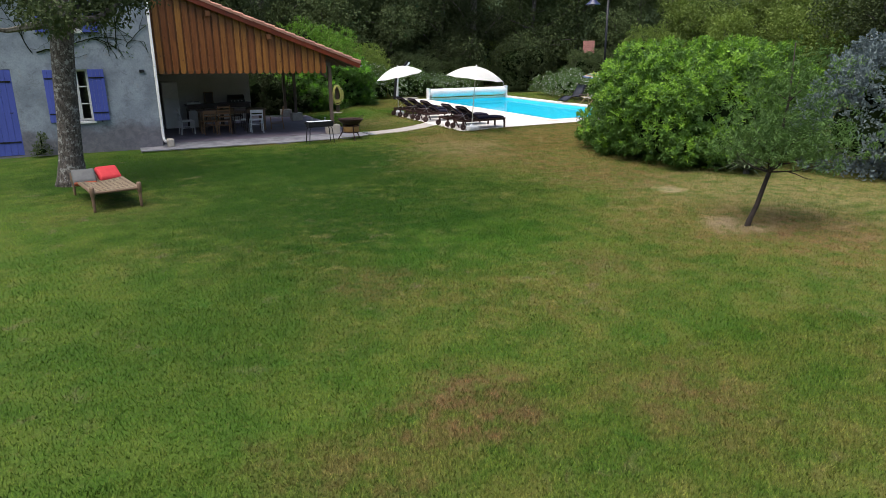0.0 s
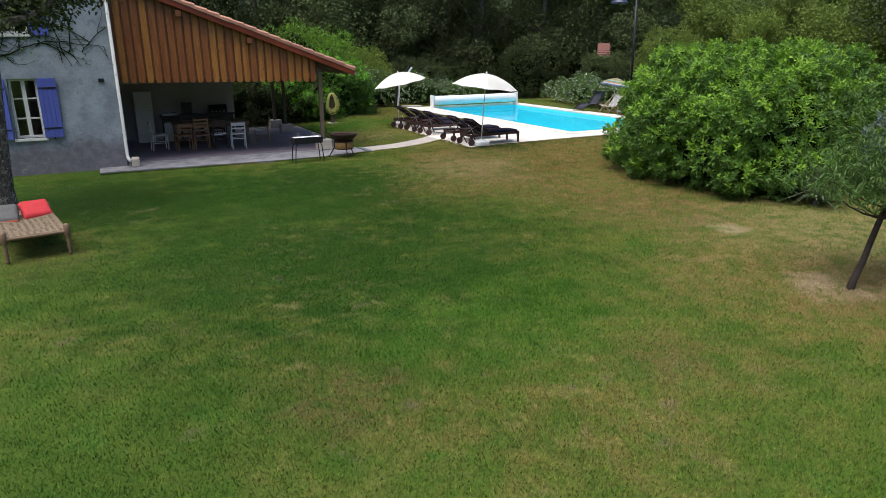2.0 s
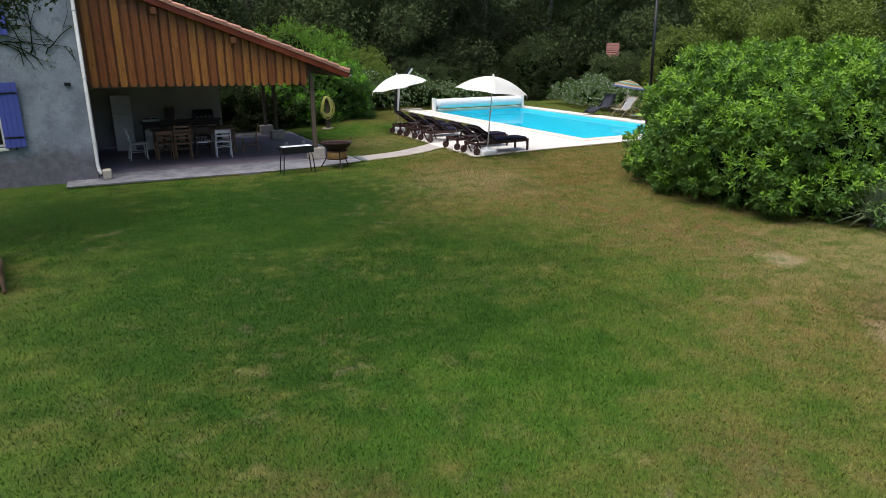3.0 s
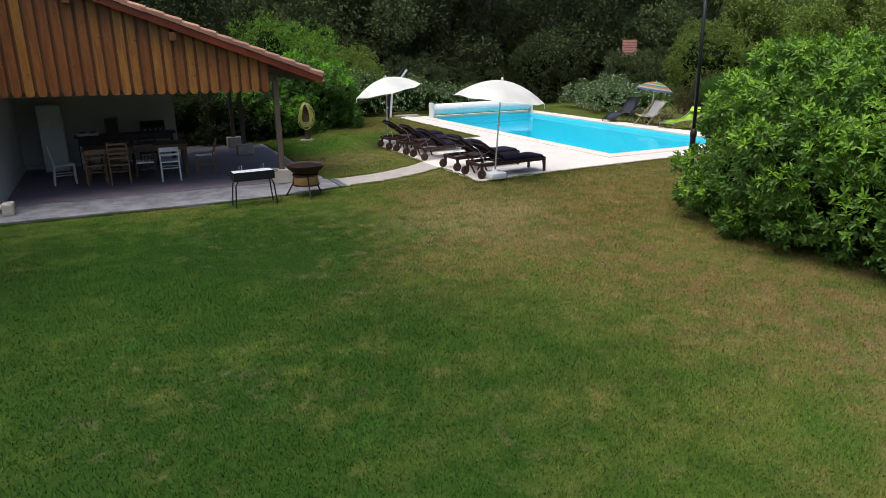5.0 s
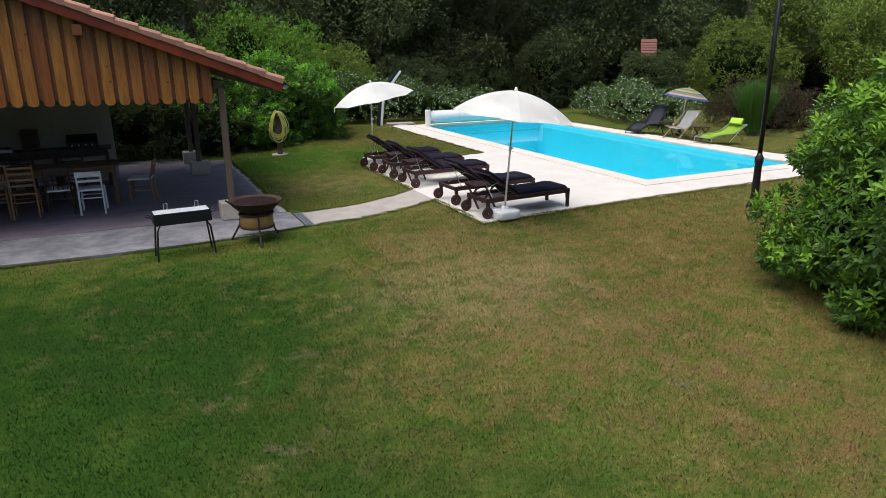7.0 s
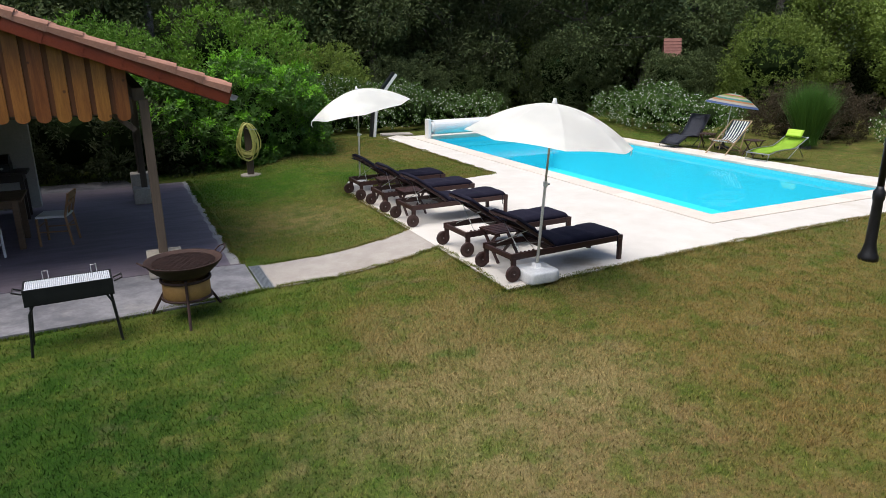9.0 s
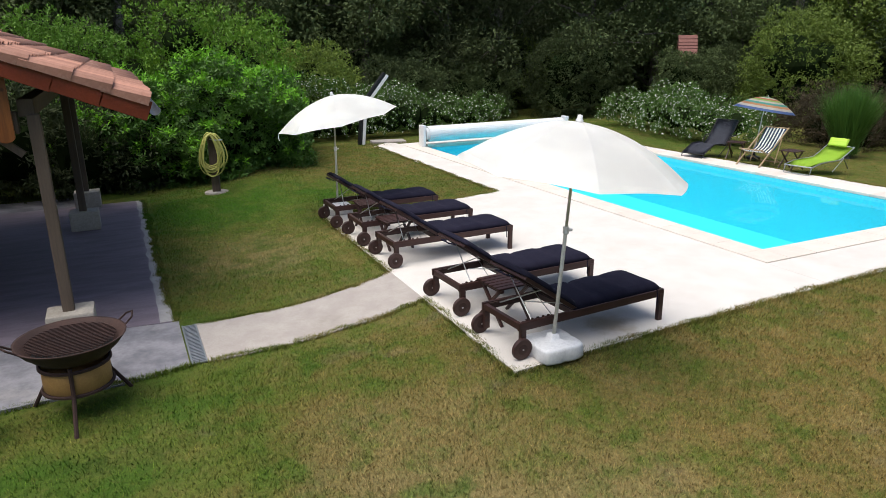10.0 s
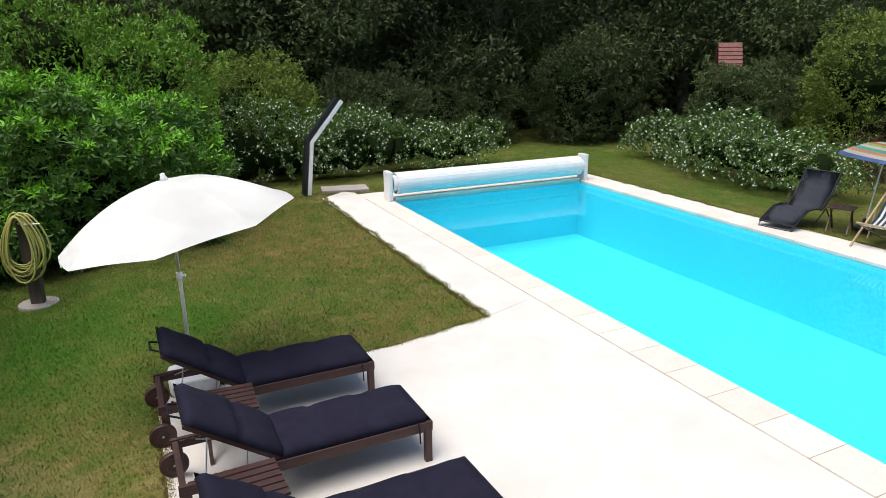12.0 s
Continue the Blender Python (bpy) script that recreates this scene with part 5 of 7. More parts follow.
# ---- things by the pool ----
def cushion(bm, m, length, width, thick, seams=(), flat=False):
    """A stuffed pad, rounded at its rims and pulled in at its seams."""
    nx, ny = 22, 10
    tops = []
    for s in (1, -1):
        grid = []
        for i in range(nx + 1):
            u = i / nx * 2 - 1
            row = []
            for j in range(ny + 1):
                v = j / ny * 2 - 1
                full = max(0.0, 1 - abs(u) ** 10) ** 0.4 * max(0.0, 1 - abs(v) ** 6) ** 0.4
                dent = sum(0.35 * math.exp(-((i / nx - q) / 0.025) ** 2) for q in seams)
                z = s * thick / 2 * full * (1 - dent) + 0.006 * full * noise.noise((u * 3, v * 2, s * 3.0))
                if flat:
                    z = z * 2 - thick / 2 if s > 0 else -thick / 2
                row.append(bm.verts.new(m @ Vector((i / nx * length, v * width / 2, z))))
            grid.append(row)
        for i in range(nx):
            for j in range(ny):
                q = (grid[i][j], grid[i + 1][j], grid[i + 1][j + 1], grid[i][j + 1])
                bm.faces.new(q if s > 0 else q[::-1])
    bmesh.ops.remove_doubles(bm, verts=bm.verts, dist=0.0008)


def lounger():
    """Wooden sun lounger on two wheels, its back raised, with a charcoal pad."""
    ob = thing("sun_lounger", "dark-stained wooden sun lounger with charcoal cushion, back raised", "sun lounger", group="loungers beside the pool")
    ln, hw, z = 1.75, 0.295, 0.29
    for y in (-hw, hw):
        bm = bmesh.new()
        box(bm, (ln / 2 - 0.01, y, z), (ln, 0.032, 0.075), 0.005)
        part("side_rail", bm, M_DARKWOOD, ob)
        bm = bmesh.new()
        box(bm, (ln - 0.045, y, 0.14), (0.055, 0.045, 0.285), 0.006)
        part("leg", bm, M_DARKWOOD, ob)
        bm = bmesh.new()
        box(bm, (0.035, y, 0.17), (0.06, 0.04, 0.22), 0.006)
        part("wheel_leg", bm, M_DARKWOOD, ob)
        s = 1 if y > 0 else -1
        spin = Matrix.Rotation(radians(90), 4, "X")
        bm = bmesh.new()
        lathe(bm, [(0.055, -0.018), (0.092, -0.020), (0.100, -0.012), (0.100, 0.012), (0.092, 0.020), (0.055, 0.018)], 26, (0.0, y + s * 0.045, 0.1), spin)
        wheel = part("wheel", bm, M_DARKWOOD, ob, "dark brown wooden wheel")
        bm = bmesh.new()
        lathe(bm, [(0.03, -0.022), (0.058, -0.016), (0.058, 0.016), (0.03, 0.022)], 18, (0.0, y + s * 0.045, 0.1), spin)
        part("wheel_disc", bm, M_RUST, wheel)
        bm = bmesh.new()
        lathe(bm, [(0.009, -0.026), (0.009, 0.026)], 10, (0.0, y + s * 0.045, 0.1), spin)
        part("hub", bm, M_STEEL, wheel)
    for x in (0.02, 0.64, 1.25, ln - 0.03):
        bm = bmesh.new()
        box(bm, (x, 0, z - 0.004), (0.04, 2 * hw - 0.034, 0.06), 0.004)
        part("cross_rail", bm, M_DARKWOOD, ob)
    for y in (-hw + 0.03, hw - 0.03):
        bm = bmesh.new()
        box(bm, (0.22, y, z + 0.02), (0.34, 0.02, 0.02), 0.002)
        for k in range(5):
            box(bm, (0.10 + k * 0.06, y, z + 0.036), (0.02, 0.018, 0.016), 0.002)
        part("notched_strip", bm, M_RUST, ob)
    for k in range(9):
        bm = bmesh.new()
        box(bm, (0.72 + k * 0.117, 0, z + 0.026), (0.075, 2 * hw - 0.04, 0.016), 0.003)
        part("slat", bm, M_DARKWOOD, ob)
    # raised back
    tilt = Matrix.Translation((0.64, 0, z + 0.035)) @ Matrix.Rotation(radians(35), 4, "Y") @ Matrix.Rotation(radians(180), 4, "Z")
    bm = bmesh.new()
    for y in (-0.27, 0.27):
        box(bm, tilt @ Vector((0.35, y, 0)), (0.70, 0.03, 0.035), 0.004, tilt.to_3x3().to_4x4())
    for x in (0.03, 0.36, 0.68):
        box(bm, tilt @ Vector((x, 0, -0.001)), (0.035, 0.51, 0.03), 0.004, tilt.to_3x3().to_4x4())
    back = part("backrest_frame", bm, M_DARKWOOD, ob)
    bm = bmesh.new()
    rod(bm, [tilt @ Vector((0.68, -0.10, -0.03)), tilt @ Vector((0.75, -0.08, -0.05)), tilt @ Vector((0.75, 0.08, -0.05)), tilt @ Vector((0.68, 0.10, -0.03))], 0.008, 6)
    part("head_strap", bm, M_CUSHION, back)
    for y in (-0.25, 0.25):
        bm = bmesh.new()
        rod(bm, [tilt @ Vector((0.45, y, -0.01)), (0.16, y, z + 0.02)], 0.006, 6)
        rod(bm, [tilt @ Vector((0.14, y, -0.01)), (0.42, y, z - 0.02)], 0.005, 6)
        part("prop", bm, M_STEEL, ob)
    bm = bmesh.new()
    cushion(bm, Matrix.Translation((0.60, 0, z + 0.068)), 1.14, 0.60, 0.065, (0.33, 0.66), True)
    mattress = part("seat_pad", bm, M_CUSHION, ob, "charcoal canvas pad", True)
    bm = bmesh.new()
    cushion(bm, tilt @ Matrix.Translation((-0.03, 0, 0.045)), 0.75, 0.59, 0.055, (0.45,), True)
    part("back_pad", bm, M_CUSHION, ob, "charcoal canvas pad", True)
    bm = bmesh.new()
    rod(bm, [(1.62, -0.325, z + 0.06), (1.625, -0.335, z), (1.63, -0.33, z - 0.11)], 0.006, 5)
    part("tie", bm, M_CUSHION, mattress)
    return ob


def side_table():
    """Folding slatted table with crossed legs."""
    ob = thing("side_table", "small dark-stained folding side table with slatted top", "table", group="side tables between the loungers")
    for k in range(6):
        bm = bmesh.new()
        box(bm, (0, -0.175 + k * 0.07, 0.40), (0.42, 0.055, 0.018), 0.003)
        part("top_slat", bm, M_DARKWOOD, ob)
    for x in (-0.17, 0.17):
        bm = bmesh.new()
        box(bm, (x, 0, 0.376), (0.04, 0.42, 0.028), 0.003)
        part("batten", bm, M_DARKWOOD, ob)
        for s in (1, -1):
            bm = bmesh.new()
            rod(bm, [(x + 0.012 * s, -0.19 * s, 0.0), (x + 0.012 * s, 0.17 * s, 0.37)], 0.020, 4)
            part("leg", bm, M_DARKWOOD, ob)
    return ob


LOUNGER = lounger()
first = pose(-4.75, -1.00, 0.0, 0, 0, 3.6)
LOUNGER.matrix_basis = first
for x, y, turn in ((-4.76, 0.13, 2.4), (-4.78, 1.89, 1.2), (-4.80, 3.02, 0.5), (-4.85, 4.13, 0.2)):
    copy_thing(LOUNGER, pose(x, y, 0.0, 0, 0, turn))
TABLE = side_table()
TABLE.matrix_basis = pose(-4.38, -0.45, 0.0, 0, 0, 4)
for x, y, turn in ((-4.42, 2.45, 2), (-4.38, 3.57, -3)):
    copy_thing(TABLE, pose(x, y, 0.0, 0, 0, turn))


def dome(bm, radius, height, ribs=8, rings=12, arc=6):
    """An umbrella canopy: ribs arch over, the cloth between them hangs a little in."""
    rows = []
    for i in range(rings + 1):
        u = i / rings
        row = []
        for j in range(ribs * arc):
            w = 2 * math.pi * j / (ribs * arc)
            f = (j % arc) / arc
            sag = math.sin(math.pi * f)
            r = radius * u * (1 - 0.045 * sag * u)
            z = height * (1 - u ** 1.9) - 0.035 * sag * u * (1 - u) * 2 + (0.018 * sag if i == rings else 0)
            row.append(bm.verts.new((r * math.cos(w), r * math.sin(w), z)) if i else None)
        rows.append(row)
    top = bm.verts.new((0, 0, height))
    n = ribs * arc
    for j in range(n):
        bm.faces.new((top, rows[1][j], rows[1][(j + 1) % n]))
        for i in range(1, rings):
            bm.faces.new((rows[i][j], rows[i + 1][j], rows[i + 1][(j + 1) % n], rows[i][(j + 1) % n]))


def white_parasol(base, top, normal, label):
    base, top = Vector(base), Vector(top)
    ob = thing("parasol", label, "parasol", Matrix.Translation(base), "white parasols")
    top = top - base
    n = Vector(normal).normalized()
    turn = n.to_track_quat("Z", "Y").to_matrix().to_4x4()
    radius, height = 0.96, 0.39
    rim = Matrix.Translation(top - n * (height + 0.03)) @ turn
    bm = bmesh.new()
    dome(bm, radius, height)
    bmesh.ops.solidify(bm, geom=bm.faces[:], thickness=0.004)
    canopy = part("canopy", bm, M_CANVAS, ob, "plain white canvas canopy")
    canopy.matrix_basis = rim
    bm = bmesh.new()
    lathe(bm, [(0.03, height - 0.005), (0.032, height + 0.012), (0.022, height + 0.03), (0.02, height + 0.055), (0.0, height + 0.06)], 12)
    part("finial", bm, M_PLASTIC, canopy, smooth=True)
    bm = bmesh.new()
    rod(bm, [(0.05, -0.95, 0.0), (0.05, -0.97, -0.05), (0.06, -0.97, -0.10)], 0.006, 5)
    part("hanging_tie", bm, M_CANVAS, canopy)
    for k in range(8):
        w = 2 * math.pi * k / 8
        bm = bmesh.new()
        rod(bm, [(radius * u * 0.985 * math.cos(w), radius * u * 0.985 * math.sin(w), height * (1 - u ** 1.9) - 0.012) for u in (0.04, 0.35, 0.65, 0.98)], 0.006, 5)
        part("rib", bm, M_STEEL, canopy)
        bm = bmesh.new()
        rod(bm, [(0.03 * math.cos(w), 0.03 * math.sin(w), -0.02), (0.5 * math.cos(w), 0.5 * math.sin(w), height * (1 - 0.5 ** 1.9) - 0.02)], 0.005, 5)
        part("stretcher", bm, M_STEEL, canopy)
    hub = rim @ Vector((0, 0, 0.30))
    joint = hub.lerp(Vector((0, 0, 0.12)), 0.44)
    bm = bmesh.new()
    rod(bm, [(0, 0, 0.08), joint], 0.017, 12)
    part("lower_pole", bm, M_CREAM_TUBE, ob, smooth=True)
    bm = bmesh.new()
    rod(bm, [joint, hub, rim @ Vector((0, 0, height - 0.01))], 0.013, 12)
    part("upper_pole", bm, M_CREAM_TUBE, ob, smooth=True)
    bm = bmesh.new()
    rod(bm, [joint - Vector((0, 0, 0.03)), joint + Vector((0, 0, 0.03))], 0.027, 12)
    rod(bm, [joint, joint + Vector((0.05, -0.02, 0.0))], 0.014, 8)
    part("clamp", bm, M_PLASTIC, ob)
    # water-filled foot with scalloped corners
    bm = bmesh.new()
    outline = []
    for k in range(40):
        w = 2 * math.pi * k / 40
        c, s = math.cos(w), math.sin(w)
        r = 0.215 / max(abs(c), abs(s)) ** 0.9 * (1 - 0.07 * math.cos(4 * w) ** 6)
        outline.append((r * c, r * s))
    rings = [(0.94, 0.0), (1.0, 0.02), (1.0, 0.115), (0.97, 0.135), (0.90, 0.14), (0.35, 0.145), (0.22, 0.16), (0.2, 0.2)]
    loops = [[bm.verts.new((x * q, y * q, z)) for x, y in outline] for q, z in rings]
    bm.faces.new(loops[0][::-1]), bm.faces.new(loops[-1])
    for a, b in zip(loops, loops[1:]):
        for k in range(40):
            bm.faces.new((a[k], a[(k + 1) % 40], b[(k + 1) % 40], b[k]))
    part("foot", bm, M_PLASTIC, ob, "white plastic water-filled foot", True)


white_parasol((-4.42, -1.36, 0.0), (-4.31, -1.46, 2.09), (0.11, -0.05, 1), "open white parasol tilted over the loungers")
white_parasol((-4.53, 4.76, 0.0), (-4.575, 4.60, 1.955), (-0.19, 0.05, 1), "open white parasol beside a lounger on the deck")


def pool_cover():
    ob = thing("pool_cover_roller", "white slatted pool cover wound on its roller", "pool cover", pose(POOL_X, POOL_L + 0.02, 0))
    for x in (-0.07, 4.6):
        bm = bmesh.new()
        box(bm, (x, 0.0, 0.30), (0.10, 0.26, 0.58), 0.012)
        box(bm, (x, -0.135, 0.30), (0.06, 0.02, 0.56), 0.006)
        post = part("end_post", bm, M_PLASTIC, ob, "white plastic end post")
        bm = bmesh.new()
        lathe(bm, [(0.05, -0.008), (0.05, 0.008)], 16, (x + (0.055 if x < 1 else -0.055), 0, 0.34), Matrix.Rotation(radians(90), 4, "Y"))
        part("bearing", bm, M_BLACK, post)
    bm = bmesh.new()
    rod(bm, [(0.0, 0, 0.34), (4.53, 0, 0.34)], 0.16, 20)
    part("drum", bm, M_PLASTIC, ob)
    m_slat = M_PLASTIC
    bm = bmesh.new()
    box(bm, (0, 0, 0), (4.40, 0.058, 0.016), 0.006)
    slat = mesh_of("cover_slat", bm, m_slat)
    n = 22
    for k in range(n):
        w = 2 * math.pi * k / n
        s = part("cover_slat", slat, None, ob)
        s.matrix_basis = pose(2.265, 0.205 * math.cos(w), 0.34 + 0.205 * math.sin(w), math.degrees(w) + 90)
    bm = bmesh.new()
    box(bm, (2.265, -0.03, 0.05), (4.45, 0.10, 0.05), 0.008)
    part("cross_beam", bm, M_COPING, ob)


pool_cover()


def pool_steps():
    bm = bmesh.new()
    for k in range(4):
        r = 1.5 - 0.33 * k
        z0, z1 = -1.45, -1.20 + 0.28 * k
        pts = [(0.0, POOL_L)] + [(r * math.cos(w), POOL_L - r * math.sin(w)) for w in (math.pi / 2 * (1 - j / 10) for j in range(11))]
        prism(bm, [(x + 0.005, y - 0.005) for x, y in pts], z0, z1)
    ob = new("pool_steps", mesh_of("pool_steps", bm, M_LINER))
    ob.location.x = POOL_X
    tagged(ob, "curved blue corner steps under the water", "steps", kind="structure")


pool_steps()


def solar_shower():
    ob = thing("solar_shower", "black and white garden solar shower with bent top", "shower", pose(-1.50, 12.4, -0.02))
    line = [(0.0, 0.0), (0.12, 1.10), (0.80, 1.92)]
    for name, mat, off, dx in (("tank", M_BLACK, 0.0, -0.05), ("front_cover", M_PLASTIC, -0.02, 0.04)):
        bm = bmesh.new()
        rows = []
        for k, (x, z) in enumerate(line):
            t = (Vector((line[min(k + 1, 2)][0] - line[max(k - 1, 0)][0], 0, line[min(k + 1, 2)][1] - line[max(k - 1, 0)][1]))).normalized()
            n = Vector((t.z, 0, -t.x))
            c = Vector((x, 0, z)) + n * dx
            rows.append([bm.verts.new(c + n * a + Vector((0, b + off, 0))) for a, b in ((-0.04, -0.085), (0.04, -0.085), (0.04, 0.085), (-0.04, 0.085))])
        bm.faces.new(rows[0][::-1]), bm.faces.new(rows[-1])
        for a, b in zip(rows, rows[1:]):
            for j in range(4):
                bm.faces.new((a[j], a[(j + 1) % 4], b[(j + 1) % 4], b[j]))
        bmesh.ops.bevel(bm, geom=bm.edges[:], offset=0.012, segments=2, affect="EDGES")
        part(name, bm, mat, ob)
    bm = bmesh.new()
    lathe(bm, [(0.05, 0.0), (0.06, 0.02), (0.02, 0.05)], 14, (0.78, 0, 1.81))
    part("shower_head", bm, M_STEEL, ob)
    bm = bmesh.new()
    rod(bm, [(0.14, -0.02, 1.05), (0.20, -0.02, 1.05)], 0.018, 8)
    part("tap", bm, M_STEEL, ob)


solar_shower()


def hose_post():
    ob = thing("hose_post", "short wooden post with a coiled yellow garden hose", "hose", pose(-6.04, 8.12, ground_z(-6.04, 8.12), 0, 0, -15))
    bm = bmesh.new()
    box(bm, (0, 0, 0.57), (0.15, 0.11, 1.14), 0.012)
    part("post", bm, M_POST, ob)
    bm = bmesh.new()
    lathe(bm, [(0.24, -0.02), (0.23, 0.025), (0.0, 0.03)], 14)
    part("pad", bm, M_PATH, ob, "round concrete pad", False)
    bm = bmesh.new()
    rod(bm, [(-0.02, -0.05, 1.08), (0.0, -0.16, 1.09), (0.10, -0.16, 1.07), (0.22, -0.10, 1.06)], 0.012, 6)
    part("tap", bm, M_STEEL, ob)
    m_hose = surface("yellow_hose", (0.42, 0.40, 0.10), (0.35, 0.36, 0.10), 8, 0.5)
    rng = np.random.default_rng(4)
    for k in range(12):
        a, b, cx, cz = 0.15 + 0.16 * rng.random(), 0.27 + 0.14 * rng.random(), 0.03 * rng.normal(), 0.03 * rng.normal()
        bm = bmesh.new()
        rod(bm, [(cx + a * math.sin(w) * (0.75 + 0.25 * -math.cos(w)), -0.09 - 0.012 * k + 0.03 * math.cos(w), 1.18 - b + cz * 0.5 + b * math.cos(w)) for w in (2 * math.pi * j / 22 for j in range(22))], 0.012, 6, True)
        part("hose_loop", bm, m_hose, ob, "yellow-green garden hose", True)


hose_post()


def barbecue():
    ob = thing("charcoal_grill", "black rectangular charcoal barbecue on tube legs", "barbecue", pose(-9.36, -0.33, ground_z(-9.4, -0.4), 0, 0, 3))
    ln, dp, z = 0.80, 0.34, 0.69
    bm = bmesh.new()
    t = 0.012
    box(bm, (0, 0, z - 0.16), (ln, dp, t))
    for s in (-1, 1):
        box(bm, (0, s * (dp / 2 - t / 2), z - 0.08), (ln, t, 0.17), 0.002)
        box(bm, (s * (ln / 2 - t / 2), 0, z - 0.08), (t, dp - 2 * t - 0.002, 0.17), 0.002)
    part("tray", bm, M_BLACK, ob)
    for k in range(44):
        bm = bmesh.new()
        x = -ln / 2 + 0.025 + k * (ln - 0.05) / 43
        rod(bm, [(x, -dp / 2 + 0.015, z - 0.006), (x, dp / 2 - 0.015, z - 0.006)], 0.0085, 5)
        part("grill_bar", bm, M_GRILL, ob)
    for s in (-1, 1):
        bm = bmesh.new()
        x = s * (ln / 2 + 0.01)
        rod(bm, [(x, -0.07, z - 0.06), (x + s * 0.08, -0.07, z - 0.03), (x + s * 0.08, 0.07, z - 0.03), (x, 0.07, z - 0.06)], 0.009, 6)
        part("handle", bm, M_BLACK, ob)
        bm = bmesh.new()
        rod(bm, [(s * 0.22, dp / 2 - 0.03, z - 0.01), (s * 0.22, dp / 2 - 0.03, z + 0.09), (s * 0.22 + 0.05, dp / 2 - 0.03, z + 0.09), (s * 0.22 + 0.05, dp / 2 - 0.03, z - 0.01)], 0.006, 5)
        part("grill_handle", bm, M_STEEL, ob)
        bm = bmesh.new()
        rod(bm, [(-ln / 2 - 0.01, s * 0.17, 0.0), (-ln / 2 + 0.03, s * 0.15, 0.44), (-ln / 2 + 0.08, s * 0.15, 0.535), (ln / 2 - 0.08, s * 0.15, 0.535), (ln / 2 - 0.03, s * 0.15, 0.44), (ln / 2 + 0.01, s * 0.17, 0.0)], 0.014, 8)
        part("leg_frame", bm, M_BLACK, ob)


barbecue()


def brazier():
    ob = thing("brazier", "rusty iron fire bowl on an ochre drum stand", "brazier", pose(-8.24, -0.12, ground_z(-8.3, -0.3)))
    bm = bmesh.new()
    lathe(bm, [(0.0, 0.46), (0.14, 0.465), (0.26, 0.51), (0.36, 0.60), (0.41, 0.665), (0.415, 0.675), (0.395, 0.672), (0.34, 0.61), (0.25, 0.53), (0.0, 0.49)], 36)
    part("bowl", bm, M_RUST, ob, "rusty shallow iron bowl", True)
    # added black disc that makes the bowl look dark through the grate
    bm = bmesh.new()
    lathe(bm, [(0.30, 0.575), (0.2, 0.585), (0.0, 0.58)], 24)
    part("dark_disc", bm, M_BLACK, ob, "plain black disc added under the grate")
    bm = bmesh.new()
    n, r = 10, 0.33
    for k in range(-n, n + 1):
        y = r * k / (n + 0.5)
        h = math.sqrt(r * r - y * y)
        rod(bm, [(-h, y, 0.655), (h, y, 0.655)], 0.0055, 4)
    for k in range(-8, 9):
        x = r * k / 8.6
        h = math.sqrt(r * r - x * x)
        rod(bm, [(x, -h, 0.645), (x, h, 0.645)], 0.006, 4)
    tagged(part("grate", bm, M_RUST, ob, "rusty round cooking grate"), kind="stuff")
    bm = bmesh.new()
    lathe(bm, [(0.245, 0.26), (0.255, 0.27), (0.255, 0.44), (0.245, 0.455), (0.235, 0.45), (0.235, 0.265)], 30)
    part("drum", bm, M_OCHRE, ob, "ochre painted scorched steel drum", True)
    for z in (0.255, 0.46):
        bm = bmesh.new()
        rod(bm, [(0.262 * math.cos(w), 0.262 * math.sin(w), z) for w in (2 * math.pi * j / 28 for j in range(28))], 0.016, 6, True)
        part("hoop", bm, M_RUST, ob)
    for a in (-95, 35, 145):
        c, s = math.cos(radians(a)), math.sin(radians(a))
        bm = bmesh.new()
        rod(bm, [(0.46 * c, 0.46 * s, 0.0), (0.29 * c, 0.29 * s, 0.27), (0.26 * c, 0.26 * s, 0.50)], 0.017, 6)
        part("leg", bm, M_RUST, ob)
    for a in (20, 200):
        c, s = math.cos(radians(a)), math.sin(radians(a))
        bm = bmesh.new()
        rod(bm, [(0.39 * c - 0.07 * s, 0.39 * s + 0.07 * c, 0.66), (0.47 * c - 0.06 * s, 0.47 * s + 0.06 * c, 0.72), (0.50 * c, 0.50 * s, 0.745), (0.47 * c + 0.06 * s, 0.47 * s - 0.06 * c, 0.72), (0.39 * c + 0.07 * s, 0.39 * s - 0.07 * c, 0.66)], 0.009, 6)
        part("handle", bm, M_RUST, ob)


brazier()


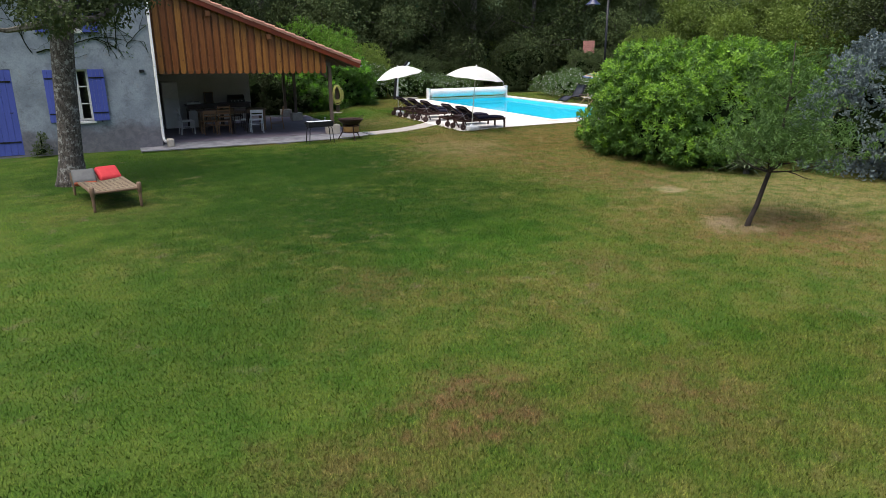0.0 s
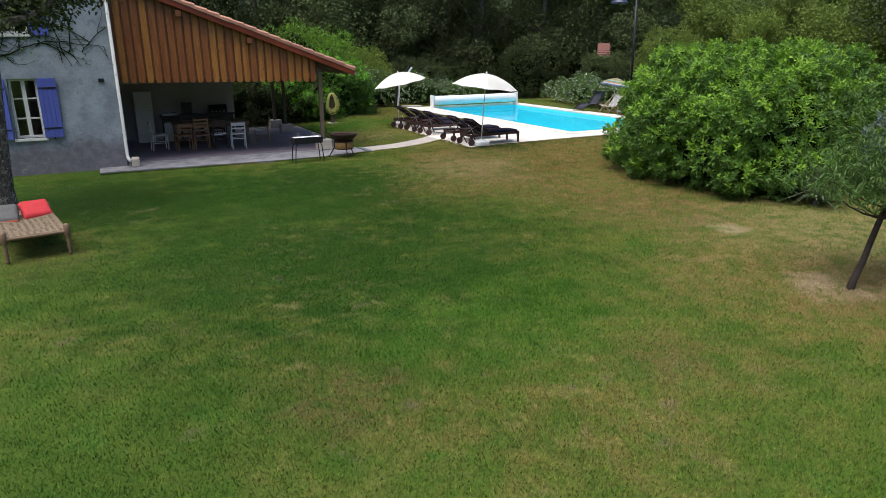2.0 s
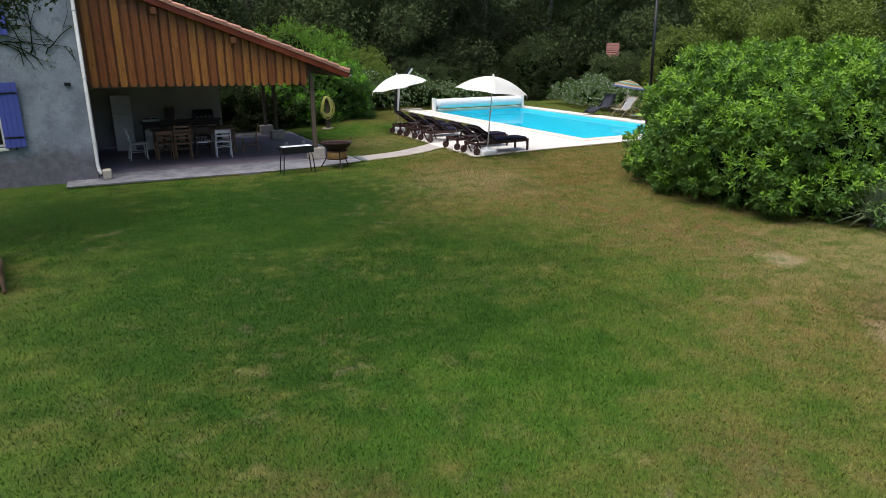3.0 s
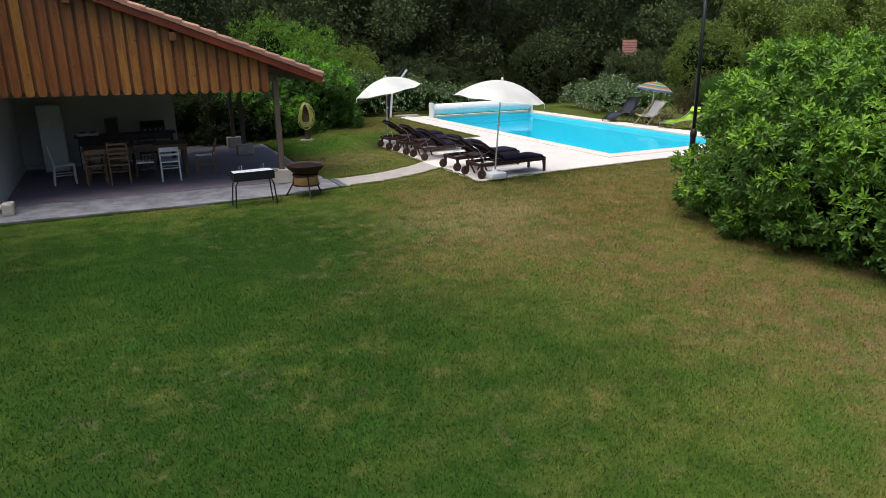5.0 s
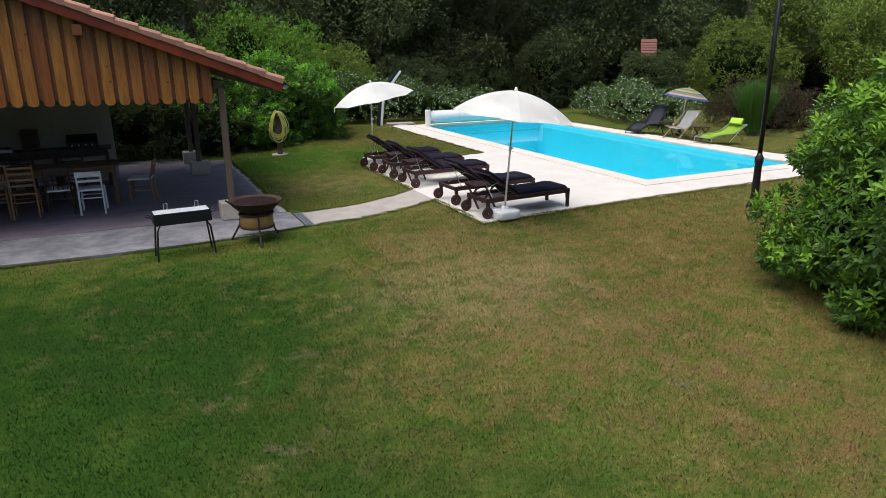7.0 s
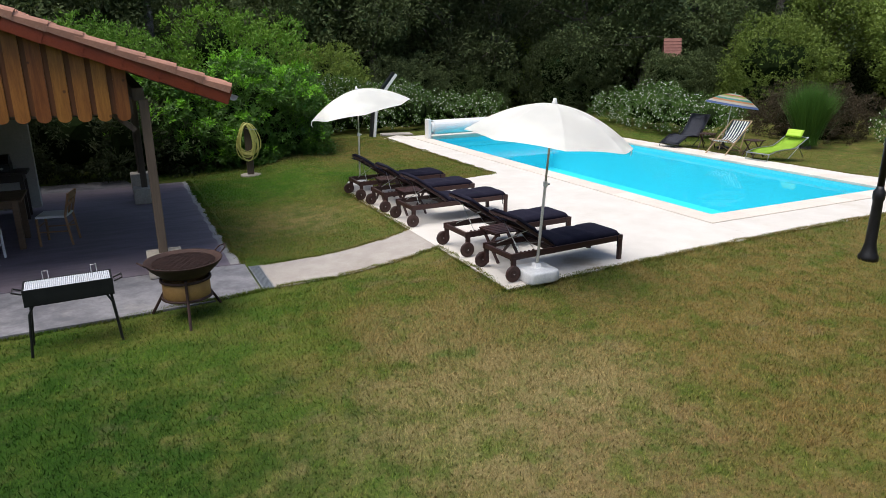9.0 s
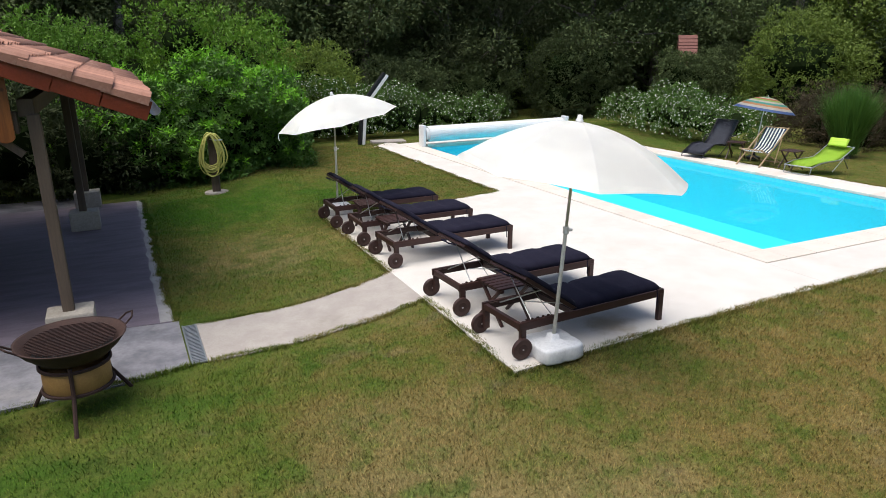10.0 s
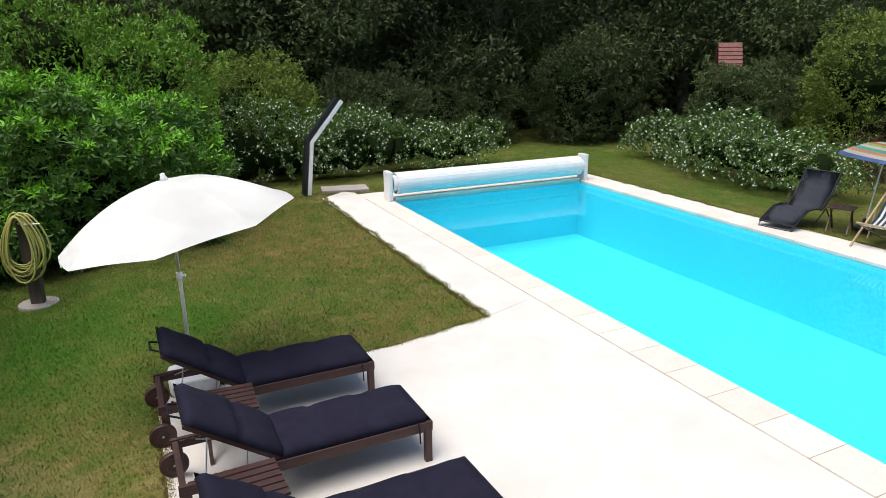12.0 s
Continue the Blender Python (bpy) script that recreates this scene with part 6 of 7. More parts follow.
def lamp_post():
    ob = thing("garden_lamp_post", "tall black iron lamp post on the lawn", "lamp post", pose(0.16, -2.44, -0.12))
    bm = bmesh.new()
    lathe(bm, [(0.125, -0.03), (0.125, 0.05), (0.10, 0.09), (0.085, 0.16), (0.07, 0.22), (0.062, 0.80), (0.075, 0.84), (0.075, 0.92), (0.05, 0.96), (0.042, 1.0)], 18)
    part("base", bm, M_BLACK, ob, smooth=True)
    bm = bmesh.new()
    rod(bm, [(0, 0, 0.98), (0, 0, 4.35)], [0.042, 0.036], 14)
    part("pole", bm, M_BLACK, ob, smooth=True)
    bm = bmesh.new()
    rod(bm, [(0, 0, 4.25), (-0.1, 0, 4.5), (-0.35, 0, 4.62), (-0.55, 0, 4.52), (-0.62, 0, 4.36)], 0.02, 8)
    part("bracket", bm, M_BLACK, ob, smooth=True)
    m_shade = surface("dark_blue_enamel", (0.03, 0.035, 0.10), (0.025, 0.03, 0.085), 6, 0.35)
    bm = bmesh.new()
    lathe(bm, [(0.03, 0.30), (0.07, 0.26), (0.10, 0.17), (0.24, 0.06), (0.25, 0.04), (0.235, 0.045), (0.09, 0.15), (0.02, 0.26)], 24, (-0.62, 0, 4.06))
    part("shade", bm, m_shade, ob, "dark blue enamel shade", True)
    bm = bmesh.new()
    lathe(bm, [(0.03, 0.15), (0.05, 0.10), (0.055, 0.06), (0.04, 0.02), (0.0, 0.005)], 14, (-0.62, 0, 4.06))
    part("bulb", bm, M_GLASS, ob, smooth=True)


lamp_post()


# ---- chairs on the far side of the pool ----
def sling(bm, line, width, thick=0.006):
    """A strip of cloth along (x, z) points."""
    rows = [[bm.verts.new((x, s * width / 2, z)) for s in (-1, -0.5, 0, 0.5, 1)] for x, z in line]
    for a, b in zip(rows, rows[1:]):
        for j in range(4):
            bm.faces.new((a[j], b[j], b[j + 1], a[j + 1]))
    for r, (x, z) in zip(rows, line):
        for j, f in ((1, 0.7), (2, 1), (3, 0.7)):
            r[j].co.z -= 0.018 * f
    bmesh.ops.solidify(bm, geom=bm.faces[:], thickness=thick)


def tube_lounger(m, cloth, frame_mat, label, line, pillow=None, arms=True):
    """Folding sling lounger on a bent tube frame; line runs from the foot to the head."""
    ob = thing("folding_lounger", label, "lounger", m)
    bm = bmesh.new()
    sling(bm, line, 0.56)
    part("sling", bm, cloth, ob, "", True)
    for s in (-1, 1):
        bm = bmesh.new()
        rod(bm, [(x, s * 0.29, z) for x, z in line], 0.013, 8)
        part("side_tube", bm, frame_mat, ob)
        bm = bmesh.new()
        k = len(line) // 2
        rod(bm, [(line[k][0] - 0.28, s * 0.30, 0.0), (line[k][0] + 0.1, s * 0.305, line[k][1] + 0.02), (line[k][0] + 0.36, s * 0.30, 0.0)], 0.012, 8)
        part("leg", bm, frame_mat, ob)
        if not arms:
            continue
        bm = bmesh.new()
        rod(bm, [(line[k][0] - 0.05, s * 0.31, line[k][1] + 0.02), (line[k][0] + 0.08, s * 0.32, line[k][1] + 0.20), (line[k][0] + 0.42, s * 0.31, line[k][1] + 0.22)], 0.014, 8)
        part("armrest", bm, frame_mat, ob)
    for x, z in (line[0], line[-1]):
        bm = bmesh.new()
        rod(bm, [(x, -0.29, z), (x, 0.29, z)], 0.013, 8)
        part("end_tube", bm, frame_mat, ob)
    bm = bmesh.new()
    rod(bm, [(line[0][0] + 0.02, -0.28, line[0][1]), (line[0][0] - 0.03, -0.28, 0.015), (line[0][0] - 0.03, 0.28, 0.015), (line[0][0] + 0.02, 0.28, line[0][1])], 0.012, 8)
    part("foot_tube", bm, frame_mat, ob)
    if pillow:
        bm = bmesh.new()
        x, z = line[-2]
        cushion(bm, Matrix.Translation((x - 0.06, 0, z + 0.06)) @ Matrix.Rotation(radians(-55), 4, "Y"), 0.2, 0.42, 0.08)
        part("head_pillow", bm, pillow, ob, "", True)


M_LIME = surface("lime_sling", (0.46, 0.72, 0.06), (0.42, 0.67, 0.06), 6, 0.7, grain=150)
M_GREY_SLING = surface("dark_grey_sling", (0.06, 0.064, 0.085), (0.08, 0.085, 0.11), 12, 0.8, grain=120)
tube_lounger(pose(4.70, 6.10, 0.0, 0, 0, 12), M_GREY_SLING, M_BLACK, "dark grey folding recliner with raised back", [(0.0, 0.10), (0.18, 0.19), (0.41, 0.29), (0.69, 0.29), (0.92, 0.23), (1.06, 0.33), (1.25, 0.56), (1.42, 0.80)])
tube_lounger(pose(4.97, 3.46, 0.0, 0, 0, 8), M_LIME, M_STEEL, "bright lime green folding lounger", [(0.0, 0.17), (0.3, 0.22), (0.6, 0.23), (0.9, 0.22), (1.1, 0.23), (1.32, 0.31), (1.50, 0.39), (1.62, 0.44)], M_LIME, False)


def deck_chair():
    ob = thing("deck_chair", "wooden deck chair with blue and white striped canvas", "deck chair", pose(4.86, 4.64, 0.0, 0, 0, 10))
    m_navy = surface("navy_stripe", (0.03, 0.06, 0.13), (0.04, 0.075, 0.15), 8, 0.8)
    wood = surface("pale_beech", (0.40, 0.29, 0.17), (0.33, 0.23, 0.13), 5, 0.6, stretch=(1, 6, 6))
    line = [(0.12, 0.34), (0.3, 0.28), (0.5, 0.27), (0.7, 0.36), (0.88, 0.55), (1.05, 0.76)]
    n = 13
    for k in range(n):
        bm = bmesh.new()
        w = 0.48 / n
        y = -0.24 + (k + 0.5) * w
        rows = [[bm.verts.new((x, y + s * w / 2, z)) for s in (-1, 1)] for x, z in line]
        for a, b in zip(rows, rows[1:]):
            bm.faces.new((a[0], b[0], b[1], a[1]))
        bmesh.ops.solidify(bm, geom=bm.faces[:], thickness=0.004)
        part("canvas_stripe", bm, M_CANVAS if k % 2 else m_navy, ob)
    for s in (-1, 1):
        bm = bmesh.new()
        rod(bm, [(0.02, s * 0.27, 0.0), (1.08, s * 0.27, 0.78)], 0.018, 4)
        part("back_rail", bm, wood, ob)
        bm = bmesh.new()
        rod(bm, [(0.95, s * 0.24, 0.0), (0.10, s * 0.24, 0.36)], 0.018, 4)
        part("seat_rail", bm, wood, ob)
        bm = bmesh.new()
        rod(bm, [(0.62, s * 0.29, 0.02), (0.80, s * 0.29, 0.56)], 0.014, 4)
        part("prop", bm, wood, ob)
    for x, z in ((0.10, 0.36), (1.07, 0.77), (0.93, 0.01)):
        bm = bmesh.new()
        rod(bm, [(x, -0.27, z), (x, 0.27, z)], 0.016, 8)
        part("crossbar", bm, wood, ob)


deck_chair()


def stool(m):
    ob = thing("folding_stool", "small dark wooden folding stool", "stool", m, "stools by the pool chairs")
    for k in range(5):
        bm = bmesh.new()
        box(bm, (-0.15 + k * 0.075, 0, 0.40), (0.06, 0.38, 0.018), 0.003)
        part("top_slat", bm, M_DARKWOOD, ob)
    for y in (-0.15, 0.15):
        for s in (1, -1):
            bm = bmesh.new()
            rod(bm, [(-0.20 * s, y + 0.012 * s, 0.0), (0.17 * s, y + 0.012 * s, 0.39)], 0.016, 4)
            part("leg", bm, M_DARKWOOD, ob)


stool(pose(5.60, 5.62, -0.03, 0, 0, 25))
stool(pose(5.42, 3.98, -0.01, 0, 0, 5))


def striped_parasol():
    ob = thing("striped_parasol", "small parasol with rainbow stripes beside the pool chairs", "parasol", pose(6.12, 5.55, -0.06))
    n = Vector((0.14, -0.08, 1)).normalized()
    turn = n.to_track_quat("Z", "Y").to_matrix().to_4x4()
    rim = Matrix.Translation((0.04, -0.12, 1.16)) @ turn
    colours = [(0.55, 0.50, 0.44), (0.12, 0.42, 0.22), (0.62, 0.58, 0.48), (0.55, 0.16, 0.09), (0.35, 0.50, 0.12), (0.62, 0.58, 0.50), (0.10, 0.40, 0.34), (0.60, 0.30, 0.14), (0.60, 0.57, 0.50), (0.10, 0.17, 0.38)]
    radius, height, sides = 0.70, 0.31, 32
    for k, c in enumerate(colours):
        bm = bmesh.new()
        rows = []
        for u in (k / 10, (k + 1) / 10):
            u = max(u, 0.004)
            rows.append([bm.verts.new((radius * u * math.cos(w) * (1 - 0.03 * u * math.sin(math.pi * (j % 4) / 4)), radius * u * math.sin(w) * (1 - 0.03 * u * math.sin(math.pi * (j % 4) / 4)), height * (1 - u ** 1.8))) for j, w in ((j, 2 * math.pi * j / sides) for j in range(sides))])
        for j in range(sides):
            bm.faces.new((rows[0][j], rows[0][(j + 1) % sides], rows[1][(j + 1) % sides], rows[1][j]))
        bmesh.ops.solidify(bm, geom=bm.faces[:], thickness=0.003)
        band = part("canopy_band", bm, surface("parasol_stripe", c, tuple(0.9 * v for v in c), 6, 0.8), ob)
        band.matrix_basis = rim
    bm = bmesh.new()
    rod(bm, [(0, 0, 0.0), (0.05, -0.08, 1.0), rim @ Vector((0, 0, height + 0.04))], 0.013, 8)
    part("pole", bm, M_PLASTIC, ob)
    bm = bmesh.new()
    lathe(bm, [(0.16, 0.0), (0.16, 0.05), (0.05, 0.09), (0.025, 0.2)], 18)
    part("foot", bm, M_BLACK, ob)


striped_parasol()


# ---- the string bed under the tree ----
def string_bed():
    gz = ground_z(-15.6, -6.4)
    ob = thing("string_bed", "low wooden bed strung with patterned webbing", "bed", pose(-15.62, -6.35, gz, 0, 0, 11))
    wood = surface("turned_brown_wood", (0.21, 0.13, 0.08), (0.15, 0.09, 0.055), 6, 0.6)
    hx, hy, z = 0.42, 0.98, 0.40
    for x in (-hx, hx):
        for y in (-hy, hy):
            bm = bmesh.new()
            lathe(bm, [(0.022, 0), (0.03, 0.04), (0.02, 0.07), (0.034, 0.12), (0.024, 0.17), (0.036, 0.24), (0.026, 0.28), (0.045, 0.31), (0.045, 0.47), (0.03, 0.49)], 14, (x, y, 0))
            part("leg", bm, wood, ob, smooth=True)
    for x in (-hx, hx):
        bm = bmesh.new()
        rod(bm, [(x, -hy, z - 0.03), (x, hy, z - 0.03)], 0.028, 10)
        part("side_rail", bm, wood, ob)
    for y in (-hy, hy):
        bm = bmesh.new()
        rod(bm, [(-hx, y, z - 0.03), (hx, y, z - 0.03)], 0.028, 10)
        part("end_rail", bm, wood, ob)
    g = Graph("woven_webbing")
    check = g.tree.nodes.new("ShaderNodeTexChecker")
    check.inputs["Scale"].default_value = 16
    turned = g.node("ShaderNodeMapping", Rotation=(0, 0, radians(45)))
    g.link(g.co, turned.inputs["Vector"])
    g.link(turned.outputs["Vector"], check.inputs["Vector"])
    col = g.mix(check.outputs["Fac"], (0.42, 0.34, 0.23), (0.20, 0.14, 0.10))
    col = g.mix(g.span(g.noise(7, 4), 0.5, 0.6), col, (0.36, 0.28, 0.19))
    g.bump(g.noise(120), 0.6, 0.005)
    weave = g.done(col, 0.9)
    bm = bmesh.new()
    nx, ny = 14, 26
    grid = [[bm.verts.new((-hx + 2 * hx * i / nx, -hy + 2 * hy * j / ny, z - 0.05 * math.sin(math.pi * i / nx) * math.sin(math.pi * j / ny))) for j in range(ny + 1)] for i in range(nx + 1)]
    for i in range(nx):
        for j in range(ny):
            bm.faces.new((grid[i][j], grid[i + 1][j], grid[i + 1][j + 1], grid[i][j + 1]))
    bmesh.ops.solidify(bm, geom=bm.faces[:], thickness=0.02)
    part("webbing", bm, weave, ob, "woven beige and brown cord webbing")
    m_red = surface("red_fabric", (0.62, 0.045, 0.05), (0.55, 0.035, 0.045), 8, 0.85, grain=150)
    m_gray = surface("grey_fabric", (0.13, 0.13, 0.125), (0.10, 0.10, 0.10), 8, 0.85, grain=150)
    m_orange = surface("orange_fabric", (0.40, 0.09, 0.035), (0.33, 0.07, 0.03), 8, 0.85, grain=150)
    base = pose(-15.62, -6.35, gz, 0, 0, 11)
    pad = thing("cushion", "bright red cushion on the string bed", "cushion", base @ pose(-0.02, 0.56, z + 0.05, 30, 0, 6))
    bm = bmesh.new()
    cushion(bm, Matrix.Identity(4), 0.44, 0.44, 0.17)
    part("cover", bm, m_red, pad, "", True)
    bm = bmesh.new()
    rod(bm, [(0.01, -0.21, 0), (0.43, -0.21, 0)], 0.014, 6)
    part("trim", bm, m_orange, pad)
    pad = thing("cushion", "grey and rust orange cushion on the string bed", "cushion", base @ pose(-0.50, 0.50, z + 0.05, 32, 0, -6))
    bm = bmesh.new()
    cushion(bm, Matrix.Identity(4), 0.44, 0.44, 0.16)
    part("cover", bm, m_gray, pad, "", True)
    bm = bmesh.new()
    box(bm, (0.22, -0.19, 0.005), (0.42, 0.07, 0.085), 0.03)
    part("band", bm, m_orange, pad, "rust orange band")


string_bed()

# ---- terrace furniture ----
FLOOR = -0.19
M_OAK = surface("aged_oak", (0.16, 0.095, 0.05), (0.115, 0.068, 0.036), 4, 0.55, stretch=(0.6, 5, 5))
M_HONEY = surface("honey_wood", (0.30, 0.16, 0.07), (0.24, 0.125, 0.055), 5, 0.5, stretch=(6, 6, 0.6))
M_EBONY = surface("dark_walnut", (0.045, 0.026, 0.02), (0.03, 0.018, 0.014), 5, 0.5)


def chair(m, label, wood, seat_mat, rungs=2, height=0.92, splats=0):
    """A plain dining chair; its back is at -y."""
    ob = thing("dining_chair", label, "chair", m, "chairs round the terrace table")
    w, d, sz = 0.40, 0.40, 0.45
    for x in (-w / 2, w / 2):
        bm = bmesh.new()
        rod(bm, [(x * 1.02, d / 2, 0), (x, d / 2, sz - 0.02)], 0.019, 6)
        part("leg", bm, wood, ob)
        bm = bmesh.new()
        rod(bm, [(x * 1.02, -d / 2 - 0.05, 0), (x, -d / 2, sz), (x, -d / 2 - 0.09, height)], 0.019, 6)
        part("back_post", bm, wood, ob)
        bm = bmesh.new()
        rod(bm, [(x, -d / 2, 0.22), (x, d / 2, 0.22)], 0.011, 6)
        part("stretcher", bm, wood, ob)
    bm = bmesh.new()
    box(bm, (0, 0, sz), (w + 0.03, d + 0.03, 0.035), 0.012)
    part("seat", bm, seat_mat, ob)
    for k in range(rungs):
        z = height - 0.05 - k * (height - sz - 0.1) / max(rungs, 1)
        bm = bmesh.new()
        box(bm, (0, -d / 2 - 0.09 * (z - sz) / (height - sz), z), (w, 0.018, 0.10 if rungs < 3 and k == 0 else 0.045), 0.005)
        part("back_rail", bm, wood, ob)
    for k in range(splats):
        x = (k - (splats - 1) / 2) * 0.075
        bm = bmesh.new()
        rod(bm, [(x, -d / 2 - 0.005, sz + 0.02), (x, -d / 2 - 0.08, height - 0.06)], 0.009, 5)
        part("spindle", bm, wood, ob)
    for y in (-d / 2, d / 2):
        bm = bmesh.new()
        rod(bm, [(-w / 2, y, 0.30), (w / 2, y, 0.30)], 0.011, 6)
        part("front_rung", bm, wood, ob)


chair(pose(-10.63, 3.22, FLOOR, 0, 0, -4), "white painted wooden chair at the terrace table", M_WHITE, M_WHITE, 2, 0.80)
chair(pose(-11.72, 3.36, FLOOR, 0, 0, 0), "honey brown ladder-back chair at the terrace table", M_HONEY, M_HONEY, 4, 0.98)
chair(pose(-12.22, 3.50, FLOOR, 0, 0, 6), "honey brown wooden chair at the terrace table", M_HONEY, M_HONEY, 2, 0.82, 2)
chair(pose(-11.16, 3.42, FLOOR, 0, 0, -2), "dark spindle-back chair with a pale seat cushion", M_EBONY, M_WHITE, 1, 0.88, 5)
chair(pose(-12.88, 3.95, FLOOR, 0, 0, -84), "white painted chair at the head of the table", M_WHITE, M_WHITE, 2, 0.88)
chair(pose(-9.75, 3.95, FLOOR, 0, 0, 78), "rustic wooden chair with a pale cushion", M_HONEY, M_WHITE, 2, 0.80, 2)
chair(pose(-11.0, 5.05, FLOOR, 0, 0, 180), "dark wooden chair behind the terrace table", M_EBONY, M_EBONY, 2, 0.9)
chair(pose(-11.9, 5.05, FLOOR, 0, 0, 180), "dark wooden chair behind the terrace table", M_EBONY, M_EBONY, 2, 0.9)


def dining_table():
    ob = thing("dining_table", "long dark wooden dining table on the terrace", "table", pose(-11.3, 4.15, FLOOR))
    for k in range(5):
        bm = bmesh.new()
        box(bm, (0, -0.36 + k * 0.18, 0.745), (2.35, 0.176, 0.035), 0.005)
        part("top_board", bm, M_OAK, ob)
    for y in (-0.36, 0.36):
        bm = bmesh.new()
        box(bm, (0, y, 0.675), (2.1, 0.03, 0.10), 0.004)
        part("apron", bm, M_OAK, ob)
        for x in (-1.08, 1.08):
            bm = bmesh.new()
            box(bm, (x, y, 0.363), (0.085, 0.085, 0.726), 0.008)
            part("leg", bm, M_OAK, ob)


dining_table()


def fridge():
    ob = thing("refrigerator", "white upright refrigerator against the terrace wall", "refrigerator", pose(-13.15, 6.13, FLOOR))
    bm = bmesh.new()
    box(bm, (0, 0.02, 0.84), (0.55, 0.5, 1.68), 0.02)
    part("body", bm, M_WHITE, ob)
    for z, h in ((0.58, 1.08), (1.41, 0.52)):
        bm = bmesh.new()
        box(bm, (0, -0.255, z), (0.54, 0.05, h), 0.014)
        d = part("fridge_door", bm, M_WHITE, ob)
        bm = bmesh.new()
        box(bm, (-0.22, -0.292, z + (h / 2 - 0.12) * (1 if z < 1 else -1)), (0.03, 0.03, 0.16), 0.008)
        part("handle", bm, M_WHITE, d)


fridge()


def console():
    ob = thing("sideboard_table", "long dark wooden serving table along the terrace wall", "table", pose(-11.45, 6.12, FLOOR))
    bm = bmesh.new()
    box(bm, (0, 0, 0.83), (2.45, 0.5, 0.045), 0.008)
    part("tabletop", bm, M_EBONY, ob)
    bm = bmesh.new()
    box(bm, (0, -0.02, 0.74), (2.3, 0.42, 0.13), 0.006)
    part("apron", bm, M_EBONY, ob)
    for x in (-1.12, 0.1, 1.12):
        for y in (-0.2, 0.2):
            bm = bmesh.new()
            box(bm, (x, y, 0.337), (0.07, 0.07, 0.674), 0.006)
            part("leg", bm, M_EBONY, ob)
    top = FLOOR + 0.853
    ob = thing("gas_grill", "black table-top gas grill with a closed lid", "grill", pose(-10.78, 6.12, top))
    bm = bmesh.new()
    box(bm, (0, 0, 0.07), (0.62, 0.40, 0.14), 0.015)
    part("body", bm, M_BLACK, ob)
    bm = bmesh.new()
    rows = [[bm.verts.new((x, -0.19 + 0.38 * j / 8, 0.142 + 0.15 * math.sin(math.pi * j / 8) ** 0.6)) for j in range(9)] for x in (-0.3, 0.3)]
    for j in range(8):
        bm.faces.new((rows[0][j], rows[1][j], rows[1][j + 1], rows[0][j + 1]))
    bm.faces.new(rows[0]), bm.faces.new(rows[1][::-1])
    part("lid", bm, M_BLACK, ob)
    for k in range(4):
        bm = bmesh.new()
        lathe(bm, [(0.022, 0), (0.02, 0.03), (0.0, 0.032)], 10, (-0.2 + 0.13 * k, -0.2, 0.07), Matrix.Rotation(radians(90), 4, "X"))
        part("knob", bm, M_STEEL, ob)
    ob = thing("wooden_crate", "dark wooden box standing on the serving table", "box", pose(-11.77, 6.2, top))
    bm = bmesh.new()
    box(bm, (0, 0, 0.21), (0.32, 0.2, 0.42), 0.01)
    part("case", bm, M_OAK, ob)
    bm = bmesh.new()
    box(bm, (0, -0.105, 0.21), (0.26, 0.012, 0.36), 0.004)
    part("front_board", bm, M_EBONY, ob)
    ob = thing("camping_stove", "flat two-burner stove on the serving table", "stove", pose(-12.35, 6.1, top))
    bm = bmesh.new()
    box(bm, (0, 0, 0.035), (0.5, 0.34, 0.07), 0.01)
    part("body", bm, M_STEEL, ob)
    for x in (-0.12, 0.12):
        bm = bmesh.new()
        lathe(bm, [(0.09, 0.072), (0.09, 0.085), (0.06, 0.09)], 14, (x, 0, 0))
        part("burner", bm, M_BLACK, ob)
    ob = thing("storage_box", "white box under the serving table", "box", pose(-12.3, 5.98, FLOOR))
    bm = bmesh.new()
    box(bm, (0, 0, 0.31), (0.56, 0.3, 0.62), 0.015)
    part("body", bm, M_WHITE, ob)
    bm = bmesh.new()
    box(bm, (0, -0.155, 0.45), (0.5, 0.012, 0.26), 0.006)
    part("drawer_front", bm, M_WHITE, ob)


console()


# ---- a tiled shed among the trees ----
def shed():
    ob = thing("pump_house", "narrow little red brick hut with a tiled roof in the wood", "hut", pose(SHED[0], SHED[1], -0.28, 0, 0, -38) @ Matrix.Diagonal((0.62, 0.85, 1.14, 1)))
    old_tile = surface("old_red_tile", (0.23, 0.10, 0.08), (0.17, 0.07, 0.06), 4, 0.85, grain=20, stain=(0.10, 0.06, 0.05))
    bm = bmesh.new()
    box(bm, (0, 0, 1.05), (0.9, 0.9, 2.1), 0.02)
    part("wall", bm, surface("red_planks", (0.25, 0.11, 0.08), (0.19, 0.08, 0.06), 3, 0.8), ob)
    for s in (-1, 1):
        slope = Matrix.Rotation(radians(-s * 48), 4, "X")
        bm = bmesh.new()
        box(bm, (0, s * 0.32, 2.43), (1.15, 0.92, 0.05), 0.01, slope)
        side = part("roof_slope", bm, old_tile, ob, "red clay tile roof")
        for k in range(6):
            bm = bmesh.new()
            u = (k + 0.5) / 6
            box(bm, (0, s * (0.62 - 0.58 * u), 2.14 + 0.66 * u), (1.17, 0.19, 0.035), 0.006, Matrix.Rotation(radians(-s * 40), 4, "X"))
            part("tile_course", bm, old_tile, side)


shed()


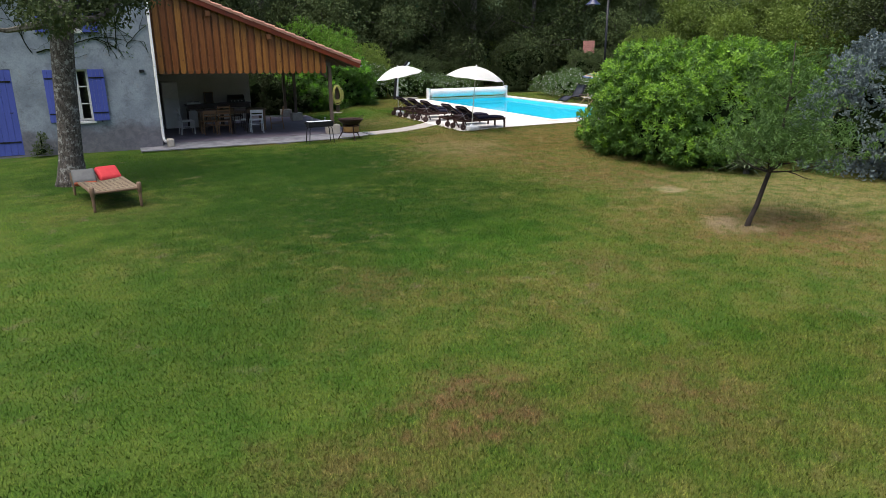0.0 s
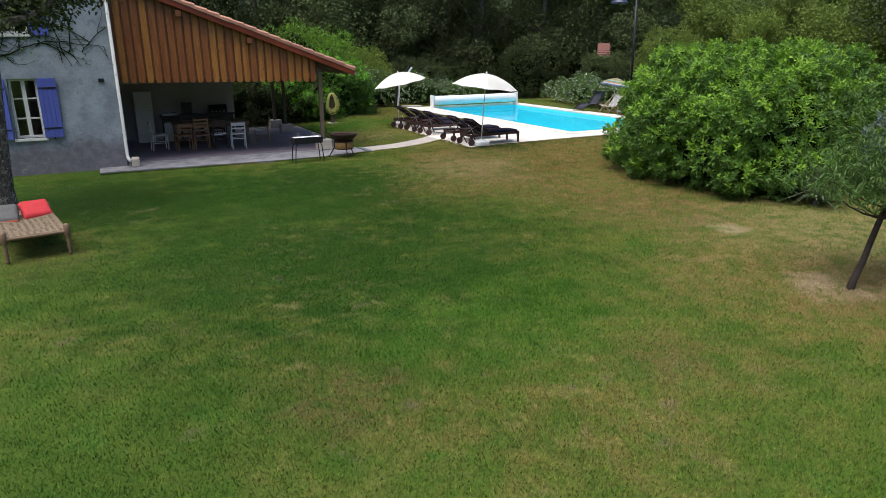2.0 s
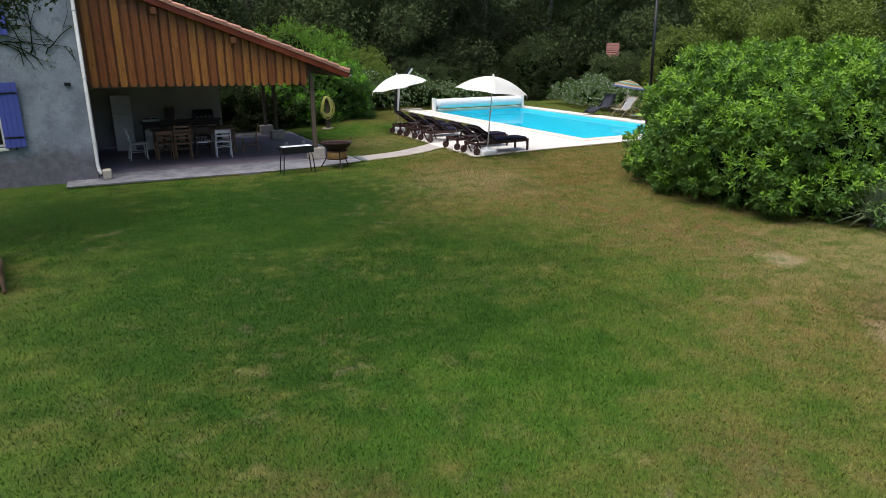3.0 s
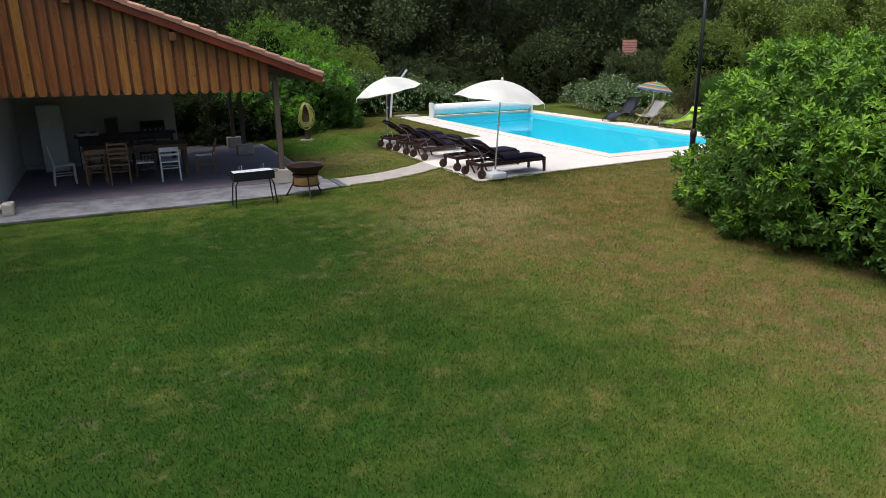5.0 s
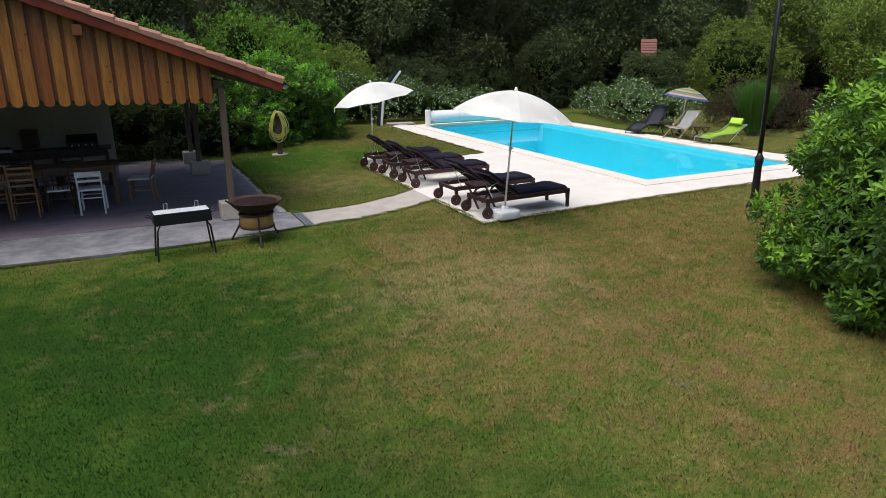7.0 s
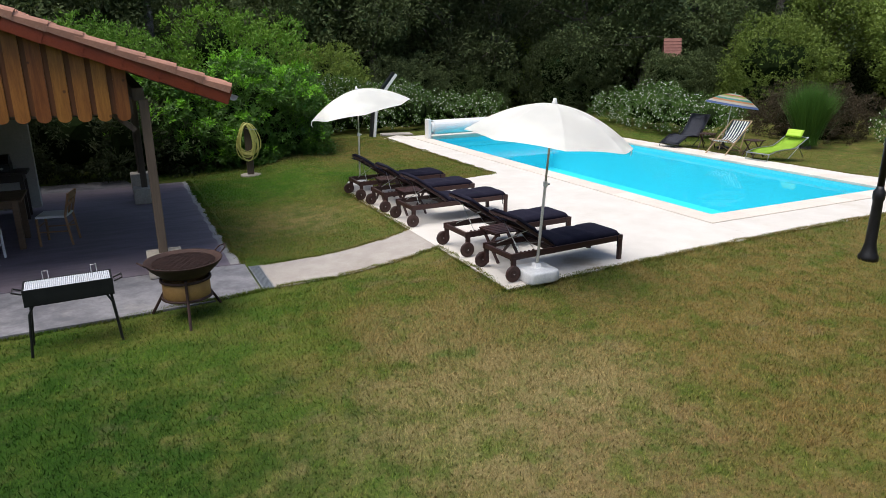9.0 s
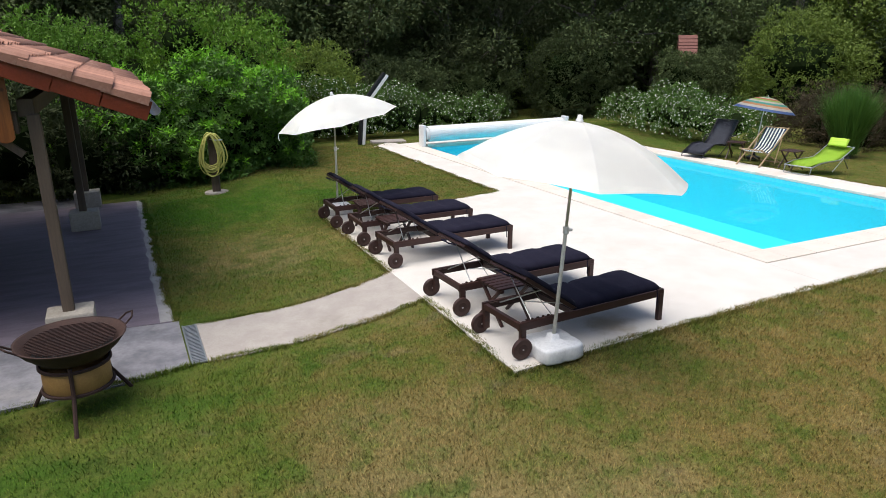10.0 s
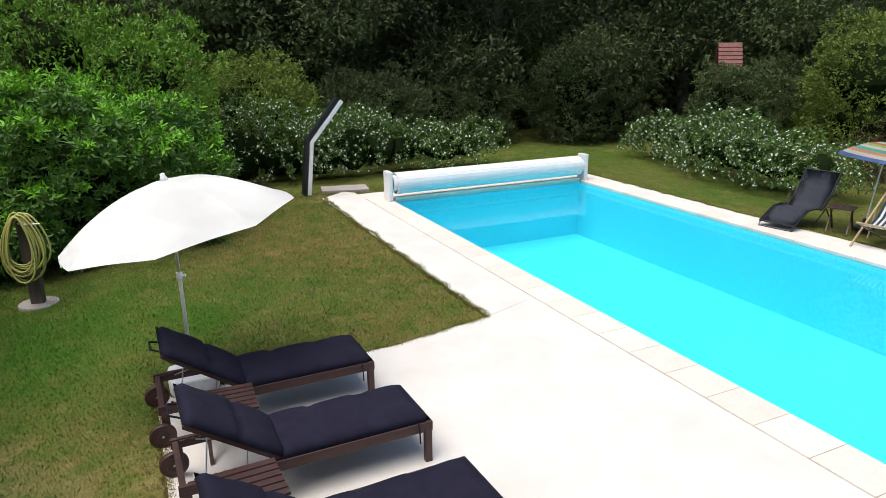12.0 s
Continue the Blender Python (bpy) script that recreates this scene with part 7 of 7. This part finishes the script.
# ---- tiles of the lean-to ----
def lay_tiles():
    """Overlapping clay tiles; the ones by the gable edge lie singly."""
    w, expo, long = 0.215, 0.34, 0.42
    tilt = math.radians(PITCH)
    n_rows = int(math.hypot(TOP_X - EAVE_X, TOP_Z - EAVE_Z) / expo)
    def profile(lift):
        pts = []
        for j in range(7):
            u = j / 6
            pts.append((u * w - w / 2, 0.045 * max(0.0, math.sin(math.pi * min(1.0, u * 1.35))) + lift))
        return pts
    bm = bmesh.new()
    front, back = profile(0.045), profile(0.012)
    a = [bm.verts.new((0.0, y, z)) for y, z in front]
    b = [bm.verts.new((-long, y, z)) for y, z in back]
    c = [bm.verts.new((0.0, y, z - 0.022)) for y, z in front]
    for j in range(6):
        bm.faces.new((a[j], a[j + 1], b[j + 1], b[j]))
        bm.faces.new((a[j], c[j], c[j + 1], a[j + 1]))
    low = [bm.verts.new((x, front[0][0], -0.04)) for x in (0.0, -long)]
    bm.faces.new((low[0], a[0], b[0], low[1]))
    tile = mesh_of("roof_tile", bm, M_TILE)
    rest_v, rest_t = [], []
    rng = np.random.default_rng(8)
    co = np.array([v.co[:] for v in tile.vertices])
    tile.calc_loop_triangles()
    tri = np.array([t.vertices[:] for t in tile.loop_triangles])
    for r in range(n_rows + 1):
        s = r * expo - 0.03
        cx, cz = EAVE_X - s * math.cos(tilt), EAVE_Z + 0.075 + s * math.sin(tilt)
        for k in range(33):
            y = 1.27 + k * w
            m = Matrix.Translation((cx + rng.normal() * 0.006, y, cz + rng.normal() * 0.003)) @ Matrix.Rotation(tilt, 4, "Y") @ Matrix.Rotation(rng.normal() * 0.012, 4, "Z")
            if k < 13:
                ob = part("roof_tile", tile, None, LEANTO)
                ob.matrix_basis = m
            else:
                q = np.array(m)
                rest_t.append(tri + len(rest_v) * len(co))
                rest_v.append(co @ q[:3, :3].T + q[:3, 3])
    ob = part("roof_tiles_rest", fast_mesh("roof_tiles_rest", np.concatenate(rest_v), np.concatenate(rest_t), M_TILE), None, LEANTO)
    tagged(ob, kind="stuff")


lay_tiles()


# ---- grass ----
def build_grass():
    """Blades over the part of the lawn that lies open to the walk."""
    rng = np.random.default_rng(1)
    n = 1400000
    # thickest along the middle of the garden, thinner towards its sides
    u, v = rng.random(n), rng.normal(size=n)
    y = -20.8 + 20.8 * u ** 1.15 - 2.4 * np.abs(rng.normal(size=n)) * (u < 0.12)
    x = -8.3 + 0.49 * (y + 8) + v * (3.9 + 1.3 * u)
    wide = rng.random(n) < 0.42
    x = np.where(wide, -19 + 29 * rng.random(n), x)
    y = np.where(wide, -25.0 + 41.2 * rng.random(n), y)
    # the lawn by the pool
    pool = rng.random(n) < 0.16
    x = np.where(pool, -7.3 + 7.5 * rng.random(n), x)
    y = np.where(pool, -5.0 + 17.5 * rng.random(n), y)
    # the near end of the lawn
    near = rng.random(n) < 0.09
    x = np.where(near, -17.5 + 9.5 * rng.random(n), x)
    y = np.where(near, -21.5 + 4.8 * rng.random(n), y)
    ok = (x < 9.5) & (x > -19)
    ok &= ~((x > -4.87) & (x < 5.5) & (y > -1.49 + np.clip(x + 4.9, 0, 4.3) * 0.056) & (y < 4.62 + (x + 4.86) * 0.08)) & ~((x > -1.33) & (x < 5.10) & (y > 4) & (y < 11.9))
    ok &= ~((x < -7.41) & (y > 0.30 - 0.14 * np.sin(np.pi * np.clip((x + 13.0) / 6.2, 0, 1)))) & ~((x < -7.2) & (y > 0.30) & (y < 1.5)) & ~((x < -13.9) & (y > 1.0))
    s = np.clip((x + 7.17) / 2.3, 0, 1)
    ok &= ~((x > -7.4) & (x < -4.8) & (y > 0.28 + 0.19 * s ** 2 - 0.07 * np.sin(np.pi * s)) & (y < 1.26 + 0.22 * s ** 1.6 - 0.12 * np.sin(np.pi * s)))
    thin = np.hypot(x + 4.8, y + 10.9) < 0.4
    ok &= ~(thin & (rng.random(n) < 0.8))
    x, y = x[ok], y[ok]
    # longer tufts that creep over the edges of the paving
    edges = [[(-4.90, -1.51), (-2.8, -1.37), (-0.56, -1.27), (3.0, -1.22), (5.6, -1.15)], [(-4.89, -1.51), (-4.88, 0.45)], [(-4.87, 1.5), (-4.86, 4.62), (-2.57, 4.72), (-1.33, 4.97)], [(-1.34, 4.97), (-1.32, 11.85)], [(5.25, 1.2), (5.10, 6.0), (5.05, 11.9)], [(-7.40, 1.5), (-7.42, 8.35)], [(-14.6, 0.24), (-13.0, 0.24), (-10.0, 0.10), (-7.3, 0.28)], [(-7.17, 0.26), (-6.4, 0.23), (-5.6, 0.29), (-4.87, 0.45)], [(-7.17, 1.27), (-6.4, 1.20), (-5.6, 1.30), (-4.87, 1.49)]]
    ex, ey = [], []
    for line in edges:
        for (xa, ya), (xb, yb) in zip(line, line[1:]):
            m = int(math.hypot(xb - xa, yb - ya) * 1500)
            q = rng.random(m)
            knots = 2 + int(6 * math.hypot(xb - xa, yb - ya))
            clump = np.interp(q, np.linspace(0, 1, knots), rng.normal(size=knots) * 0.022)
            ex.append(xa + (xb - xa) * q + rng.normal(size=m) * 0.022 + clump)
            ey.append(ya + (yb - ya) * q + rng.normal(size=m) * 0.022 + clump)
    fringe = len(x)
    x, y = np.concatenate([x, *ex]), np.concatenate([y, *ey])
    n = len(x)
    d = np.hypot(np.maximum(np.maximum(-4.85 - x, 0), x - 5.2), np.maximum(np.maximum(-1.4 - y, 0), y - 12.5))
    z = -0.022 - 0.235 * (1 - np.exp(-d / 1.8))
    a = rng.uniform(0, 2 * np.pi, n)
    h = rng.uniform(0.014, 0.032, n) * (0.95 + 0.15 * np.sin(x * 1.7 + 2) * np.cos(y * 1.3))
    h[fringe:] += 0.012
    w = rng.uniform(0.003, 0.0062, n)
    lean = rng.uniform(0.2, 1.25, n) * h
    b = rng.uniform(0, 2 * np.pi, n)
    p = np.stack([x, y, z], 1)
    side = np.stack([np.cos(a), np.sin(a), 0 * a], 1) * w[:, None]
    tip = p + np.stack([np.cos(b) * lean, np.sin(b) * lean, h + 0.008], 1)
    verts = np.stack([p - side, p + side, tip], 1).reshape(-1, 3)
    me = fast_mesh("grass", verts, np.arange(3 * n).reshape(-1, 3), M_BLADE)
    tagged(new("grass", me), "short mown grass blades, green and straw coloured", "grass", kind="stuff")


build_grass()
